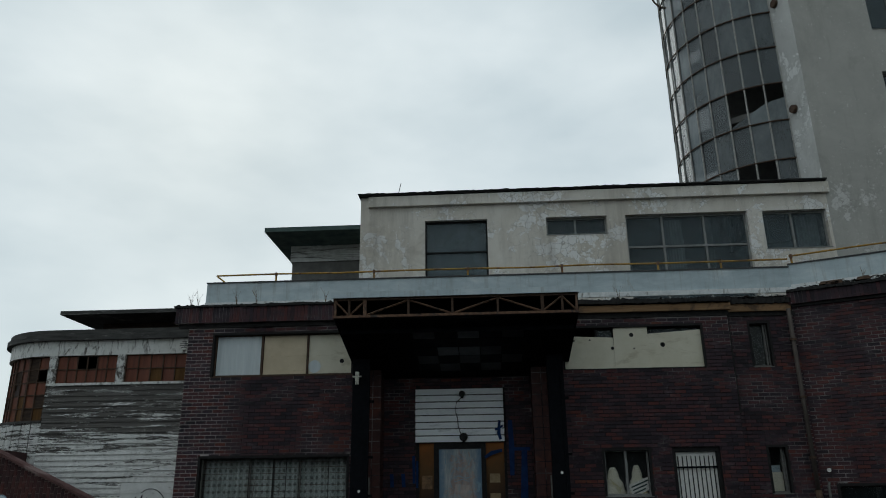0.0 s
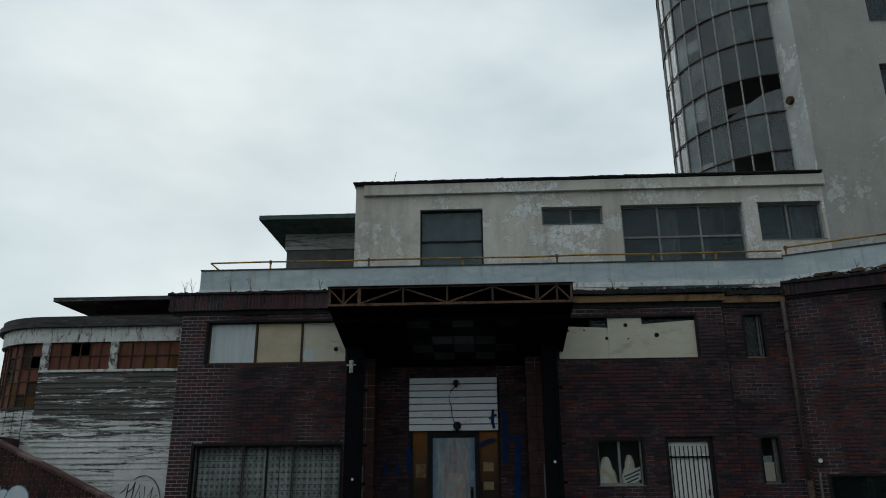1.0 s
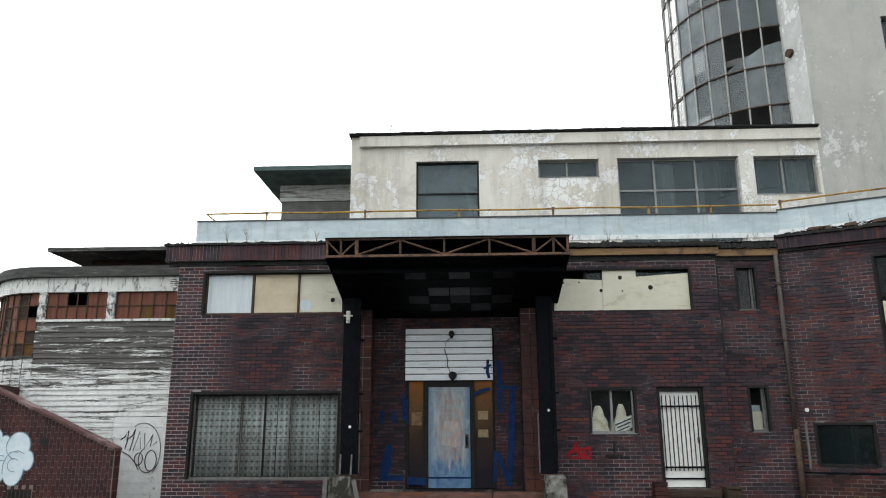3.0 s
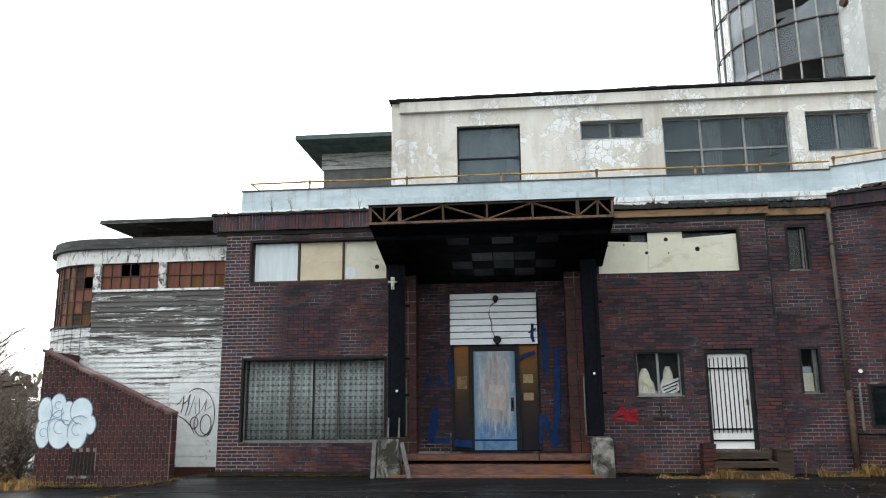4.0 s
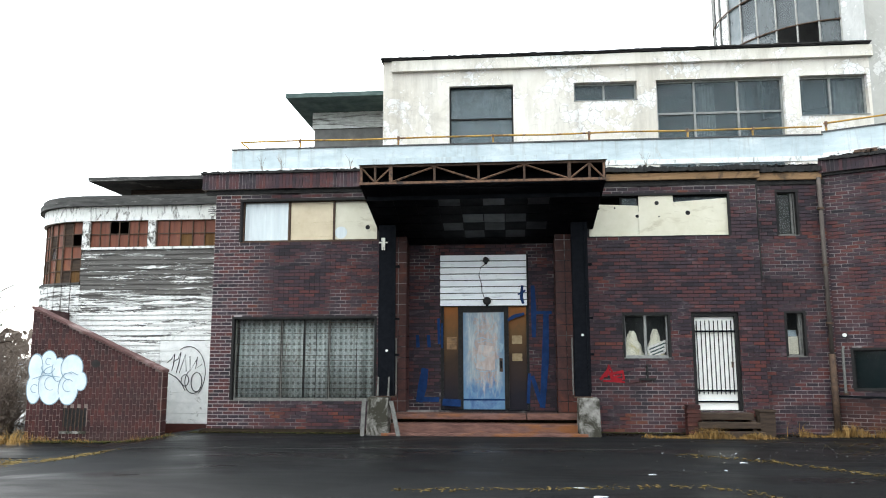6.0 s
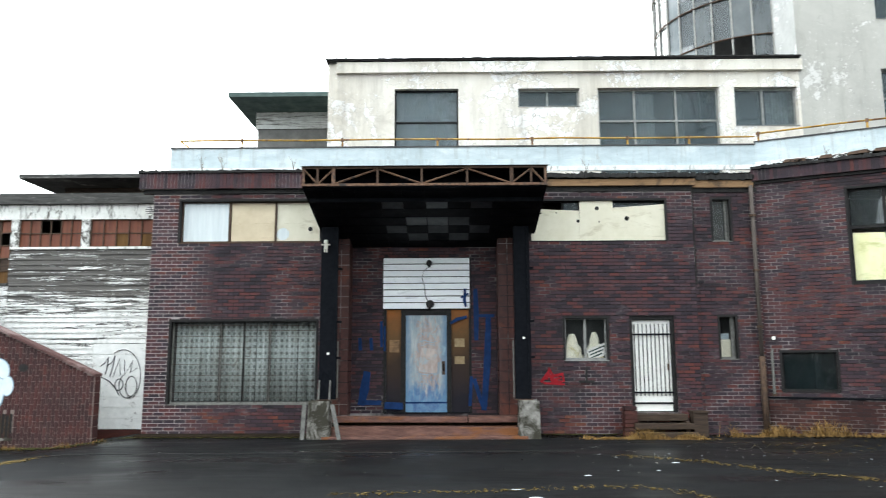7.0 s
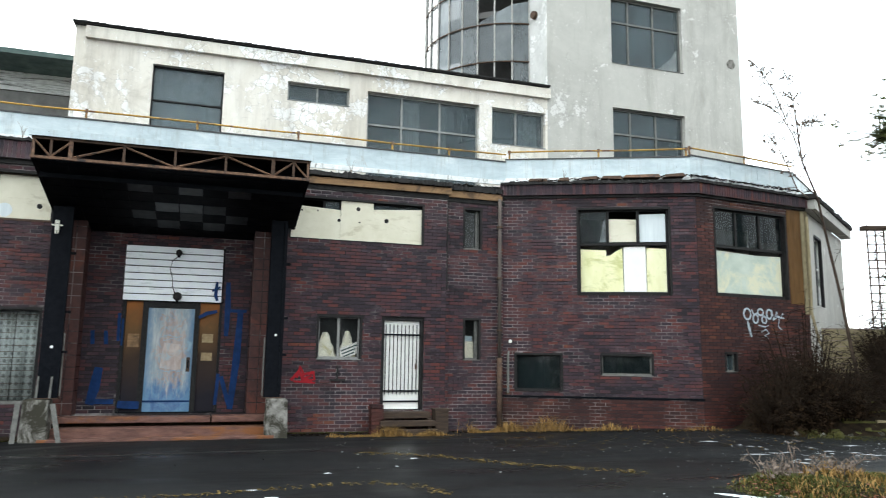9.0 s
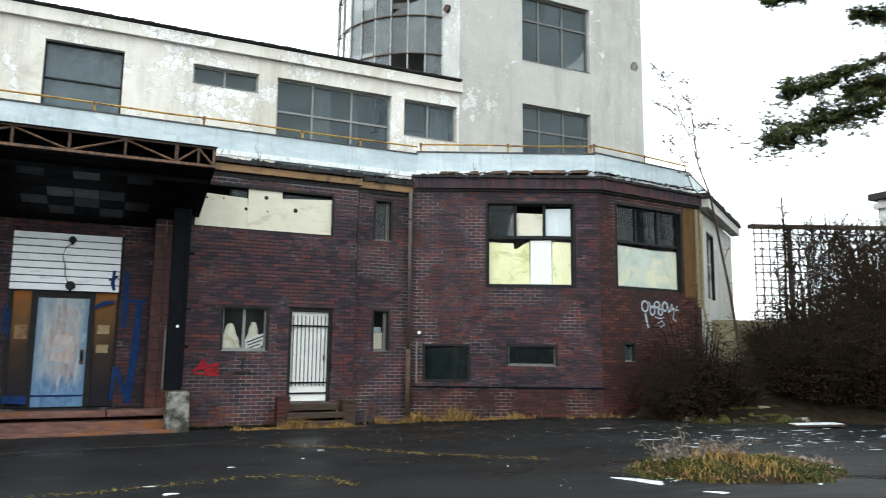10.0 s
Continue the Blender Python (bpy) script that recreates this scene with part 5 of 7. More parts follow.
for x0, x1 in ((-2.62, -2.06), (1.48, 2.12)):
    owner = strip("pilaster", FRONT, x0, x1, 0.27, 0.80, 0.0, 4.75, M_MORTAR, "brown tiled pilaster beside the entrance", "pilaster")
    z = 0.43
    while z < 4.5:
        for k in range(3):
            w = (x1 - x0) / 3
            part("tile", Mesh().box(x0 + k * w + (0.010 if k else -0.008), x0 + (k + 1) * w - (0.010 if k < 2 else -0.008), 0.258, 0.28 if k == 1 else 0.795, z + 0.010, z + 0.240), M_PILASTER, owner)
        z += 0.25
for x in (-2.62, 2.12):
    strip("porch_cheek", FRONT, x - 0.006, x + 0.006, 0.0, 0.27, -0.2, 4.8, M_PILASTER, "brown tiled reveal of the porch", "wall")
# Platform coloured earth-dark so the gaps between step slabs read as shaded.
deck("porch_platform", [(-2.40, 0.06), (1.98, 0.06), (1.98, 0.8), (-2.40, 0.8)], -0.2, 0.33, M_EARTH, "porch platform", "floor")


def slab_step(name, x0, x1, y0, y1, z0, z1, tilt, label):
    top = thing(name, pose((x0 + x1) / 2, y0, z0, 0, tilt, 0), label, "step", "porch steps")
    h = (x1 - x0) / 2
    part("slab", Mesh().box(-h, h, 0, y1 - y0, 0, z1 - z0), M_STEP, top, "", None, 0.015)


slab_step("step_slab", -2.34, 0.72, -0.16, 0.28, 0.30, 0.42, 0.15, "chipped red sandstone step slab")
slab_step("step_slab", 0.74, 1.93, -0.18, 0.28, 0.30, 0.43, -0.3, "chipped red sandstone step slab")
slab_step("step_slab", -2.30, 1.98, -0.46, 0.02, 0.04, 0.225, 0.1, "chipped red sandstone step slab")
slab_step("step_slab", -2.46, 2.02, -0.78, -0.40, -0.05, 0.06, -0.1, "low worn sandstone step slab")

door = thing("entrance_door", PORCH_BACK, "double-framed entrance door smeared with blue paint", "door", kind="structure")
leaf = part("door_leaf", Mesh().box(-0.74, 0.25, 0.05, 0.10, 0.45, 2.76), M_DOOR, door, "leaf sprayed blue, pink and grey")
part("door_handle", Mesh().box(0.15, 0.19, 0.01, 0.05, 1.42, 1.60), M_BLACK, leaf, "black handle")
part("lock_plate", Mesh().box(0.13, 0.21, 0.042, 0.05, 1.34, 1.66), M_RUST_DARK, leaf)
part("kick_rail", Mesh().box(-0.74, 0.25, 0.040, 0.05, 0.66, 0.70), M_GRAF_DEEP, leaf)
for a, b, c, d in ((-0.86, -0.745, 0.43, 2.90), (0.255, 0.36, 0.43, 2.90), (-0.745, 0.255, 2.77, 2.90), (-1.28, -1.21, 0.43, 2.90), (0.79, 0.85, 0.43, 2.90)):
    part("door_frame", Mesh().box(a, b, 0.02, 0.14, c, d), M_FRAME_DARK, door)
for a, b in ((-1.208, -0.862), (0.362, 0.788)):
    part("side_panel", Mesh().box(a, b, 0.07, 0.11, 0.45, 2.90), M_PANEL_DOOR, door, "scuffed orange to black side panel")
for x, z, w, h in ((-1.02, 2.02, 0.24, 0.30), (0.56, 2.10, 0.24, 0.20), (0.56, 1.68, 0.24, 0.18)):
    part("sticker", Mesh().box(x - w / 2, x + w / 2, 0.064, 0.069, z - h / 2, z + h / 2), M_WOOD_FASCIA if x < 0 else M_STICKER, door, "faded yellow sticker")
part("threshold", Mesh().box(-1.26, 0.83, 0.0, 0.16, 0.425, 0.452), M_BLACK, door)

shutter = thing("shutter_panel", PORCH_BACK, "white metal slat panel above the entrance door", "shutter")
for k in range(8):
    z = 2.92 + k * 0.1575
    mesh = Mesh().hexa([(-1.29, -0.058, z), (0.81, -0.058, z), (0.81, 0.03, z), (-1.29, 0.03, z), (-1.29, -0.03, z + 0.136), (0.81, -0.03, z + 0.136), (0.81, 0.03, z + 0.136), (-1.29, 0.03, z + 0.136)])
    part("slat", mesh, M_SHUTTER, shutter)
part("backing", Mesh().box(-1.28, 0.80, 0.031, 0.06, 2.91, 4.18), M_TAR, shutter)
for x, z, s in ((-0.17, 4.03, 0.075), (-0.15, 3.03, 0.10)):
    lamp = thing("wall_lamp", PORCH_BACK @ pose(x, -0.05, z), "small dark round wall lamp", "lamp", "lamps over the entrance")
    part("body", Mesh().tube([(0, 0.0, 0), (0, -0.10, 0), (0, -0.13, 0)], s, 12, s * 0.8), M_TAR, lamp)
    part("bracket", Mesh().box(-0.03, 0.03, -0.05, 0.02, -s - 0.03, -s + 0.02), M_BLACK, lamp)
cable = thing("loose_cable", PORCH_BACK, "thin dark cable hanging between two lamps", "cable")
part("wire", Mesh().tube([(-0.17, -0.07, 3.95), (-0.30, -0.075, 3.84), (-0.34, -0.07, 3.65), (-0.28, -0.07, 3.45), (-0.27, -0.07, 3.25), (-0.2, -0.07, 3.08)], 0.009, 5), M_TAR, cable)

# canopy with its steel truss
canopy = thing("porch_canopy", pose(0, 0, 0), "black porch canopy with a rusty steel truss", "canopy")
XL, XR, YF = -2.68, 2.34, -2.40
part("roof_sheet", Mesh().hexa([(XL - 0.03, YF - 0.06, 5.64), (XR + 0.03, YF - 0.06, 5.64), (XR + 0.03, 0.02, 5.80), (XL - 0.03, 0.02, 5.80), (XL - 0.03, YF - 0.06, 5.66), (XR + 0.03, YF - 0.06, 5.66), (XR + 0.03, 0.02, 5.86), (XL - 0.03, 0.02, 5.86)]), M_TAR, canopy)
part("fascia", Mesh().box(XL - 0.04, XR + 0.04, YF - 0.09, YF - 0.06, 5.62, 5.745), M_FLASH, canopy, "pale blue sheet metal edge")
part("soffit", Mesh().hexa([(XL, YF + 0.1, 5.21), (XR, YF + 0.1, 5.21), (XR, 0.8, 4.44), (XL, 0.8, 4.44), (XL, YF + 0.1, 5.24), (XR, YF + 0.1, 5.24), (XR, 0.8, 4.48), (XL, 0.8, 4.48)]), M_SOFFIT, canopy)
for x0, x1 in ((XL, XL + 0.05), (XR - 0.05, XR)):
    part("side_plate", Mesh().hexa([(x0, YF + 0.02, 5.22), (x1, YF + 0.02, 5.22), (x1, -0.02, 4.63), (x0, -0.02, 4.63), (x0, YF + 0.02, 5.62), (x1, YF + 0.02, 5.62), (x1, -0.02, 5.78), (x0, -0.02, 5.78)]), M_BLACK, canopy)
# Black plate added behind the open truss to stand for its dark inside.
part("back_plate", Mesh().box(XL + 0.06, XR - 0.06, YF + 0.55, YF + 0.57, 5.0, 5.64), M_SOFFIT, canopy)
part("top_chord", Mesh().box(XL, XR, YF - 0.03, YF + 0.03, 5.575, 5.625), M_RUST_DARK, canopy)
part("bottom_chord", Mesh().box(XL, XR, YF - 0.03, YF + 0.03, 5.215, 5.265), M_RUST, canopy, "rusty steel chord")
spread = XR - XL
knots = [XL + spread * k for k in (0.008, 0.065, 0.13, 0.31, 0.49, 0.675, 0.855, 0.935, 0.992)]
for i, x in enumerate(knots):
    part("truss_post", Mesh().box(x - (0.035 if i in (2, 6) else 0.022), x + (0.035 if i in (2, 6) else 0.022), YF - 0.025, YF + 0.025, 5.26, 5.58), M_RUST if i in (0, 2, 8) else M_RUST_DARK, canopy)
for a, b, up in ((0, 1, 0), (1, 2, 1), (2, 3, 1), (3, 4, 0), (4, 5, 1), (5, 6, 0), (6, 7, 1), (7, 8, 0)):
    za, zb = (5.26, 5.57) if up else (5.57, 5.26)
    part("truss_brace", Mesh().tube([(knots[a], YF, za), (knots[b], YF, zb)], 0.020, 4), M_RUST, canopy)
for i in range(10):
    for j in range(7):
        # Grey of the lighter panels stands for light they reflect.
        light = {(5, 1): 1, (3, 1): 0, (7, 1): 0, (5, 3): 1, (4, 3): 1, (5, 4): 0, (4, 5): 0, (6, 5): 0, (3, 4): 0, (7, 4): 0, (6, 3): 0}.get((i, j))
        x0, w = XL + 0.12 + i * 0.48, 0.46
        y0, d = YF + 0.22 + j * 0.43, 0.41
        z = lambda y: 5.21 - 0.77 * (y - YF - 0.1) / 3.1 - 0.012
        mat = {None: M_SOFFIT, 0: M_SOFFIT_FAINT, 1: M_SOFFIT_SHEEN}[light]
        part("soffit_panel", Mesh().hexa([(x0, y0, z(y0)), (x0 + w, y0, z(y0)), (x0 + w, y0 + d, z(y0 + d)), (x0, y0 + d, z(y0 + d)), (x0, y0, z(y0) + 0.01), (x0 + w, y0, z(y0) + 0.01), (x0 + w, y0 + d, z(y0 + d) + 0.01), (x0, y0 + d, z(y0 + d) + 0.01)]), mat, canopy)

for x0, x1, bx0, bx1 in ((-2.58, -2.21, -2.80, -2.29), (1.78, 2.12, 1.82, 2.30)):
    col = thing("porch_column", pose((x0 + x1) / 2, -0.48, 0.82), "black square steel porch column", "column", "porch columns")
    h = (x1 - x0) / 2
    shaft = part("shaft", Mesh().box(-h, h, -0.09, 0.09, 0, 3.88), M_BLACK, col, "", None, 0.01)
    part("conduit", Mesh().tube([(-h - 0.03 if x0 > 0 else h + 0.03, 0.0, 0.05), (-h - 0.03 if x0 > 0 else h + 0.03, 0.0, 1.3)], 0.018, 6), M_FRAME, shaft, "pale grey conduit")
    part("corner_angle", Mesh().box(h - 0.05, h + 0.015, -0.115, -0.09, 0.1, 3.86), M_BLACK, col)
    for z in (0.9, 1.7, 2.9):
        part("bracket", Mesh().box(h, h + 0.10, -0.06, 0.06, z, z + 0.05), M_BLACK, col)
    part("base_plate", Mesh().box(-h - 0.03, h + 0.03, -0.13, 0.13, 0, 0.02), M_RUST_DARK, col)
    part("stud", disc(Mesh(), 0.02, -0.125, 1.35 if x0 > 0 else 1.02, 0.03), M_PANEL_WHITE, col, "small white reflector")
    block = thing("column_block", pose((bx0 + bx1) / 2, -0.52, -0.05), "weathered pale concrete column block", "block", "column blocks")
    w = (bx1 - bx0) / 2
    part("body", Mesh().hexa([(-w, -0.24, 0), (w, -0.24, 0), (w, 0.24, 0), (-w, 0.24, 0), (-w * 0.92, -0.2, 0.87), (w * 0.9, -0.22, 0.85), (w * 0.9, 0.2, 0.87), (-w * 0.92, 0.2, 0.87)]), M_CONCRETE, block, "", None, 0.03)
for x, dx, z1 in ((-2.84, -0.03, 0.78), (-2.24, 0.17, 0.74)):
    plank = thing("leaning_plank", pose(0, 0, 0), "pale plank leaning against the column block", "plank", "leaning planks")
    part("plank_body", Mesh().hexa([(x + dx - 0.04, -0.84, 0), (x + dx + 0.05, -0.84, 0), (x + dx + 0.05, -0.80, 0), (x + dx - 0.04, -0.80, 0), (x - 0.04, -0.79, z1), (x + 0.05, -0.79, z1), (x + 0.05, -0.755, z1), (x - 0.04, -0.755, z1)]), M_FRAME, plank)
for x, z in ((-2.56, 0.84), (-2.32, 0.84)):
    stake = thing("wood_stake", pose(x, -0.66, z), "short pale wooden stake on the block", "stake", "stakes")
    part("stake_body", Mesh().hexa([(-0.02, -0.02, 0), (0.02, -0.02, 0), (0.02, 0.02, 0), (-0.02, 0.02, 0), (0.0, -0.01, 0.42), (0.03, -0.01, 0.42), (0.03, 0.01, 0.42), (0.0, 0.01, 0.42)]), M_FRAME, stake)

doll = Mesh()
doll.box(-0.042, 0.042, -0.03, 0.03, -0.09, 0.04).box(-0.045, 0.045, -0.035, 0.035, 0.043, 0.125).box(-0.105, 0.105, -0.025, 0.02, 0.0, 0.034).box(-0.040, -0.006, -0.025, 0.02, -0.16, -0.09).box(0.006, 0.040, -0.025, 0.02, -0.16, -0.09)
tagged(part("figurine", doll, M_PLASTIC, None, "", pose(-2.47, -0.615, 4.27), 0.012), "small cream plastic figurine fixed to a black column", "figurine")

# ---- white barred side door with its steps ----
side = thing("side_door", FRONT, "white side door behind a barred grille", "door", kind="structure")
for a, b, c, d in ((4.46, 4.54, 0.5, 2.68), (5.43, 5.50, 0.5, 2.68), (4.54, 5.43, 2.60, 2.68)):
    part("door_frame", Mesh().box(a, b, 0.04, 0.22, c, d), M_FRAME_DARK, side)
for k in range(9):
    x = 4.60 + k * 0.095
    part("grille_bar", Mesh().box(x - 0.009, x + 0.009, 0.118, 0.135, 0.86, 2.50), M_FRAME_DARK, side)
for z in (2.26, 0.94, 0.70):
    part("grille_rail", Mesh().box(4.54, 5.43, 0.085, 0.105, z - 0.018, z + 0.018), M_BLACK, side)
side_leaf = part("door_leaf", Mesh().box(4.545, 5.425, 0.14, 0.18, 0.52, 2.59), M_WHITE, side)
part("kick_plate", Mesh().box(4.56, 5.42, 0.122, 0.138, 0.52, 0.68), M_PANEL_WHITE, side_leaf)
part("handle", Mesh().box(5.33, 5.37, 0.095, 0.139, 1.45, 1.58), M_RUST_DARK, side_leaf, "small rusty handle")
stairs = thing("door_steps", pose(4.98, -0.30, 0), "dark timber steps below the side door", "steps")
for k, (z0, z1, y0, y1) in enumerate(((0.34, 0.48, -0.05, 0.28), (0.18, 0.30, -0.28, 0.0), (0.0, 0.12, -0.45, -0.2))):
    part("tread", Mesh().box(-0.62, 0.62 + 0.05 * k, y0, y1, z0, z1), M_WOOD_DARK, stairs, "", None, 0.01)
part("stringer", Mesh().box(-0.60, -0.52, -0.2, 0.28, -0.05, 0.34), M_WOOD_DARK, stairs)
part("stringer", Mesh().box(0.52, 0.60, -0.2, 0.28, -0.05, 0.34), M_WOOD_DARK, stairs)
pier = thing("brick_pier", pose(4.30, -0.36, -0.05), "low broken brick pier beside the steps", "pier")
for k in range(8):
    part("brick_layer", Mesh().box(-0.14 + 0.01 * (k % 2), 0.14, -0.14, 0.14, k * 0.09, k * 0.09 + 0.08), M_BRICK_RED, pier)
crate = thing("dark_box", pose(5.84, -0.32, 0.0), "dark weathered wooden box beside the steps", "box")
part("box_body", Mesh().box(-0.16, 0.16, -0.14, 0.16, 0, 0.52), M_WOOD_DARK, crate, "", None, 0.01)
part("box_lid", Mesh().box(-0.18, 0.18, -0.16, 0.18, 0.52, 0.56), M_WOOD_DARK, crate)
bracket = thing("wall_bracket", FRONT, "rusty T-shaped wall bracket", "bracket")
part("stem", Mesh().box(3.42, 3.46, -0.05, -0.01, 1.22, 1.52), M_TAR, bracket)
part("arm", Mesh().box(3.26, 3.62, -0.06, -0.01, 1.17, 1.22), M_TAR, bracket)

# ---- pipes ----
pipe = thing("drain_pipe", pose(7.47, 0.03, 0), "brown-grey downpipe in the corner, rusty at its foot", "pipe")
part("upper_pipe", Mesh().tube([(0, 0, 1.75), (0, 0, 5.75)], 0.048, 10), M_DOWNPIPE, pipe, "", None, 0, True)
part("lower_pipe", Mesh().tube([(0.0, 0, -0.05), (0.0, 0, 1.75)], 0.068, 10), M_RUST_DARK, pipe, "", None, 0, True)
for z in (0.7, 2.4, 3.7, 5.0):
    part("clamp", Mesh().tube([(0, 0, z), (0, 0, z + 0.05)], 0.075, 10), M_RUST_DARK, pipe)
stub = thing("vent_pipe", BAY_A @ pose(0.14, -0.06, 0.0), "short pale vent pipe beside a basement window", "pipe")
part("pipe_body", Mesh().tube([(0, 0, 0.90), (0, 0, 1.82), (0.02, 0.04, 1.90)], 0.030, 8), M_FRAME, stub)
part("foot_bracket", Mesh().box(-0.05, 0.05, 0.0, 0.05, 0.86, 0.92), M_RUST_DARK, stub)
spot = thing("wall_light", BAY_A @ pose(0.20, -0.05, 2.16), "small white wall light", "lamp")
part("lens", disc(Mesh(), 0, -0.02, 0, 0.045, 12), M_PANEL_WHITE, spot)
part("base", Mesh().box(-0.04, 0.04, -0.016, 0.04, -0.04, 0.04), M_FRAME, spot)

# ---- terrace railing ----
def railing(name, m, u0, u1, z0, z1, posts, label, bend=False):
    top = thing(name, m, label, "railing", "terrace railings")
    pts = [(u0, 0.06, z1)]
    steps = max(2, int((u1 - u0) / 1.5))
    pts = [(u0 + (u1 - u0) * i / steps, 0.06 + 0.01 * math.sin(3 * i), z1 + 0.012 * math.sin(2.3 * i)) for i in range(steps + 1)]
    part("rail", Mesh().tube(pts, 0.022, 6), M_YELLOW, top)
    for u in posts:
        part("post", Mesh().tube([(u, 0.06, z0), (u, 0.06, z1)], 0.026, 6), M_YELLOW, top)
        part("collar", Mesh().tube([(u, 0.06, z1 - 0.05), (u, 0.06, z1 + 0.04)], 0.036, 6), M_RUST, top)
    if bend:
        part("end_stay", Mesh().tube([(u0, 0.06, z1), (u0 + 0.24, 0.06, z0)], 0.022, 6), M_YELLOW, top)
    return top


railing("terrace_railing", PAR, -6.27, 7.76, 6.84, 7.03, (-4.75, -2.28, 0.05, 2.36, 4.68, 6.18), "rusty yellow tube railing on the parapet", True)
railing("terrace_railing", PAR_A, 0.05, 4.68, 6.90, 7.10, (0.1, 2.4, 4.6), "rusty yellow tube railing on the parapet")
railing("terrace_railing", PAR_B, 0.02, 3.8, 6.94, 7.14, (0.05, 2.0), "rusty yellow tube railing on the parapet")

# antenna, roof twigs
antenna = thing("roof_antenna", pose(-2.0, 2.6, 9.78), "thin bent roof antenna", "antenna")
part("mast", Mesh().tube([(0, 0, 0), (0.03, 0, 0.3), (0.10, 0, 0.62)], 0.010, 5), M_TAR, antenna)
for x, z, r, y in ((9.62, 12.3, 0.13, 2.55), (9.62, 15.95, 0.13, 2.55)):
    vent = thing("vent_disc", pose(x, y, z, 0, 0, 0), "rust-red round vent in the tower wall", "vent", "tower vents")
    part("cap", Mesh().tube([(0.10, 0.02, 0), (-0.02, -0.02, 0), (-0.05, -0.03, 0)], r, 14, r * 0.9), M_RUST_DARK, vent)
hoop = thing("ladder_hoop", pose(6.95, 4.9, 17.75), "dark steel hoop on the stair drum", "hoop")
part("hoop_bar", Mesh().tube([(0.1 - 0.45 * math.sin(t), -0.1, 0.45 - 0.55 * math.cos(t)) for t in [math.pi * i / 12 for i in range(13)]], 0.03, 6), M_RUST_DARK, hoop)

# ---- stair wall before the wing, of upright bricks ----
STAIR = plan(0, -0.5)
RX0, RX1 = -10.85, -7.60


def ramp_top(x):
    return 1.36 + (RX1 - x) * (2.84 - 1.36) / (RX1 - RX0)


owner = tagged(part("stair_wall", Mesh().slab([(RX0, -0.5), (RX1, -0.5), (RX1, ramp_top(RX1)), (RX0, ramp_top(RX0))], 0, 0.26), M_MORTAR_RAMP, None, "", STAIR), "dark red brick stair wall with a sloping top", "wall", kind="structure")
upright_brick = Mesh().box(0.007, COURSE - 0.007, -0.011, 0.02, 0.007, BRICK_L - 0.007).data("brick")
upright_brick.materials.append(M_BRICK_RAMP)
VENT, singles, rest, rng_r = (-9.96, -9.38, 0.02, 0.54), 0, Mesh(), random.Random(2)
for i in range(int((RX1 - RX0) / COURSE) + 1):
    for j in range(-2, 14):
        x, z = RX0 + i * COURSE, -0.25 + (j + 0.5 * (i % 2)) * BRICK_L
        x1, z1 = min(x + COURSE, RX1), min(z + BRICK_L, ramp_top(x + COURSE))
        if x1 - x < 0.03 or z1 - z < 0.03 or (VENT[0] - 0.05 < x < VENT[1] and VENT[2] - 0.12 < z < VENT[3] - 0.12):
            continue
        if singles < 300 and x1 - x > COURSE - 0.001 and z1 - z > BRICK_L - 0.001:
            ob = new("brick", upright_brick)
            ob.parent = owner
            ob.matrix_basis = pose(x, rng_r.uniform(-0.003, 0.003), z)
            singles += 1
        else:
            rest.box(x + 0.007, x1 - 0.007, -0.011, 0.01, z + 0.007, z1 - 0.007)
tagged(part("brickwork", rest, M_BRICK_RAMP, owner), "upright bricks", kind="stuff")
for k in range(7):
    part("end_brick", Mesh().box(RX1 + 0.001, RX1 + 0.012, 0.006, 0.254, -0.25 + k * BRICK_L + 0.007, min(-0.25 + (k + 1) * BRICK_L - 0.007, 1.35)), M_BRICK_RAMP, owner)
end = Mesh().hexa([(RX0, -0.24, -0.5), (RX0 + 0.25, -0.24, -0.5), (RX0 - 0.35, 2.2, -0.5), (RX0 - 0.7, 2.2, -0.5), (RX0, -0.24, 2.83), (RX0 + 0.25, -0.24, 2.83), (RX0 - 0.35, 2.2, 2.83), (RX0 - 0.7, 2.2, 2.83)])
tagged(part("stair_wall_end", end, M_BRICK_RAMP), "dark red brick return of the stair wall", "wall", kind="structure")
cop = Mesh().hexa([(RX0 - 0.02, -0.56, 2.845), (RX1 + 0.02, -0.56, 1.355), (RX1 + 0.02, -0.22, 1.355), (RX0 - 0.02, -0.22, 2.845), (RX0 - 0.02, -0.56, 2.905), (RX1 + 0.02, -0.56, 1.415), (RX1 + 0.02, -0.22, 1.415), (RX0 - 0.02, -0.22, 2.905)])
tagged(part("stair_coping", cop, M_COPING), "worn reddish stone coping", "coping", kind="structure")
grate = thing("cellar_grating", STAIR, "dark barred cellar opening in the stair wall", "grating")
# Black panel on the wall face stands for the dark opening.
part("recess", Mesh().box(VENT[0], VENT[1], -0.004, 0.02, VENT[2], VENT[3]), M_TAR, grate)
for k in range(6):
    x = VENT[0] + 0.06 + k * 0.092
    part("bar", Mesh().tube([(x, -0.03, VENT[2]), (x + 0.01, -0.03, VENT[3])], 0.011, 5), M_RUST_DARK, grate)
part("lintel", Mesh().box(VENT[0] - 0.02, VENT[1] + 0.02, -0.03, 0.0, VENT[2] - 0.06, VENT[2]), M_CONCRETE, grate)
hole = thing("wall_hole", STAIR, "dark round hole knocked in the brick wall", "hole")
# Flat black disc on the brick face for the hole's shade.
part("hollow", disc(Mesh(), -9.22, -0.018, 1.55, 0.11, 9, 0.85), M_TAR, hole)

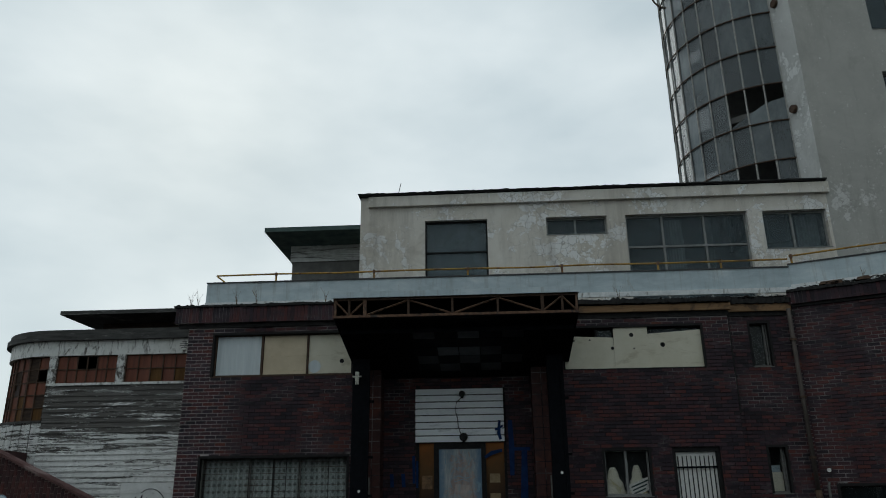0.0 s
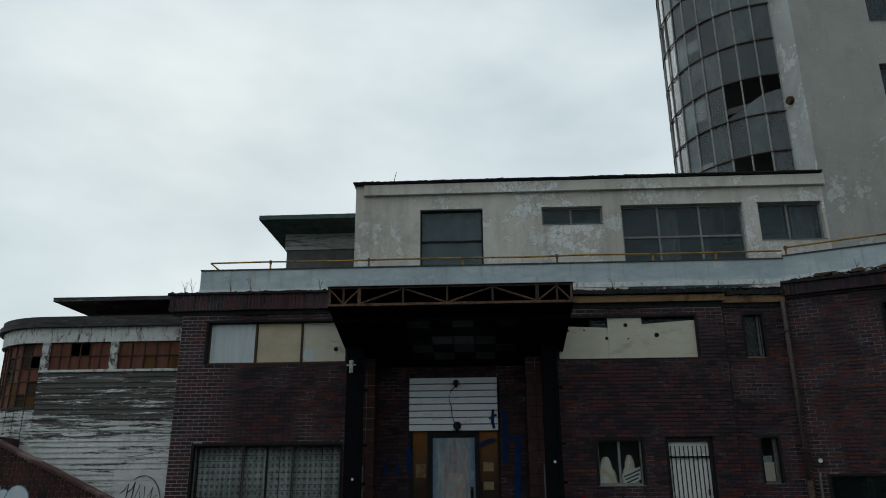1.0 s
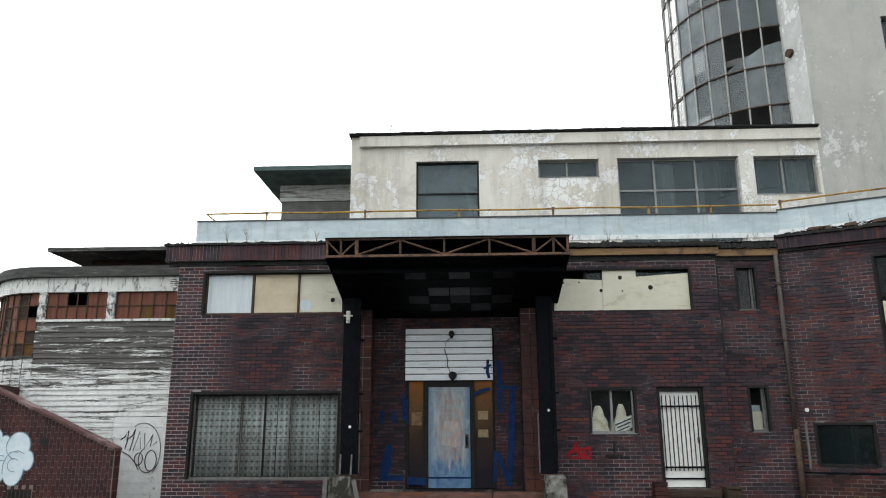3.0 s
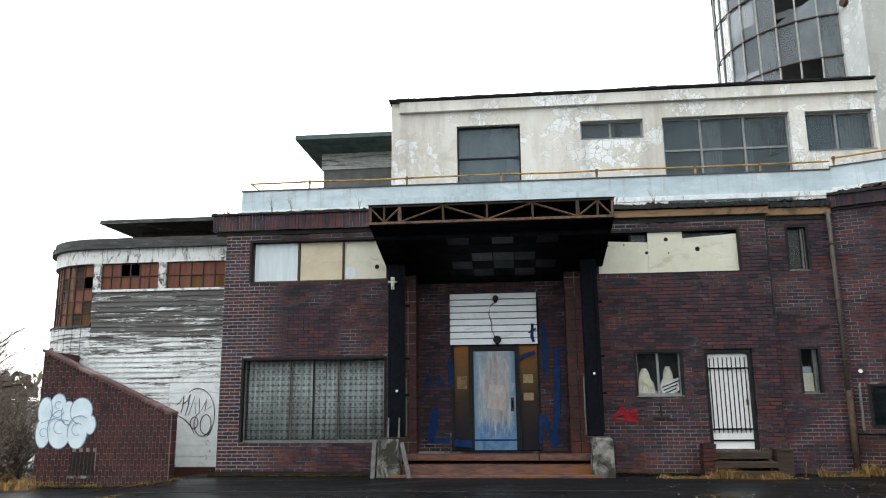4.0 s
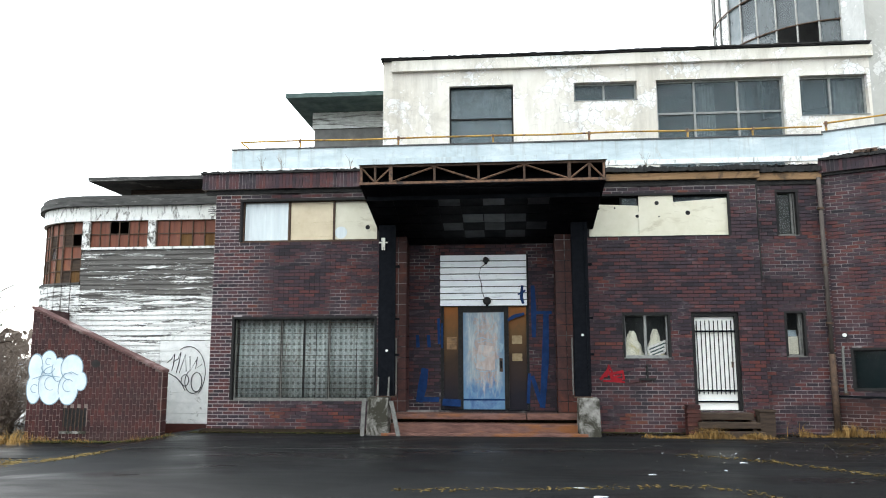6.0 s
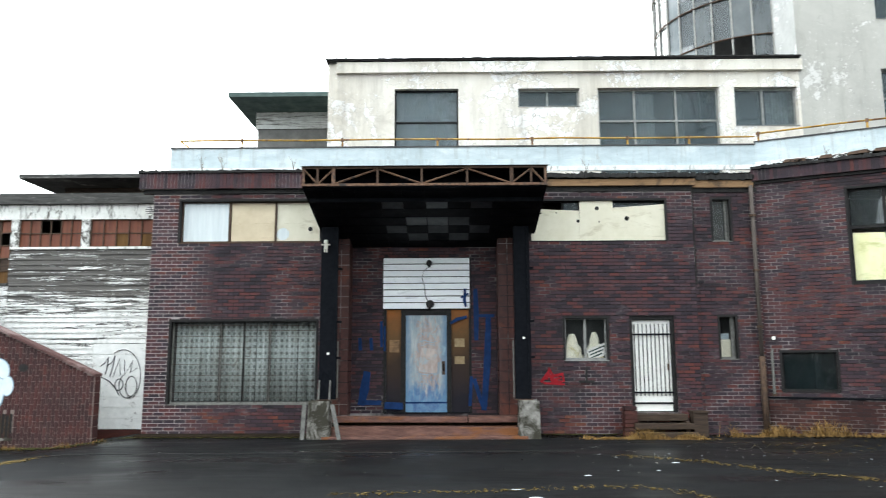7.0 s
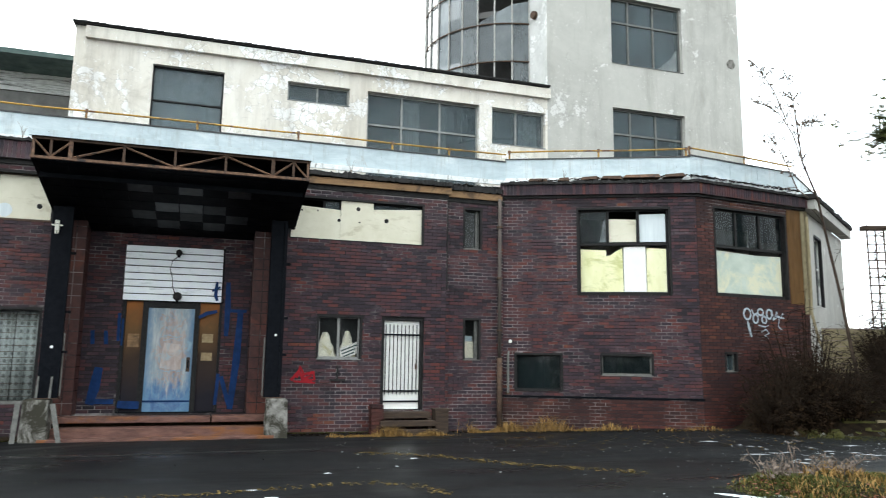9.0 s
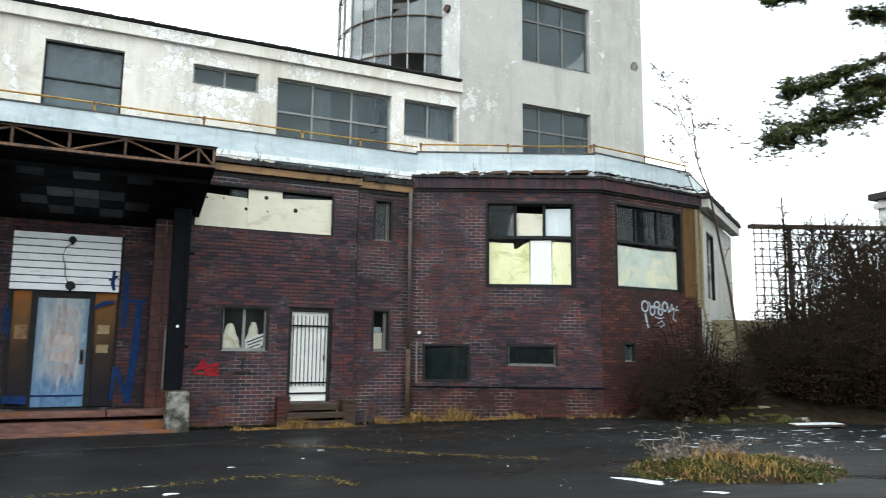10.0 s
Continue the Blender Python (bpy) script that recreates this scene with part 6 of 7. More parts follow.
# white lower boards of the wing beside the corner
low = tagged(part("lower_cladding", Mesh().box(-8.42, -7.06, 0.985, 1.0, 0.06, 2.10), M_CLAD_WHITE), "white painted lower wall panel, chipped", "wall", kind="structure")
for k in range(8):
    part("board", Mesh().box(-8.41, -7.07 + 0.02 * (k % 2), 0.968, 0.984, 0.07 + k * 0.255, 0.31 + k * 0.255), M_CLAD_WHITE, low)
tagged(part("wing_base", Mesh().box(-8.5, -6.73, 0.95, 1.02, -0.4, 0.055), M_BRICK_RED), "low red-brown brick base under the white boards", "wall", kind="structure")

# ---- spray paint ----
def stroke(mesh, pts, w, y):
    """A flat painted stroke along points (x, z) on a wall, as one ribbon."""
    n, k = len(pts), len(mesh.v)
    for i, (x, z) in enumerate(pts):
        (xa, za), (xb, zb) = pts[max(0, i - 1)], pts[min(n - 1, i + 1)]
        d = math.hypot(xb - xa, zb - za) or 1.0
        q = w / 2 * (0.75 if i in (0, n - 1) else 1.0)
        nx, nz = -(zb - za) / d * q, (xb - xa) / d * q
        mesh.v += [(x - nx, y, z - nz), (x + nx, y, z + nz), (x + nx, y + 0.003, z + nz), (x - nx, y + 0.003, z - nz)]
    for i in range(n - 1):
        a = k + 4 * i
        mesh.f += [(a, a + 4, a + 5, a + 1), (a + 1, a + 5, a + 6, a + 2), (a + 3, a + 7, a + 4, a)]
    mesh.f += [(k, k + 1, k + 2, k + 3), (k + 4 * n - 1, k + 4 * n - 2, k + 4 * n - 3, k + 4 * n - 4)]
    return mesh


def paint(owner, strokes, y, material):
    """One part for each sprayed stroke, each a hair before the last."""
    for i, (pts, w) in enumerate(strokes):
        part("stroke", stroke(Mesh(), pts, w, y - 0.0012 * i), material, owner)


def arc(cx, cz, rx, rz, a0, a1, n=14):
    return [(cx + rx * math.cos(radians(a0 + (a1 - a0) * i / n)), cz + rz * math.sin(radians(a0 + (a1 - a0) * i / n))) for i in range(n + 1)]


bubble = thing("graffiti", STAIR, "pale blue-white bubble graffiti with grey outlines", "graffiti")
X0, Z0, SX, SZ = -10.86, 0.62, 1.44, 1.20
lobes = ((0.13, 0.70, 0.12, 0.26), (0.34, 0.80, 0.13, 0.22), (0.52, 0.66, 0.11, 0.22), (0.74, 0.70, 0.18, 0.24), (0.12, 0.30, 0.12, 0.28), (0.40, 0.36, 0.20, 0.36), (0.70, 0.30, 0.16, 0.30), (0.91, 0.44, 0.09, 0.17))
for i, (u, v, a, b) in enumerate(lobes):
    cx, cz = X0 + u * SX, Z0 + v * SZ
    part("outline", Mesh().slab(arc(cx, cz, a * SX + 0.022, b * SZ + 0.022, 0, 345, 23), -0.0165 - 0.0005 * i, -0.0145), M_GRAF_BLUE, bubble)
    part("fill", Mesh().slab(arc(cx, cz, a * SX, b * SZ, 0, 345, 23), -0.0205 - 0.0006 * i, -0.0175), M_GRAF_WHITE, bubble)
inner = [(arc(X0 + u * SX, Z0 + v * SZ, r * SX, r * SZ * 1.3, 40, 300), 0.015) for u, v, r in ((0.13, 0.30, 0.06), (0.40, 0.40, 0.10), (0.70, 0.36, 0.09), (0.34, 0.82, 0.05))]
inner += [(arc(X0 + u * SX, Z0 + v * SZ, a * SX, b * SZ, a0, a1), 0.017) for u, v, a, b, a0, a1 in ((0.13, 0.70, 0.12, 0.26, -60, 100), (0.34, 0.80, 0.13, 0.22, 200, 330), (0.52, 0.66, 0.11, 0.22, 150, 290), (0.74, 0.70, 0.18, 0.24, 120, 260), (0.40, 0.36, 0.20, 0.36, 90, 210), (0.70, 0.30, 0.16, 0.30, 70, 200))]
inner += [([(X0 + 0.08 * SX, Z0 + 0.48 * SZ), (X0 + 0.3 * SX, Z0 + 0.56 * SZ), (X0 + 0.55 * SX, Z0 + 0.52 * SZ)], 0.02), ([(X0 + 0.62 * SX, Z0 + 0.58 * SZ), (X0 + 0.75 * SX, Z0 + 0.62 * SZ), (X0 + 0.86 * SX, Z0 + 0.56 * SZ)], 0.02)]
paint(bubble, inner, -0.029, M_GRAF_BLUE)

tag = thing("graffiti", plan(0, 0.962), "black looping graffiti scribble on white boards", "graffiti")
paint(tag, [([(-8.20, 1.56), (-8.10, 1.64), (-8.02, 1.78), (-8.04, 1.50), (-8.08, 1.36)], 0.026), ([(-8.06, 1.56), (-7.92, 1.66), (-7.86, 1.82), (-7.90, 1.54), (-7.96, 1.30)], 0.026),
            ([(-7.88, 1.30), (-7.74, 1.76), (-7.70, 1.34)], 0.024), ([(-7.62, 1.72), (-7.60, 1.34), (-7.44, 1.64)], 0.024), ([(-7.42, 1.70), (-7.46, 1.40), (-7.30, 1.52)], 0.022),
            ([(-8.16, 1.30), (-7.96, 1.20), (-7.80, 1.04), (-7.70, 0.86)], 0.026), (arc(-7.72, 1.12, 0.10, 0.14, 60, 420), 0.022), (arc(-7.42, 1.08, 0.14, 0.24, 90, 450), 0.022), (arc(-7.50, 1.10, 0.22, 0.30, 120, 330), 0.02),
            (arc(-7.66, 1.30, 0.46, 0.66, -50, 120), 0.018)], 0.0, M_GRAF_BLACK)

blue = thing("graffiti", PORCH_BACK, "deep blue sprayed letters on the porch bricks", "graffiti")
paint(blue, [([(-1.85, 2.22), (-1.83, 1.92)], 0.11), ([(-1.58, 2.22), (-1.56, 1.92)], 0.11), ([(-1.66, 1.42), (-1.72, 1.0), (-1.80, 0.62)], 0.22), ([(-1.72, 0.69), (-1.32, 0.68)], 0.15),
             ([(0.95, 3.40), (0.97, 2.8), (0.96, 2.15)], 0.13), ([(0.90, 2.74), (1.40, 2.74)], 0.10), ([(1.26, 2.70), (1.22, 1.6), (1.13, 0.50)], 0.17), ([(0.90, 1.24), (1.10, 0.60)], 0.13), ([(-1.33, 2.62), (-1.32, 2.0)], 0.09)], -0.021, M_GRAF_DEEP)
blue2 = thing("graffiti", PORCH_BACK, "deep blue sprayed marks on door frame and slats", "graffiti")
paint(blue2, [([(0.70, 3.40), (0.68, 3.10), (0.72, 2.96)], 0.08), ([(0.60, 3.18), (0.78, 3.28)], 0.06)], -0.066, M_GRAF_DEEP)
paint(blue2, [([(0.34, 2.56), (0.50, 2.66), (0.74, 2.72)], 0.09), ([(-1.24, 0.62), (-0.80, 0.60)], 0.22), ([(-1.25, 2.5), (-1.25, 1.9)], 0.06), ([(0.84, 1.3), (0.80, 0.6)], 0.10)], -0.008, M_GRAF_DEEP)

smear = thing("graffiti", PORCH_BACK, "pink and blue paint smears on the entrance door", "graffiti")
part("pink_patch", Mesh().slab([(-0.43, 1.42), (-0.10, 1.37), (0.02, 1.40), (0.03, 1.78), (-0.02, 1.95), (-0.36, 1.98), (-0.41, 1.70)], 0.047, 0.0485), M_SMEAR_PINK, smear, "pale pink rubbed patch")
paint(smear, [([(-0.45, 2.10), (-0.30, 2.16), (-0.12, 2.10), (0.02, 2.14)], 0.018), ([(-0.40, 2.02), (-0.20, 2.08), (-0.05, 2.03)], 0.015), ([(-0.5, 1.40), (-0.3, 1.34), (-0.1, 1.36), (0.02, 1.33)], 0.016), ([(0.12, 2.02), (0.20, 1.98), (0.16, 1.80)], 0.07), ([(-0.30, 1.22), (-0.24, 1.08), (-0.28, 0.92)], 0.016), ([(-0.60, 2.56), (-0.58, 2.40)], 0.025)], 0.0455, M_GRAF_BLUE)

red = thing("graffiti", FRONT, "red sprayed scrawl on clinker bricks", "graffiti")
paint(red, (([(2.40, 1.18), (2.58, 1.40), (2.66, 1.20), (2.88, 1.18)], 0.09), ([(2.52, 1.24), (2.60, 1.48), (2.70, 1.28)], 0.09), ([(2.58, 1.30), (2.90, 1.36), (2.92, 1.18)], 0.08), ([(2.46, 1.16), (2.94, 1.13)], 0.06), ([(2.62, 1.22), (2.86, 1.28)], 0.07)), -0.019, M_GRAF_RED)

white = thing("graffiti", BAY_B, "pale sprayed tag on red-brown bricks", "graffiti")
marks = [(arc(cx, cz, rx, rz, 20, 375, 12), 0.05) for cx, cz, rx, rz in ((1.56, 2.93, 0.12, 0.14), (1.84, 2.82, 0.09, 0.11), (2.02, 2.99, 0.10, 0.08), (2.14, 2.80, 0.08, 0.09), (2.32, 2.95, 0.09, 0.12))]
marks += [([(1.70, 3.05), (1.78, 2.92), (1.92, 2.97)], 0.05), ([(2.40, 3.06), (2.48, 2.82), (2.60, 3.02), (2.66, 2.82), (2.82, 2.98)], 0.055), ([(2.44, 2.80), (2.62, 2.90), (2.86, 2.86)], 0.05),
          ([(1.55, 2.74), (1.60, 2.56), (1.66, 2.36)], 0.075), ([(1.92, 2.66), (2.14, 2.62), (2.26, 2.66)], 0.035), ([(2.00, 2.48), (2.18, 2.56), (2.28, 2.46), (2.12, 2.40), (2.26, 2.32)], 0.035), ([(2.66, 2.80), (2.62, 2.64), (2.74, 2.56)], 0.03)]
paint(white, marks, -0.018, M_GRAF_GREY)

chalk = thing("graffiti", FRONT, "faint pale letters smeared on window glass", "graffiti")
paint(chalk, [([(-4.88, 2.06), (-4.94, 1.60), (-4.66, 1.58), (-4.60, 1.72)], 0.025), ([(-4.40, 1.98), (-4.30, 1.92), (-4.32, 1.78), (-4.42, 1.80)], 0.03)], 0.115, M_FRAME)

# ---- ground details ----
joint = thing("tar_joint", pose(0, 0, 0), "thin black tar joint across the asphalt", "joint", kind="structure")
mesh = Mesh()
rng = random.Random(31)
last = None
for i in range(60):
    x = -11.5 + i * 0.24
    y = -3.30 + 0.045 * (x + 9.2) + 0.03 * math.sin(2.1 * x) + rng.uniform(-0.01, 0.01)
    z = ground_height(x, y)
    if last:
        mesh.hexa([(last[0], last[1] - 0.02, last[2] - 0.01), (x, y - 0.02, z - 0.01), (x, y + 0.02, z - 0.01), (last[0], last[1] + 0.02, last[2] - 0.01),
                   (last[0], last[1] - 0.02, last[2] + 0.012), (x, y - 0.02, z + 0.012), (x, y + 0.02, z + 0.012), (last[0], last[1] + 0.02, last[2] + 0.012)])
    last = (x, y, z)
part("tar_line", mesh, M_TAR, joint)


def scatter(name, line, spread, n, size, material, label, category, seed, lift=0.0):
    """Small flat scraps strewn along a line on the ground, as one mesh."""
    rng = random.Random(seed)
    mesh = Mesh()
    seg = [math.dist(a, b) for a, b in zip(line, line[1:])]
    for _ in range(n):
        r = rng.uniform(0, sum(seg))
        for (a, b), s in zip(zip(line, line[1:]), seg):
            if r <= s:
                break
            r -= s
        k = r / s
        x, y = a[0] + (b[0] - a[0]) * k + rng.gauss(0, spread), a[1] + (b[1] - a[1]) * k + rng.gauss(0, spread)
        z = ground_height(x, y) + lift + rng.uniform(0.002, 0.012)
        t, q = rng.uniform(0, 6.28), size * rng.uniform(0.4, 1.3)
        p = [(x + q * math.cos(t + d) * f, y + q * math.sin(t + d) * f, z + rng.uniform(0, 0.3) * q) for d, f in ((0, 1), (1.5, 0.5), (3.1, 1), (4.6, 0.5))]
        c = len(mesh.v)
        mesh.v += p + [(x, y, z - 0.01)]
        mesh.f += [(c, c + 1, c + 2, c + 3), (c + 1, c, c + 4), (c + 2, c + 1, c + 4), (c + 3, c + 2, c + 4), (c, c + 3, c + 4)]
    return tagged(part(name, mesh, material), label, category, kind="stuff")


scatter("leaf_litter", [(-1.2, -7.1), (0.6, -6.9), (2.8, -6.5), (3.4, -6.9), (3.6, -7.6)], 0.07, 300, 0.03, M_LITTER, "yellow litter caught in a crack", "litter", 1)
scatter("leaf_litter", [(3.4, -3.4), (4.6, -4.2), (5.6, -5.4), (7.2, -6.6)], 0.09, 300, 0.035, M_LITTER, "yellow litter caught in a crack", "litter", 2)
scatter("leaf_litter", [(-11.0, -3.9), (-9.0, -4.0), (-7.2, -3.4)], 0.22, 900, 0.05, M_LITTER, "dead grass and litter on the asphalt", "litter", 3)
scatter("leaf_litter", [(5.8, -1.3), (9.0, -2.6), (13.0, -4.2)], 0.7, 260, 0.03, M_LITTER, "scattered leaf litter", "litter", 4)
scatter("gravel_litter", [(-6.0, -2.0), (6.0, -2.4), (12.0, -5.0)], 1.6, 420, 0.022, M_CONCRETE, "small stones and scraps on the yard", "gravel", 5)
scatter("snow_scraps", [(6.5, -9.0), (9.5, -5.6), (13.5, -5.2), (17.0, -6.2)], 1.1, 110, 0.018, M_SNOW, "scraps of melting snow", "snow", 6)
scatter("snow_scraps", [(3.0, -4.0), (6.0, -3.6), (8.5, -3.2)], 0.9, 34, 0.03, M_SNOW, "scraps of melting snow", "snow", 7)
scatter("snow_dusting", [(11.6, -3.3), (13.2, -4.2), (13.6, -6.0), (13.2, -8.0)], 0.75, 230, 0.017, M_SLUSH, "thin dusting of snow scraps on the asphalt", "snow", 16)
scatter("moss_litter", [(2.3, -0.12), (6.0, -0.12)], 0.04, 420, 0.05, M_MOSS, "dark moss along the wall foot", "moss", 17, 0.02)


def snow_patch(x, y, rx, ry, angle, h, seed):
    rx, ry, h = rx * 0.65, ry * 0.8, h * 0.6
    rng = random.Random(seed)
    top = thing("snow_patch", pose(x, y, ground_height(x, y) - 0.005, 0, 0, angle), "small patch of old snow on the asphalt", "snow", "snow patches")
    mesh, n = Mesh(), 28
    for f, z in ((1.0, 0.0), (0.8, h * 0.7), (0.35, h)):
        for i in range(n):
            t = 2 * math.pi * i / n
            k = f * (1 + 0.28 * math.sin(3 * t + seed) + 0.16 * math.sin(7 * t + 2 * seed) + rng.uniform(-0.16, 0.16))
            mesh.v.append((rx * k * math.cos(t), ry * k * math.sin(t), z))
    for r in (0, n):
        mesh.f += [(r + i, r + (i + 1) % n, r + n + (i + 1) % n, r + n + i) for i in range(n)]
    mesh.f.append(tuple(range(2 * n, 3 * n)))
    part("snow", mesh, M_SNOW, top, "", None, 0, True)


for args in ((1.25, -6.75, 0.14, 0.035, -5, 0.02, 1), (1.42, -7.35, 0.13, 0.06, 10, 0.03, 2), (2.4, -5.6, 0.09, 0.03, 0, 0.02, 3), (7.35, -8.75, 0.55, 0.13, -64, 0.04, 4), (7.7, -9.75, 0.22, 0.06, -40, 0.03, 5),
             (11.0, -5.1, 0.30, 0.03, -20, 0.012, 6), (13.8, -5.6, 0.35, 0.03, -22, 0.012, 7), (12.6, -6.8, 0.22, 0.03, -25, 0.012, 8), (11.9, -5.3, 0.2, 0.02, -15, 0.012, 11), (4.1, -4.3, 0.10, 0.05, 0, 0.02, 9), (10.9, -8.9, 0.22, 0.05, -30, 0.03, 10)):
    snow_patch(*args)
def snow_streaks():
    """Thin broken bands of melting snow across the far side of the yard."""
    rng = random.Random(44)
    mesh = Mesh()
    for _ in range(80):
        x = rng.uniform(10.5, 17.5)
        y = -4.4 - 0.30 * (x - 12.0) - rng.choice((0.0, 0.7, 1.6, 2.4)) + rng.gauss(0, 0.34)
        length, w, z = rng.uniform(0.03, 0.15) * (1 if rng.random() < 0.85 else 2), rng.uniform(0.010, 0.03), ground_height(x, y)
        k, n = len(mesh.v), 9
        for t in [2 * math.pi * i / n for i in range(n)]:
            q = rng.uniform(0.55, 1.2)
            mesh.v.append((x + length * q * math.cos(t), y - 0.25 * length * q * math.cos(t) + w * q * math.sin(t), z + 0.006))
        mesh.v.append((x, y, z + 0.02))
        mesh.f += [(k + i, k + (i + 1) % n, k + n) for i in range(n)]
    tagged(part("snow_streaks", mesh, M_SLUSH), "broken bands of melting snow on wet asphalt", "snow", kind="stuff")


snow_streaks()
board_snow = thing("snowy_board", pose(15.9, -4.75, 0.05, 0, -1, -20), "board lying on the ground under melting snow", "board")
part("board_body", Mesh().box(-0.6, 0.62, -0.2, 0.2, 0, 0.04), M_WOOD_DARK, board_snow)
part("snow_cover", Mesh().box(-0.58, 0.56, -0.19, 0.17, 0.041, 0.065), M_SNOW, board_snow, "white snow cover", None, 0.02)

kerb = tagged(part("base_kerb", Mesh().box(-6.71, -2.85, -0.46, -0.02, -0.1, 0.06), M_EARTH, None, "", pose(0, 0, 0), 0.02), "mossy concrete strip at the foot of the wall", "kerb", kind="structure")
scatter("moss_litter", [(-6.9, -0.45), (-2.9, -0.5)], 0.07, 500, 0.04, M_MOSS, "moss and wet leaves along the wall foot", "moss", 8, 0.01)
scatter("moss_litter", [(-11.2, -0.85), (-7.2, -0.75)], 0.10, 600, 0.05, M_MOSS, "moss and wet leaves along the wall foot", "moss", 9, 0.01)
scatter("moss_litter", [(2.4, -0.3), (7.2, -0.3), (12.0, -2.4)], 0.12, 500, 0.04, M_EARTH, "wet earth along the wall foot", "litter", 10, 0.0)


def grass(name, line, spread, n, h, material, label, seed, base=None):
    """Thin bent blades in one mesh along a line."""
    rng = random.Random(seed)
    mesh = Mesh()
    for _ in range(n):
        i = rng.randrange(len(line) - 1)
        k = rng.random()
        x = line[i][0] + (line[i + 1][0] - line[i][0]) * k + rng.gauss(0, spread)
        y = line[i][1] + (line[i + 1][1] - line[i][1]) * k + rng.gauss(0, spread * 0.6)
        z = (base(x, y) if base else ground_height(x, y)) - 0.01
        hh, t = h * rng.uniform(0.3, 1.1) * (0.15 + abs(math.sin(2.9 * x + seed) * math.sin(1.3 * x + 1.7 * seed)) * 1.3), rng.uniform(0, 6.28)
        lean, w = hh * rng.uniform(0.3, 1.4), rng.uniform(0.004, 0.009)
        dx, dy = math.cos(t), math.sin(t)
        c = len(mesh.v)
        mesh.v += [(x - dy * w, y + dx * w, z), (x + dy * w, y - dx * w, z), (x + dx * lean * 0.35 + dy * w * 0.7, y + dy * lean * 0.35 - dx * w * 0.7, z + hh * 0.6), (x + dx * lean * 0.35 - dy * w * 0.7, y + dy * lean * 0.35 + dx * w * 0.7, z + hh * 0.6), (x + dx * lean, y + dy * lean, z + hh * 0.95)]
        mesh.f += [(c, c + 1, c + 2, c + 3), (c + 3, c + 2, c + 4)]
    return tagged(part(name, mesh, material), label, "grass", kind="stuff")


grass("dry_grass", [(3.3, -0.75), (5.9, -0.85)], 0.16, 1500, 0.20, M_DRIED, "tufts of yellow dead grass at the steps", 1)
grass("dry_grass", [(6.6, -0.45), (7.7, -0.35), (10.2, -1.35)], 0.14, 1500, 0.34, M_DRIED, "yellow dead grass along the bay wall", 2)
grass("dry_grass", [(-10.9, -0.8), (-7.3, -0.8)], 0.12, 500, 0.13, M_DRIED, "thin dead grass along the stair wall", 3)
grass("dry_grass", [(-12.5, -1.2), (-11.0, -1.1)], 0.5, 1600, 0.32, M_DRIED, "dead grass at the edge of the yard", 4)
grass("dry_grass", [(10.8, -1.9), (12.6, -2.2)], 0.10, 200, 0.16, M_DRIED, "thin dead grass along the bay wall", 5)


# ---- mound of turf in the yard ----
def mound_height(x, y):
    u, v = (x - 9.1) * 0.93 - (y + 8.65) * 0.36, (x - 9.1) * 0.36 + (y + 8.65) * 0.93
    r = (u / 1.65) ** 2 + (v / 0.95) ** 2
    return max(-0.08, 0.22 * (1 - r)) + 0.03 * math.sin(5 * x) * math.cos(6 * y)


mesh, n = Mesh(), 36
for j in range(n + 1):
    for i in range(n + 1):
        x, y = 9.1 - 2.3 + 4.6 * i / n, -8.65 - 1.6 + 3.2 * j / n
        mesh.v.append((x, y, mound_height(x, y) - 0.015))
mesh.f = [(j * (n + 1) + i, j * (n + 1) + i + 1, (j + 1) * (n + 1) + i + 1, (j + 1) * (n + 1) + i) for j in range(n) for i in range(n)]
tagged(part("turf_mound", mesh, M_EARTH, smooth=True), "low mound of moss, earth and dead grass", "mound", kind="structure")
grass("mound_grass", [(7.9, -8.2), (9.1, -8.65), (10.2, -9.1)], 0.46, 7000, 0.085, M_TURF, "moss green and dead grass on the mound", 6, mound_height)
grass("mound_grass", [(7.55, -8.65), (8.6, -9.15), (9.8, -9.6)], 0.26, 5000, 0.085, M_TURF, "moss green and dead grass on the mound", 21, mound_height)
grass("mound_grass", [(7.55, -8.65), (8.6, -9.15), (9.8, -9.6)], 0.28, 500, 0.13, M_DRIED, "pale dead grass on the mound", 22, mound_height)
grass("mound_grass", [(7.9, -8.2), (9.1, -8.65), (10.3, -9.1)], 0.45, 900, 0.15, M_DRIED, "pale dead grass on the mound", 7, mound_height)
scatter("snow_scraps", [(7.4, -8.6), (8.6, -9.1), (10.2, -9.4)], 0.18, 60, 0.035, M_SNOW, "scraps of melting snow beside the mound", "snow", 12)


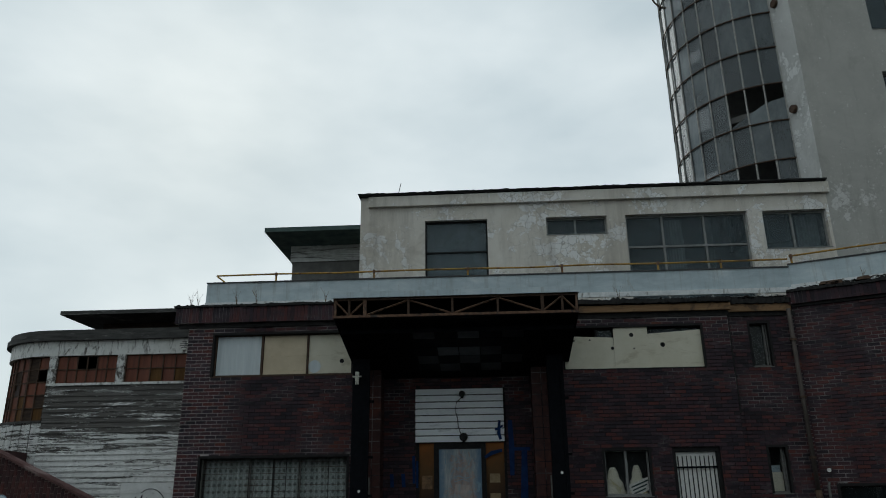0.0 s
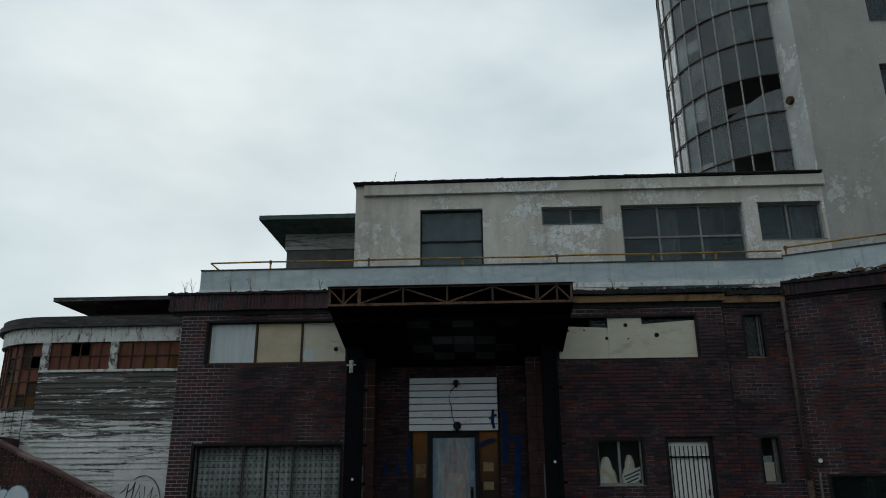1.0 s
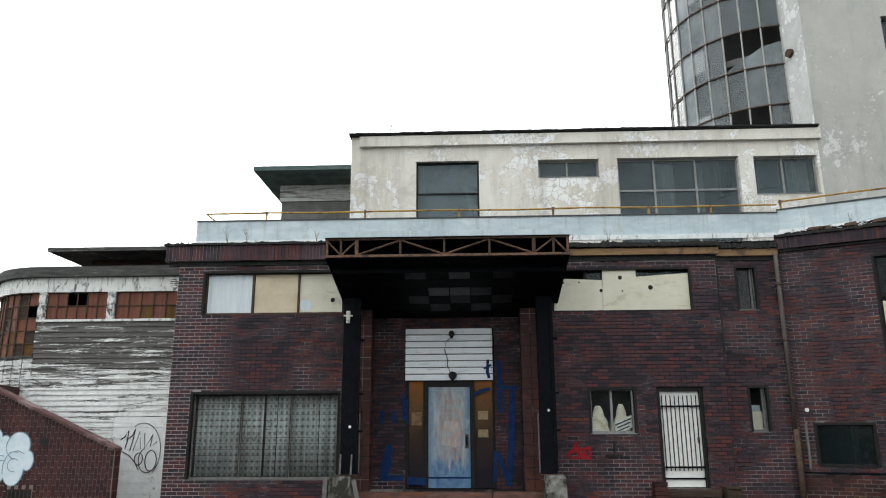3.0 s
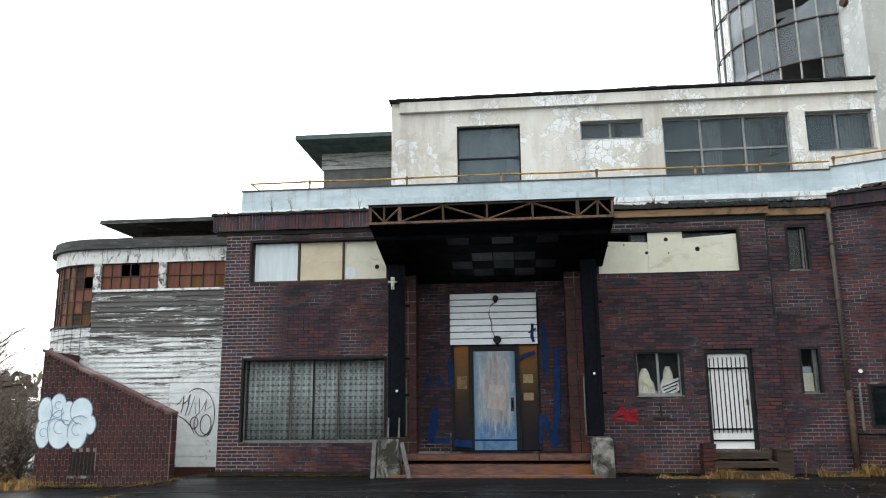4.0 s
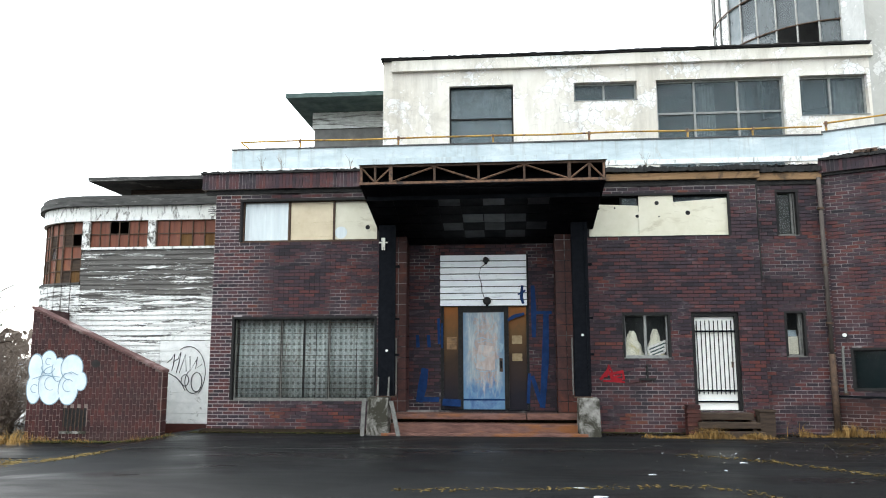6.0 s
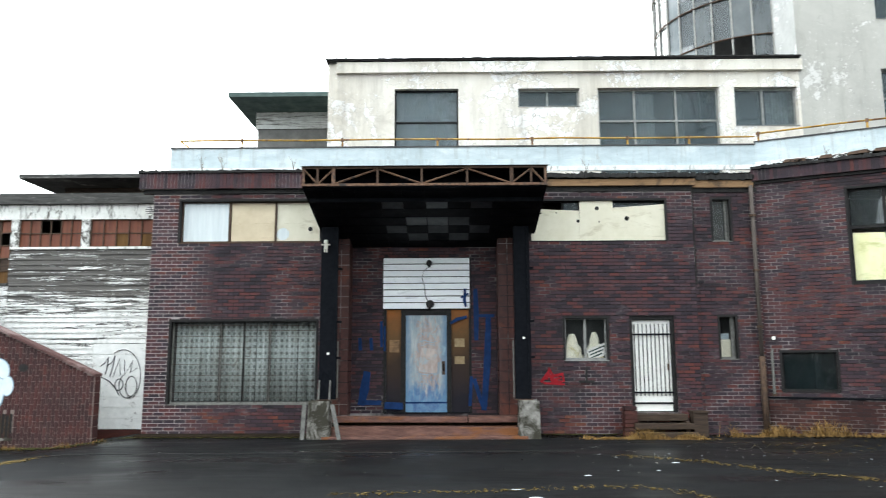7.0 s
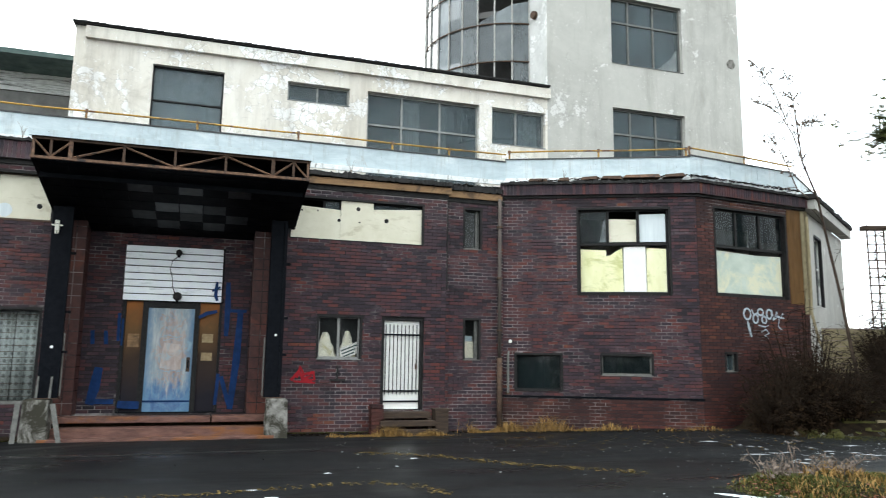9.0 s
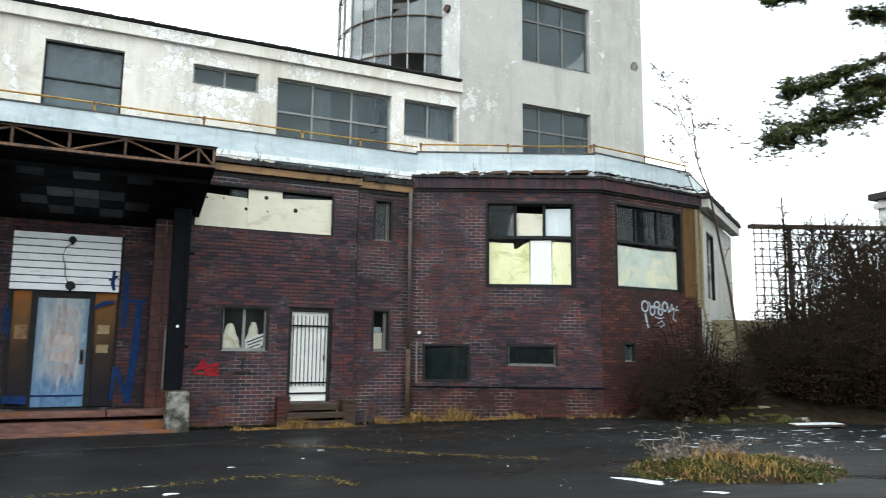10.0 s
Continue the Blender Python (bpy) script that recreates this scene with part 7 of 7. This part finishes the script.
# ---- bare shrubs, trees, trellis ----
def shrub(name, x, y, z, r, h, n, label, seed, material=None, clutter=0, droop=0.5, pale_material=None):
    rng = random.Random(seed)
    top = thing(name, pose(x, y, z), label, "shrub", "bare shrubs")
    stems, twigs, pale, leaves = Mesh(), Mesh(), Mesh(), Mesh()
    for i in range(n):
        a, q = rng.uniform(0, 6.28), rng.random() ** 0.5
        x0, y0 = 0.45 * r * q * math.cos(a), 0.45 * r * q * math.sin(a)
        hh = h * rng.uniform(0.4, 1.25) * (1 - 0.35 * q) * (1 + 0.25 * math.sin(3 * a + seed))
        ox, oy = r * q * rng.uniform(0.6, 1.2) * math.cos(a), r * q * rng.uniform(0.6, 1.2) * math.sin(a)
        p = [(x0, y0, -0.1), (x0 + ox * 0.3, y0 + oy * 0.3, hh * 0.5), (x0 + ox * 0.75, y0 + oy * 0.75, hh * 0.95), (x0 + ox * 1.2, y0 + oy * 1.2, hh * (1.05 - droop * rng.random() * 0.5))]
        stems.tube(p, rng.uniform(0.008, 0.02), 3, 0.003)
        for _ in range(5):
            k = rng.randint(1, 3)
            b = Vector(p[k])
            d = Vector((rng.gauss(0, 1), rng.gauss(0, 1), rng.uniform(-0.4, 1.0))).normalized() * rng.uniform(0.15, 0.5) * min(1.0, r)
            m2 = b + d * 0.5 + Vector((0, 0, 0.04))
            (twigs if rng.random() < 0.8 else pale).tube([b, m2, b + d], 0.008, 3, 0.003)
    for _ in range(clutter):
        a, q, t = rng.uniform(0, 6.28), rng.random() ** 0.5, rng.random()
        out = q * r * (0.78 + 0.30 * math.sin(3 * a + seed) + rng.gauss(0, 0.13))
        c = Vector((out * math.cos(a), out * math.sin(a), h * t * (1 - 0.42 * q) * (0.82 + 0.22 * math.sin(2 * a + 1.7 * seed) + rng.gauss(0, 0.10))))
        u = Vector((rng.gauss(0, 1), rng.gauss(0, 1), rng.gauss(0, 1))).normalized() * rng.uniform(0.02, 0.055)
        v = u.orthogonal().normalized() * rng.uniform(0.012, 0.03)
        k = len(leaves.v)
        leaves.v += [tuple(c - u), tuple(c + v), tuple(c + u), tuple(c - v)]
        leaves.f += [(k, k + 1, k + 2, k + 3)]
    tagged(part("stem_tangle", stems, material or M_TWIG, top), kind="stuff")
    tagged(part("twig_tangle", twigs, material or M_TWIG, top), kind="stuff")
    tagged(part("pale_twig_tangle", pale, pale_material or M_TWIG_BROWN, top, "paler grey-brown twigs"), kind="stuff")
    if clutter:
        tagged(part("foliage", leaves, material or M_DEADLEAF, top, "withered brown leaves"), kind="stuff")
    return top


def bank_height(x, y):
    """The raised garden beside the bay."""
    foot = (x - 12.6) * 0.40 + (y + 2.4) * 0.917
    k = max(0.0, min(1.0, (foot + 0.6) / 3.4))
    side = max(0.0, min(1.0, (x - 12.0) / 2.0))
    return 1.55 * k * k * (3 - 2 * k) * side - 0.08 + 0.05 * math.sin(3 * x) * math.cos(2.3 * y)


mesh, n = Mesh(), 40
for j in range(n + 1):
    for i in range(n + 1):
        x, y = 12.0 + 22.0 * i / n, -14.0 + 24.0 * j / n
        mesh.v.append((x, y, bank_height(x, y)))
mesh.f = [(j * (n + 1) + i, j * (n + 1) + i + 1, (j + 1) * (n + 1) + i + 1, (j + 1) * (n + 1) + i) for j in range(n) for i in range(n)]
tagged(part("garden_bank", mesh, M_EARTH, smooth=True), "bank of wet earth and leaf litter", "bank", kind="structure")
rng = random.Random(77)
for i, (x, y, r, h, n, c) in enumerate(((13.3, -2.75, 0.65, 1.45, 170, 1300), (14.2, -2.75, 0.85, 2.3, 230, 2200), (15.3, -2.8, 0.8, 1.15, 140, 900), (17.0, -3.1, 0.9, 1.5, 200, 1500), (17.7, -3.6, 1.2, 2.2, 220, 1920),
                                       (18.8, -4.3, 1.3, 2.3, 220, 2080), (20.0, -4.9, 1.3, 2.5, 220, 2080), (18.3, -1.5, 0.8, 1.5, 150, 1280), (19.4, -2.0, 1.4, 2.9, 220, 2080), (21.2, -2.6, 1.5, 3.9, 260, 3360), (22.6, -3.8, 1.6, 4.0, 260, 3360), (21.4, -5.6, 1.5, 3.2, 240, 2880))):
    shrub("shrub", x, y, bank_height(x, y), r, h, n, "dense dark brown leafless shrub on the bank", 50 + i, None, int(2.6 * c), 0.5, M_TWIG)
for i, (x, y, r, h, n, c) in enumerate(((-12.3, 0.2, 0.9, 1.7, 170, 500), (-13.3, 1.2, 1.1, 2.2, 200, 600), (-14.6, 2.2, 1.3, 2.6, 220, 600), (-12.9, -0.9, 0.8, 1.2, 140, 400), (-16.2, 3.6, 1.6, 3.0, 220, 666), (-14.2, 0.2, 1.0, 1.6, 160, 466), (-18.5, 6.0, 2.2, 3.2, 240, 800), (-13.6, 5.0, 1.3, 2.6, 160, 300))):
    shrub("shrub", x, y, ground_height(x, y), r, h, n, "tangled brown leafless shrub beside the stair wall", 80 + i, M_TWIG_BROWN, 5 * c)
scatter("leaf_litter", [(7.5, -8.7), (8.6, -9.2), (9.9, -9.7)], 0.22, 160, 0.028, M_WOOD_RED, "red-brown leaves at the mound's foot", "litter", 24, 0.07)
scatter("leaf_litter", [(7.8, -8.2), (9.1, -8.65), (10.5, -9.3)], 0.36, 260, 0.028, M_WOOD_RED, "red-brown leaves on the mound", "litter", 14, 0.16)
grass("moss_bank", [(13.6, -3.3), (15.0, -3.9), (16.6, -4.3)], 0.35, 1400, 0.14, M_MOSS, "moss and weeds at the foot of the bank", 9, lambda x, y: max(bank_height(x, y), ground_height(x, y)))
for i in range(14):
    x = 13.4 + 0.24 * i + rng.uniform(-0.1, 0.1)
    y = -3.0 - 0.30 * (x - 13.4) + rng.uniform(-0.3, 0.3)
    stone = thing("rubble_stone", pose(x, y, max(bank_height(x, y), ground_height(x, y)) - 0.03, rng.uniform(-15, 15), rng.uniform(-15, 15), rng.uniform(0, 90)), "mossy lump of rubble at the foot of the bank", "stone", "rubble")
    s = rng.uniform(0.08, 0.2)
    part("stone_body", Mesh().hexa([(-s, -s * 0.7, 0), (s, -s * 0.8, 0), (s * 0.9, s * 0.7, 0), (-s, s * 0.6, 0), (-s * 0.7, -s * 0.5, s), (s * 0.6, -s * 0.6, s * 0.8), (s * 0.7, s * 0.5, s * 0.9), (-s * 0.6, s * 0.4, s * 0.7)]), M_MOSS if i % 3 else M_CONCRETE, stone, "", None, 0.02)


for k in range(4):
    step = thing("garden_step", pose(15.75 + 0.10 * k, -3.35 + 0.30 * k, 0.0, 0, (-2, 1, -1, 2)[k], -20 + 4 * k), "mossy rubble garden step in the bank", "step", "garden steps")
    for q in range(4):
        w, h = 0.17 + 0.03 * ((k + q) % 3), 0.17 + 0.02 * ((k * 2 + q) % 3)
        u = -0.62 + 0.40 * q
        part("stone", Mesh().hexa([(u - w, -0.16, -0.4), (u + w, -0.18, -0.4), (u + w, 0.22, -0.4), (u - w, 0.22, -0.4), (u - w * 0.94, -0.14, 0.02 + 0.20 * k + h), (u + w * 0.92, -0.15, 0.20 * k + h), (u + w * 0.94, 0.22, 0.01 + 0.20 * k + h), (u - w * 0.95, 0.22, 0.20 * k + h)]), M_MOSS if (k + q) % 3 else M_STONE, step, "", None, 0.025)


def bare_tree(name, path, r, label, seed, twigs=26, reach=0.9, material=None):
    rng = random.Random(seed)
    top = thing(name, pose(*path[0]), label, "tree", "bare trees")
    o = Vector(path[0])
    local = [Vector(p) - o for p in path]
    part("trunk", Mesh().tube(local, r, 7, r * 0.35), material or M_TWIG_PALE, top, "", None, 0, True)
    limbs = Mesh()
    for _ in range(twigs):
        k = rng.uniform(0.45, 1.0) * (len(local) - 1)
        i = min(int(k), len(local) - 2)
        b = local[i].lerp(local[i + 1], k - i)
        d = Vector((rng.gauss(0, 0.8), rng.gauss(0, 0.5), rng.uniform(0.2, 1.0))).normalized() * reach * rng.uniform(0.4, 1.1)
        p = [b, b + d * 0.4 + Vector((0, 0, 0.05)), b + d]
        limbs.tube(p, r * 0.26, 4, 0.004)
        for _ in range(5):
            c = p[1].lerp(p[2], rng.random())
            e = Vector((rng.gauss(0, 1), rng.gauss(0, 1), rng.uniform(-0.1, 1))).normalized() * reach * rng.uniform(0.12, 0.4)
            limbs.tube([c, c + e * 0.5, c + e], 0.007, 3, 0.002)
    tagged(part("limb_tangle", limbs, M_TWIG, top), kind="stuff")
    return top


bay_tree = bare_tree("thin_tree", [(16.15, -2.65, 0.5), (15.95, -2.52, 1.9), (15.84, -2.4, 3.3), (15.68, -2.3, 4.5), (15.45, -2.22, 6.0), (15.05, -2.2, 6.9), (14.92, -2.2, 8.1)], 0.05, "thin leafless tree growing against the bay", 3, 10, 0.7, M_WOOD_DARK)
rng_tw = random.Random(15)
for leader in ([(15.17, -2.2, 5.96), (14.83, -2.2, 6.16), (14.53, -2.2, 6.81), (14.27, -2.2, 7.27), (13.96, -2.2, 7.52)],
               [(15.02, -2.2, 7.0), (14.75, -2.25, 7.6), (14.43, -2.2, 8.11), (14.0, -2.2, 8.3), (13.54, -2.2, 8.38)],
               [(14.95, -2.2, 7.4), (15.19, -2.15, 8.0), (15.75, -2.1, 8.12), (16.34, -2.2, 8.17)],
               [(14.60, -2.2, 8.0), (14.25, -2.2, 8.76), (13.95, -2.2, 9.1), (13.75, -2.2, 9.36)],
               [(14.95, -2.2, 7.9), (14.9, -2.15, 8.6), (14.7, -2.2, 9.2)]):
    pts = [Vector(p) - bay_tree.matrix_basis.translation for p in leader]
    shoot = Mesh().tube(pts, 0.024, 4, 0.008)
    for _ in range(24):
        k = rng_tw.uniform(0.25, 1.0) * (len(pts) - 1)
        i = min(int(k), len(pts) - 2)
        b = pts[i].lerp(pts[i + 1], k - i)
        e = Vector((rng_tw.gauss(0, 1), rng_tw.gauss(0, 0.6), rng_tw.uniform(-0.2, 1))).normalized() * rng_tw.uniform(0.1, 0.4)
        shoot.tube([b, b + e * 0.5 + Vector((0, 0, 0.02)), b + e], 0.011, 3, 0.005)
        for _ in range(2):
            c = b + e * rng_tw.uniform(0.5, 1.0)
            shoot.tube([c, c + Vector((rng_tw.gauss(0, 0.03), 0, -0.03)), c + Vector((rng_tw.gauss(0, 0.05), 0, -0.05))], 0.022, 3, 0.008)
    part("limb", shoot, M_TWIG_BROWN, bay_tree)
bare_tree("thin_tree", [(20.0, -0.75, 1.2), (19.95, -0.75, 3.6), (20.02, -0.77, 5.4), (19.98, -0.75, 6.7)], 0.06, "thin leafless sapling behind the trellis", 4, 30, 0.5, M_TWIG)
bare_tree("thin_tree", [(-13.2, 0.6, -0.2), (-13.1, 0.6, 1.4), (-12.95, 0.65, 2.6), (-12.9, 0.6, 3.2)], 0.04, "leafless sapling among brown shrubs", 5, 80, 1.0, M_TWIG_BROWN)
bare_tree("thin_tree", [(-14.6, 1.4, -0.2), (-14.5, 1.4, 1.6), (-14.4, 1.5, 3.0)], 0.05, "leafless sapling among brown shrubs", 6, 80, 1.1, M_TWIG_BROWN)
conduit = thing("bent_conduit", pose(0, 0, 0), "pale bent conduit hanging down the bay corner", "pipe")
part("conduit_pipe", Mesh().tube([(15.66, -1.62, 5.6), (15.64, -1.64, 4.0), (15.56, -1.70, 3.0), (15.66, -1.78, 2.3), (15.95, -1.85, 1.8), (16.2, -1.95, 1.35)], 0.035, 7), M_STONE, conduit, "", None, 0, True)

garden = tagged(part("garden_wall", Mesh().box(0, 3.4, 0, 0.3, 0.6, 2.70), M_MORTAR_RAMP, None, "", plan(16.35, -0.25, -24)), "yellowish block garden wall", "wall", kind="structure")
block_data = Mesh().box(0.008, 0.392, -0.014, 0.02, 0.008, 0.15).data("block")
block_data.materials.append(M_STONE)
for j in range(13):
    for i in range(9):
        u = (i - 0.5 * (j % 2)) * 0.40
        if u > -0.01 and u < 3.05:
            ob = new("block", block_data)
            ob.parent = garden
            ob.matrix_basis = pose(u, rng.uniform(-0.006, 0.006), 0.62 + j * 0.158)

trellis = thing("trellis", plan(19.35, -0.17, -23.5), "dark timber garden trellis overgrown with bare vines", "trellis")
for i in range(23):
    u = 0.24 * i
    part("upright", Mesh().box(u - 0.018, u + 0.018, -0.02, 0.02, 1.2 if i % 7 == 0 else 2.75, 5.72 if i % 7 else 5.9), M_WOOD_DARK, trellis)
for j in range(12):
    z = 2.80 + 0.25 * j
    part("crossbar", Mesh().box(-0.05, 5.4, 0.022, 0.05, z - 0.016, z + 0.016), M_WOOD_DARK, trellis)
part("post", Mesh().box(1.05, 1.20, -0.05, 0.02, 1.0, 5.72), M_WOOD_DARK, trellis)
part("top_beam", Mesh().box(-0.15, 5.6, -0.10, 0.14, 5.72, 5.84), M_WOOD_DARK, trellis)
mesh = Mesh()
for i in range(2400):
    u, z = rng.triangular(0.1, 5.6, 3.2), rng.uniform(2.6, 5.8)
    p = Vector((u, rng.uniform(-0.14, 0.10), z))
    d = Vector((rng.gauss(0, 0.25), rng.gauss(0, 0.05), rng.gauss(0, 0.35)))
    e = Vector((rng.gauss(0, 0.2), rng.gauss(0, 0.06), rng.gauss(0, 0.2)))
    mesh.tube([p, p + d, p + d + e], rng.uniform(0.008, 0.024), 3, 0.004)
tagged(part("vine_tangle", mesh, M_TWIG, trellis, "bare tangled vine stems"), kind="stuff")
mesh = Mesh()
for i in range(90):
    u = rng.uniform(1.4, 5.4)
    mesh.tube([(u, 0, 5.8), (u + rng.gauss(0, 0.08), 0, 5.95), (u + rng.gauss(0, 0.2), 0, 5.85 + rng.uniform(0.05, 0.35))], 0.006, 3, 0.002)
tagged(part("shoot_fringe", mesh, M_TWIG, trellis, "thin shoots above the beam"), kind="stuff")
pillar = thing("garden_pillar", pose(24.45, -1.6, 0.5), "pale rendered garden pillar with a dark cap", "pillar")
part("shaft", Mesh().box(-0.4, 0.4, -0.4, 0.4, 0, 6.4), M_TOWER_SIDE, pillar)
part("cap", Mesh().box(-0.6, 0.6, -0.6, 0.6, 6.4, 6.62), M_TAR, pillar)
part("neck", Mesh().box(-0.5, 0.5, -0.5, 0.5, 6.1, 6.3), M_TOWER_SIDE, pillar)


def pine():
    rng = random.Random(9)
    base = Vector((22.7, -8.3, 1.0))
    top = thing("pine_tree", pose(*base), "dark green pine with long drooping branches", "tree")
    part("trunk", Mesh().tube([(0, 0, -0.3), (0.1, 0.05, 6), (0, 0, 14)], 0.28, 9, 0.12), M_TWIG, top, "", None, 0, True)
    limbs = [
        ([(22.7, -8.2, 8.7), (19.0, -6.9, 8.1), (16.9, -6.4, 7.65), (15.8, -6.3, 7.2), (15.0, -6.1, 6.95), (14.3, -5.9, 6.6), (13.6, -5.72, 6.36)], 0.40, 250),
        ([(22.7, -8.2, 9.5), (17.5, -6.5, 8.3), (16.5, -6.3, 8.0), (15.9, -6.1, 7.65)], 0.36, 150),
        ([(22.7, -8.2, 10.5), (17.0, -6.5, 8.75), (15.9, -6.2, 8.25), (15.0, -5.95, 7.85), (14.25, -5.75, 7.58)], 0.22, 150),
        ([(22.6, -8.3, 11.2), (16.9, -6.6, 9.6), (15.95, -6.4, 9.6)], 0.20, 90),
        ([(22.6, -8.3, 12.7), (16.7, -6.7, 10.4), (14.7, -6.1, 9.85), (13.8, -5.75, 9.7)], 0.10, 70),
    ]
    for limb, spread, count in limbs:
        pts = [Vector(p) - base for p in limb]
        wood, needles = Mesh(), Mesh()
        wood.tube(pts, 0.07, 6, 0.015)
        for _ in range(count):
            k = (rng.random() ** 0.8 * 0.86 + 0.14) * (len(pts) - 1)
            i = min(int(k), len(pts) - 2)
            b = pts[i].lerp(pts[i + 1], k - i)
            d = Vector((rng.gauss(-0.25, 0.5), rng.gauss(0.05, 0.7), rng.gauss(0.0, 0.75))) * spread * rng.uniform(0.5, 1.3)
            wood.tube([b, b + d * 0.5 + Vector((0, 0, 0.02)), b + d], 0.012, 3, 0.005)
            for _ in range(5):
                c = b + d * rng.uniform(0.3, 1.05) + Vector((rng.gauss(0, 0.07), rng.gauss(0, 0.07), rng.gauss(0, 0.05)))
                for _ in range(24):
                    u = Vector((rng.gauss(0, 1), rng.gauss(0, 1), rng.gauss(0.35, 0.7))).normalized() * rng.uniform(0.07, 0.16)
                    v = u.orthogonal().normalized() * 0.013
                    q = len(needles.v)
                    needles.v += [tuple(c - v), tuple(c + v), tuple(c + u)]
                    needles.f.append((q, q + 1, q + 2))
        ob = part("branch", wood, M_TWIG, top)
        part("needles", needles, M_NEEDLE, ob, "dark green needle tufts")


pine()

# rotten litter that has gathered behind the roof edge
for k, (line, lift) in enumerate(([[(-6.9, 0.06), (-2.6, 0.06)], 6.15], [[(2.4, 0.08), (7.6, 0.10)], 6.05], [[(7.7, 0.12), (11.95, -1.80)], 6.22], [[(11.95, -1.80), (15.7, -1.32)], 6.22])):
    scatter("roof_litter", line, 0.05, 240, 0.055, M_TAR, "black rotten litter behind the roof edge", "litter", 60 + k, lift)
    scatter("roof_litter", line, 0.05, 70, 0.05, M_RUST_DARK, "brown rotten litter behind the roof edge", "litter", 70 + k, lift + 0.02)
    scatter("roof_snow", line, 0.05, 36, 0.05, M_SNOW, "small scraps of snow behind the roof edge", "snow", 80 + k, lift + 0.02)

# weeds on the roof edges and old stalks
def stalks(name, spots, h, label, seed):
    rng = random.Random(seed)
    for x, y, z in spots:
        top = thing(name, pose(x, y, z), label, "weed", "weeds on the roof edge")
        mesh = Mesh()
        for _ in range(7):
            a, q = rng.uniform(0, 6.28), h * rng.uniform(0.4, 1.0)
            mesh.tube([(0, 0, -0.02), (0.12 * q * math.cos(a), 0.12 * q * math.sin(a), 0.6 * q), (0.4 * q * math.cos(a), 0.3 * q * math.sin(a), q)], 0.005, 3, 0.002)
        part("stem_tuft", mesh, M_TWIG_PALE, top)


stalks("roof_weed", [(-6.75, 0.05, 6.2), (-6.55, 0.0, 6.2), (-5.6, 0.02, 6.2), (-5.1, 0.0, 6.2), (-3.4, 0.0, 6.2), (3.6, -0.05, 6.05), (9.0, -0.55, 6.25)], 0.38, "thin dead weed stems on the roof edge", 2)
for i, (x, y, r, h, n) in enumerate(((8.15, -8.35, 0.36, 0.30, 9), (8.55, -8.35, 0.36, 0.36, 10), (9.1, -8.5, 0.32, 0.26, 7), (10.2, -9.1, 0.25, 0.18, 7))):
    shrub("bramble", x, y, mound_height(x, y), r, h, n, "low arching tangle of bare brambles on the mound", 140 + i, M_TWIG_BROWN, 40, 1.2)

# peeling felt and rusty scraps along the bay's parapet foot
for i, (u, w, z) in enumerate(((0.9, 0.5, 6.30), (1.55, 0.3, 6.31), (2.2, 0.45, 6.33), (2.75, 0.5, 6.34), (3.5, 0.9, 6.36), (4.3, 0.5, 6.37))):
    scrap = thing("rusty_scrap", BAY_A @ pose(u, -0.02, z - 0.085, -6, 2 - i % 3 * 2, 3), "curled rust-brown sheet scrap on the roof edge", "scrap", "rusty scraps")
    part("sheet", Mesh().hexa([(-w / 2, -0.10, 0), (w / 2, -0.08, 0.01), (w / 2, 0.16, 0.03), (-w / 2, 0.16, 0.03), (-w / 2 + 0.04, -0.09, 0.07), (w / 2 - 0.03, -0.07, 0.10), (w / 2, 0.16, 0.05), (-w / 2, 0.16, 0.05)]), M_RUST if i == 4 else M_RUST_DARK, scrap)
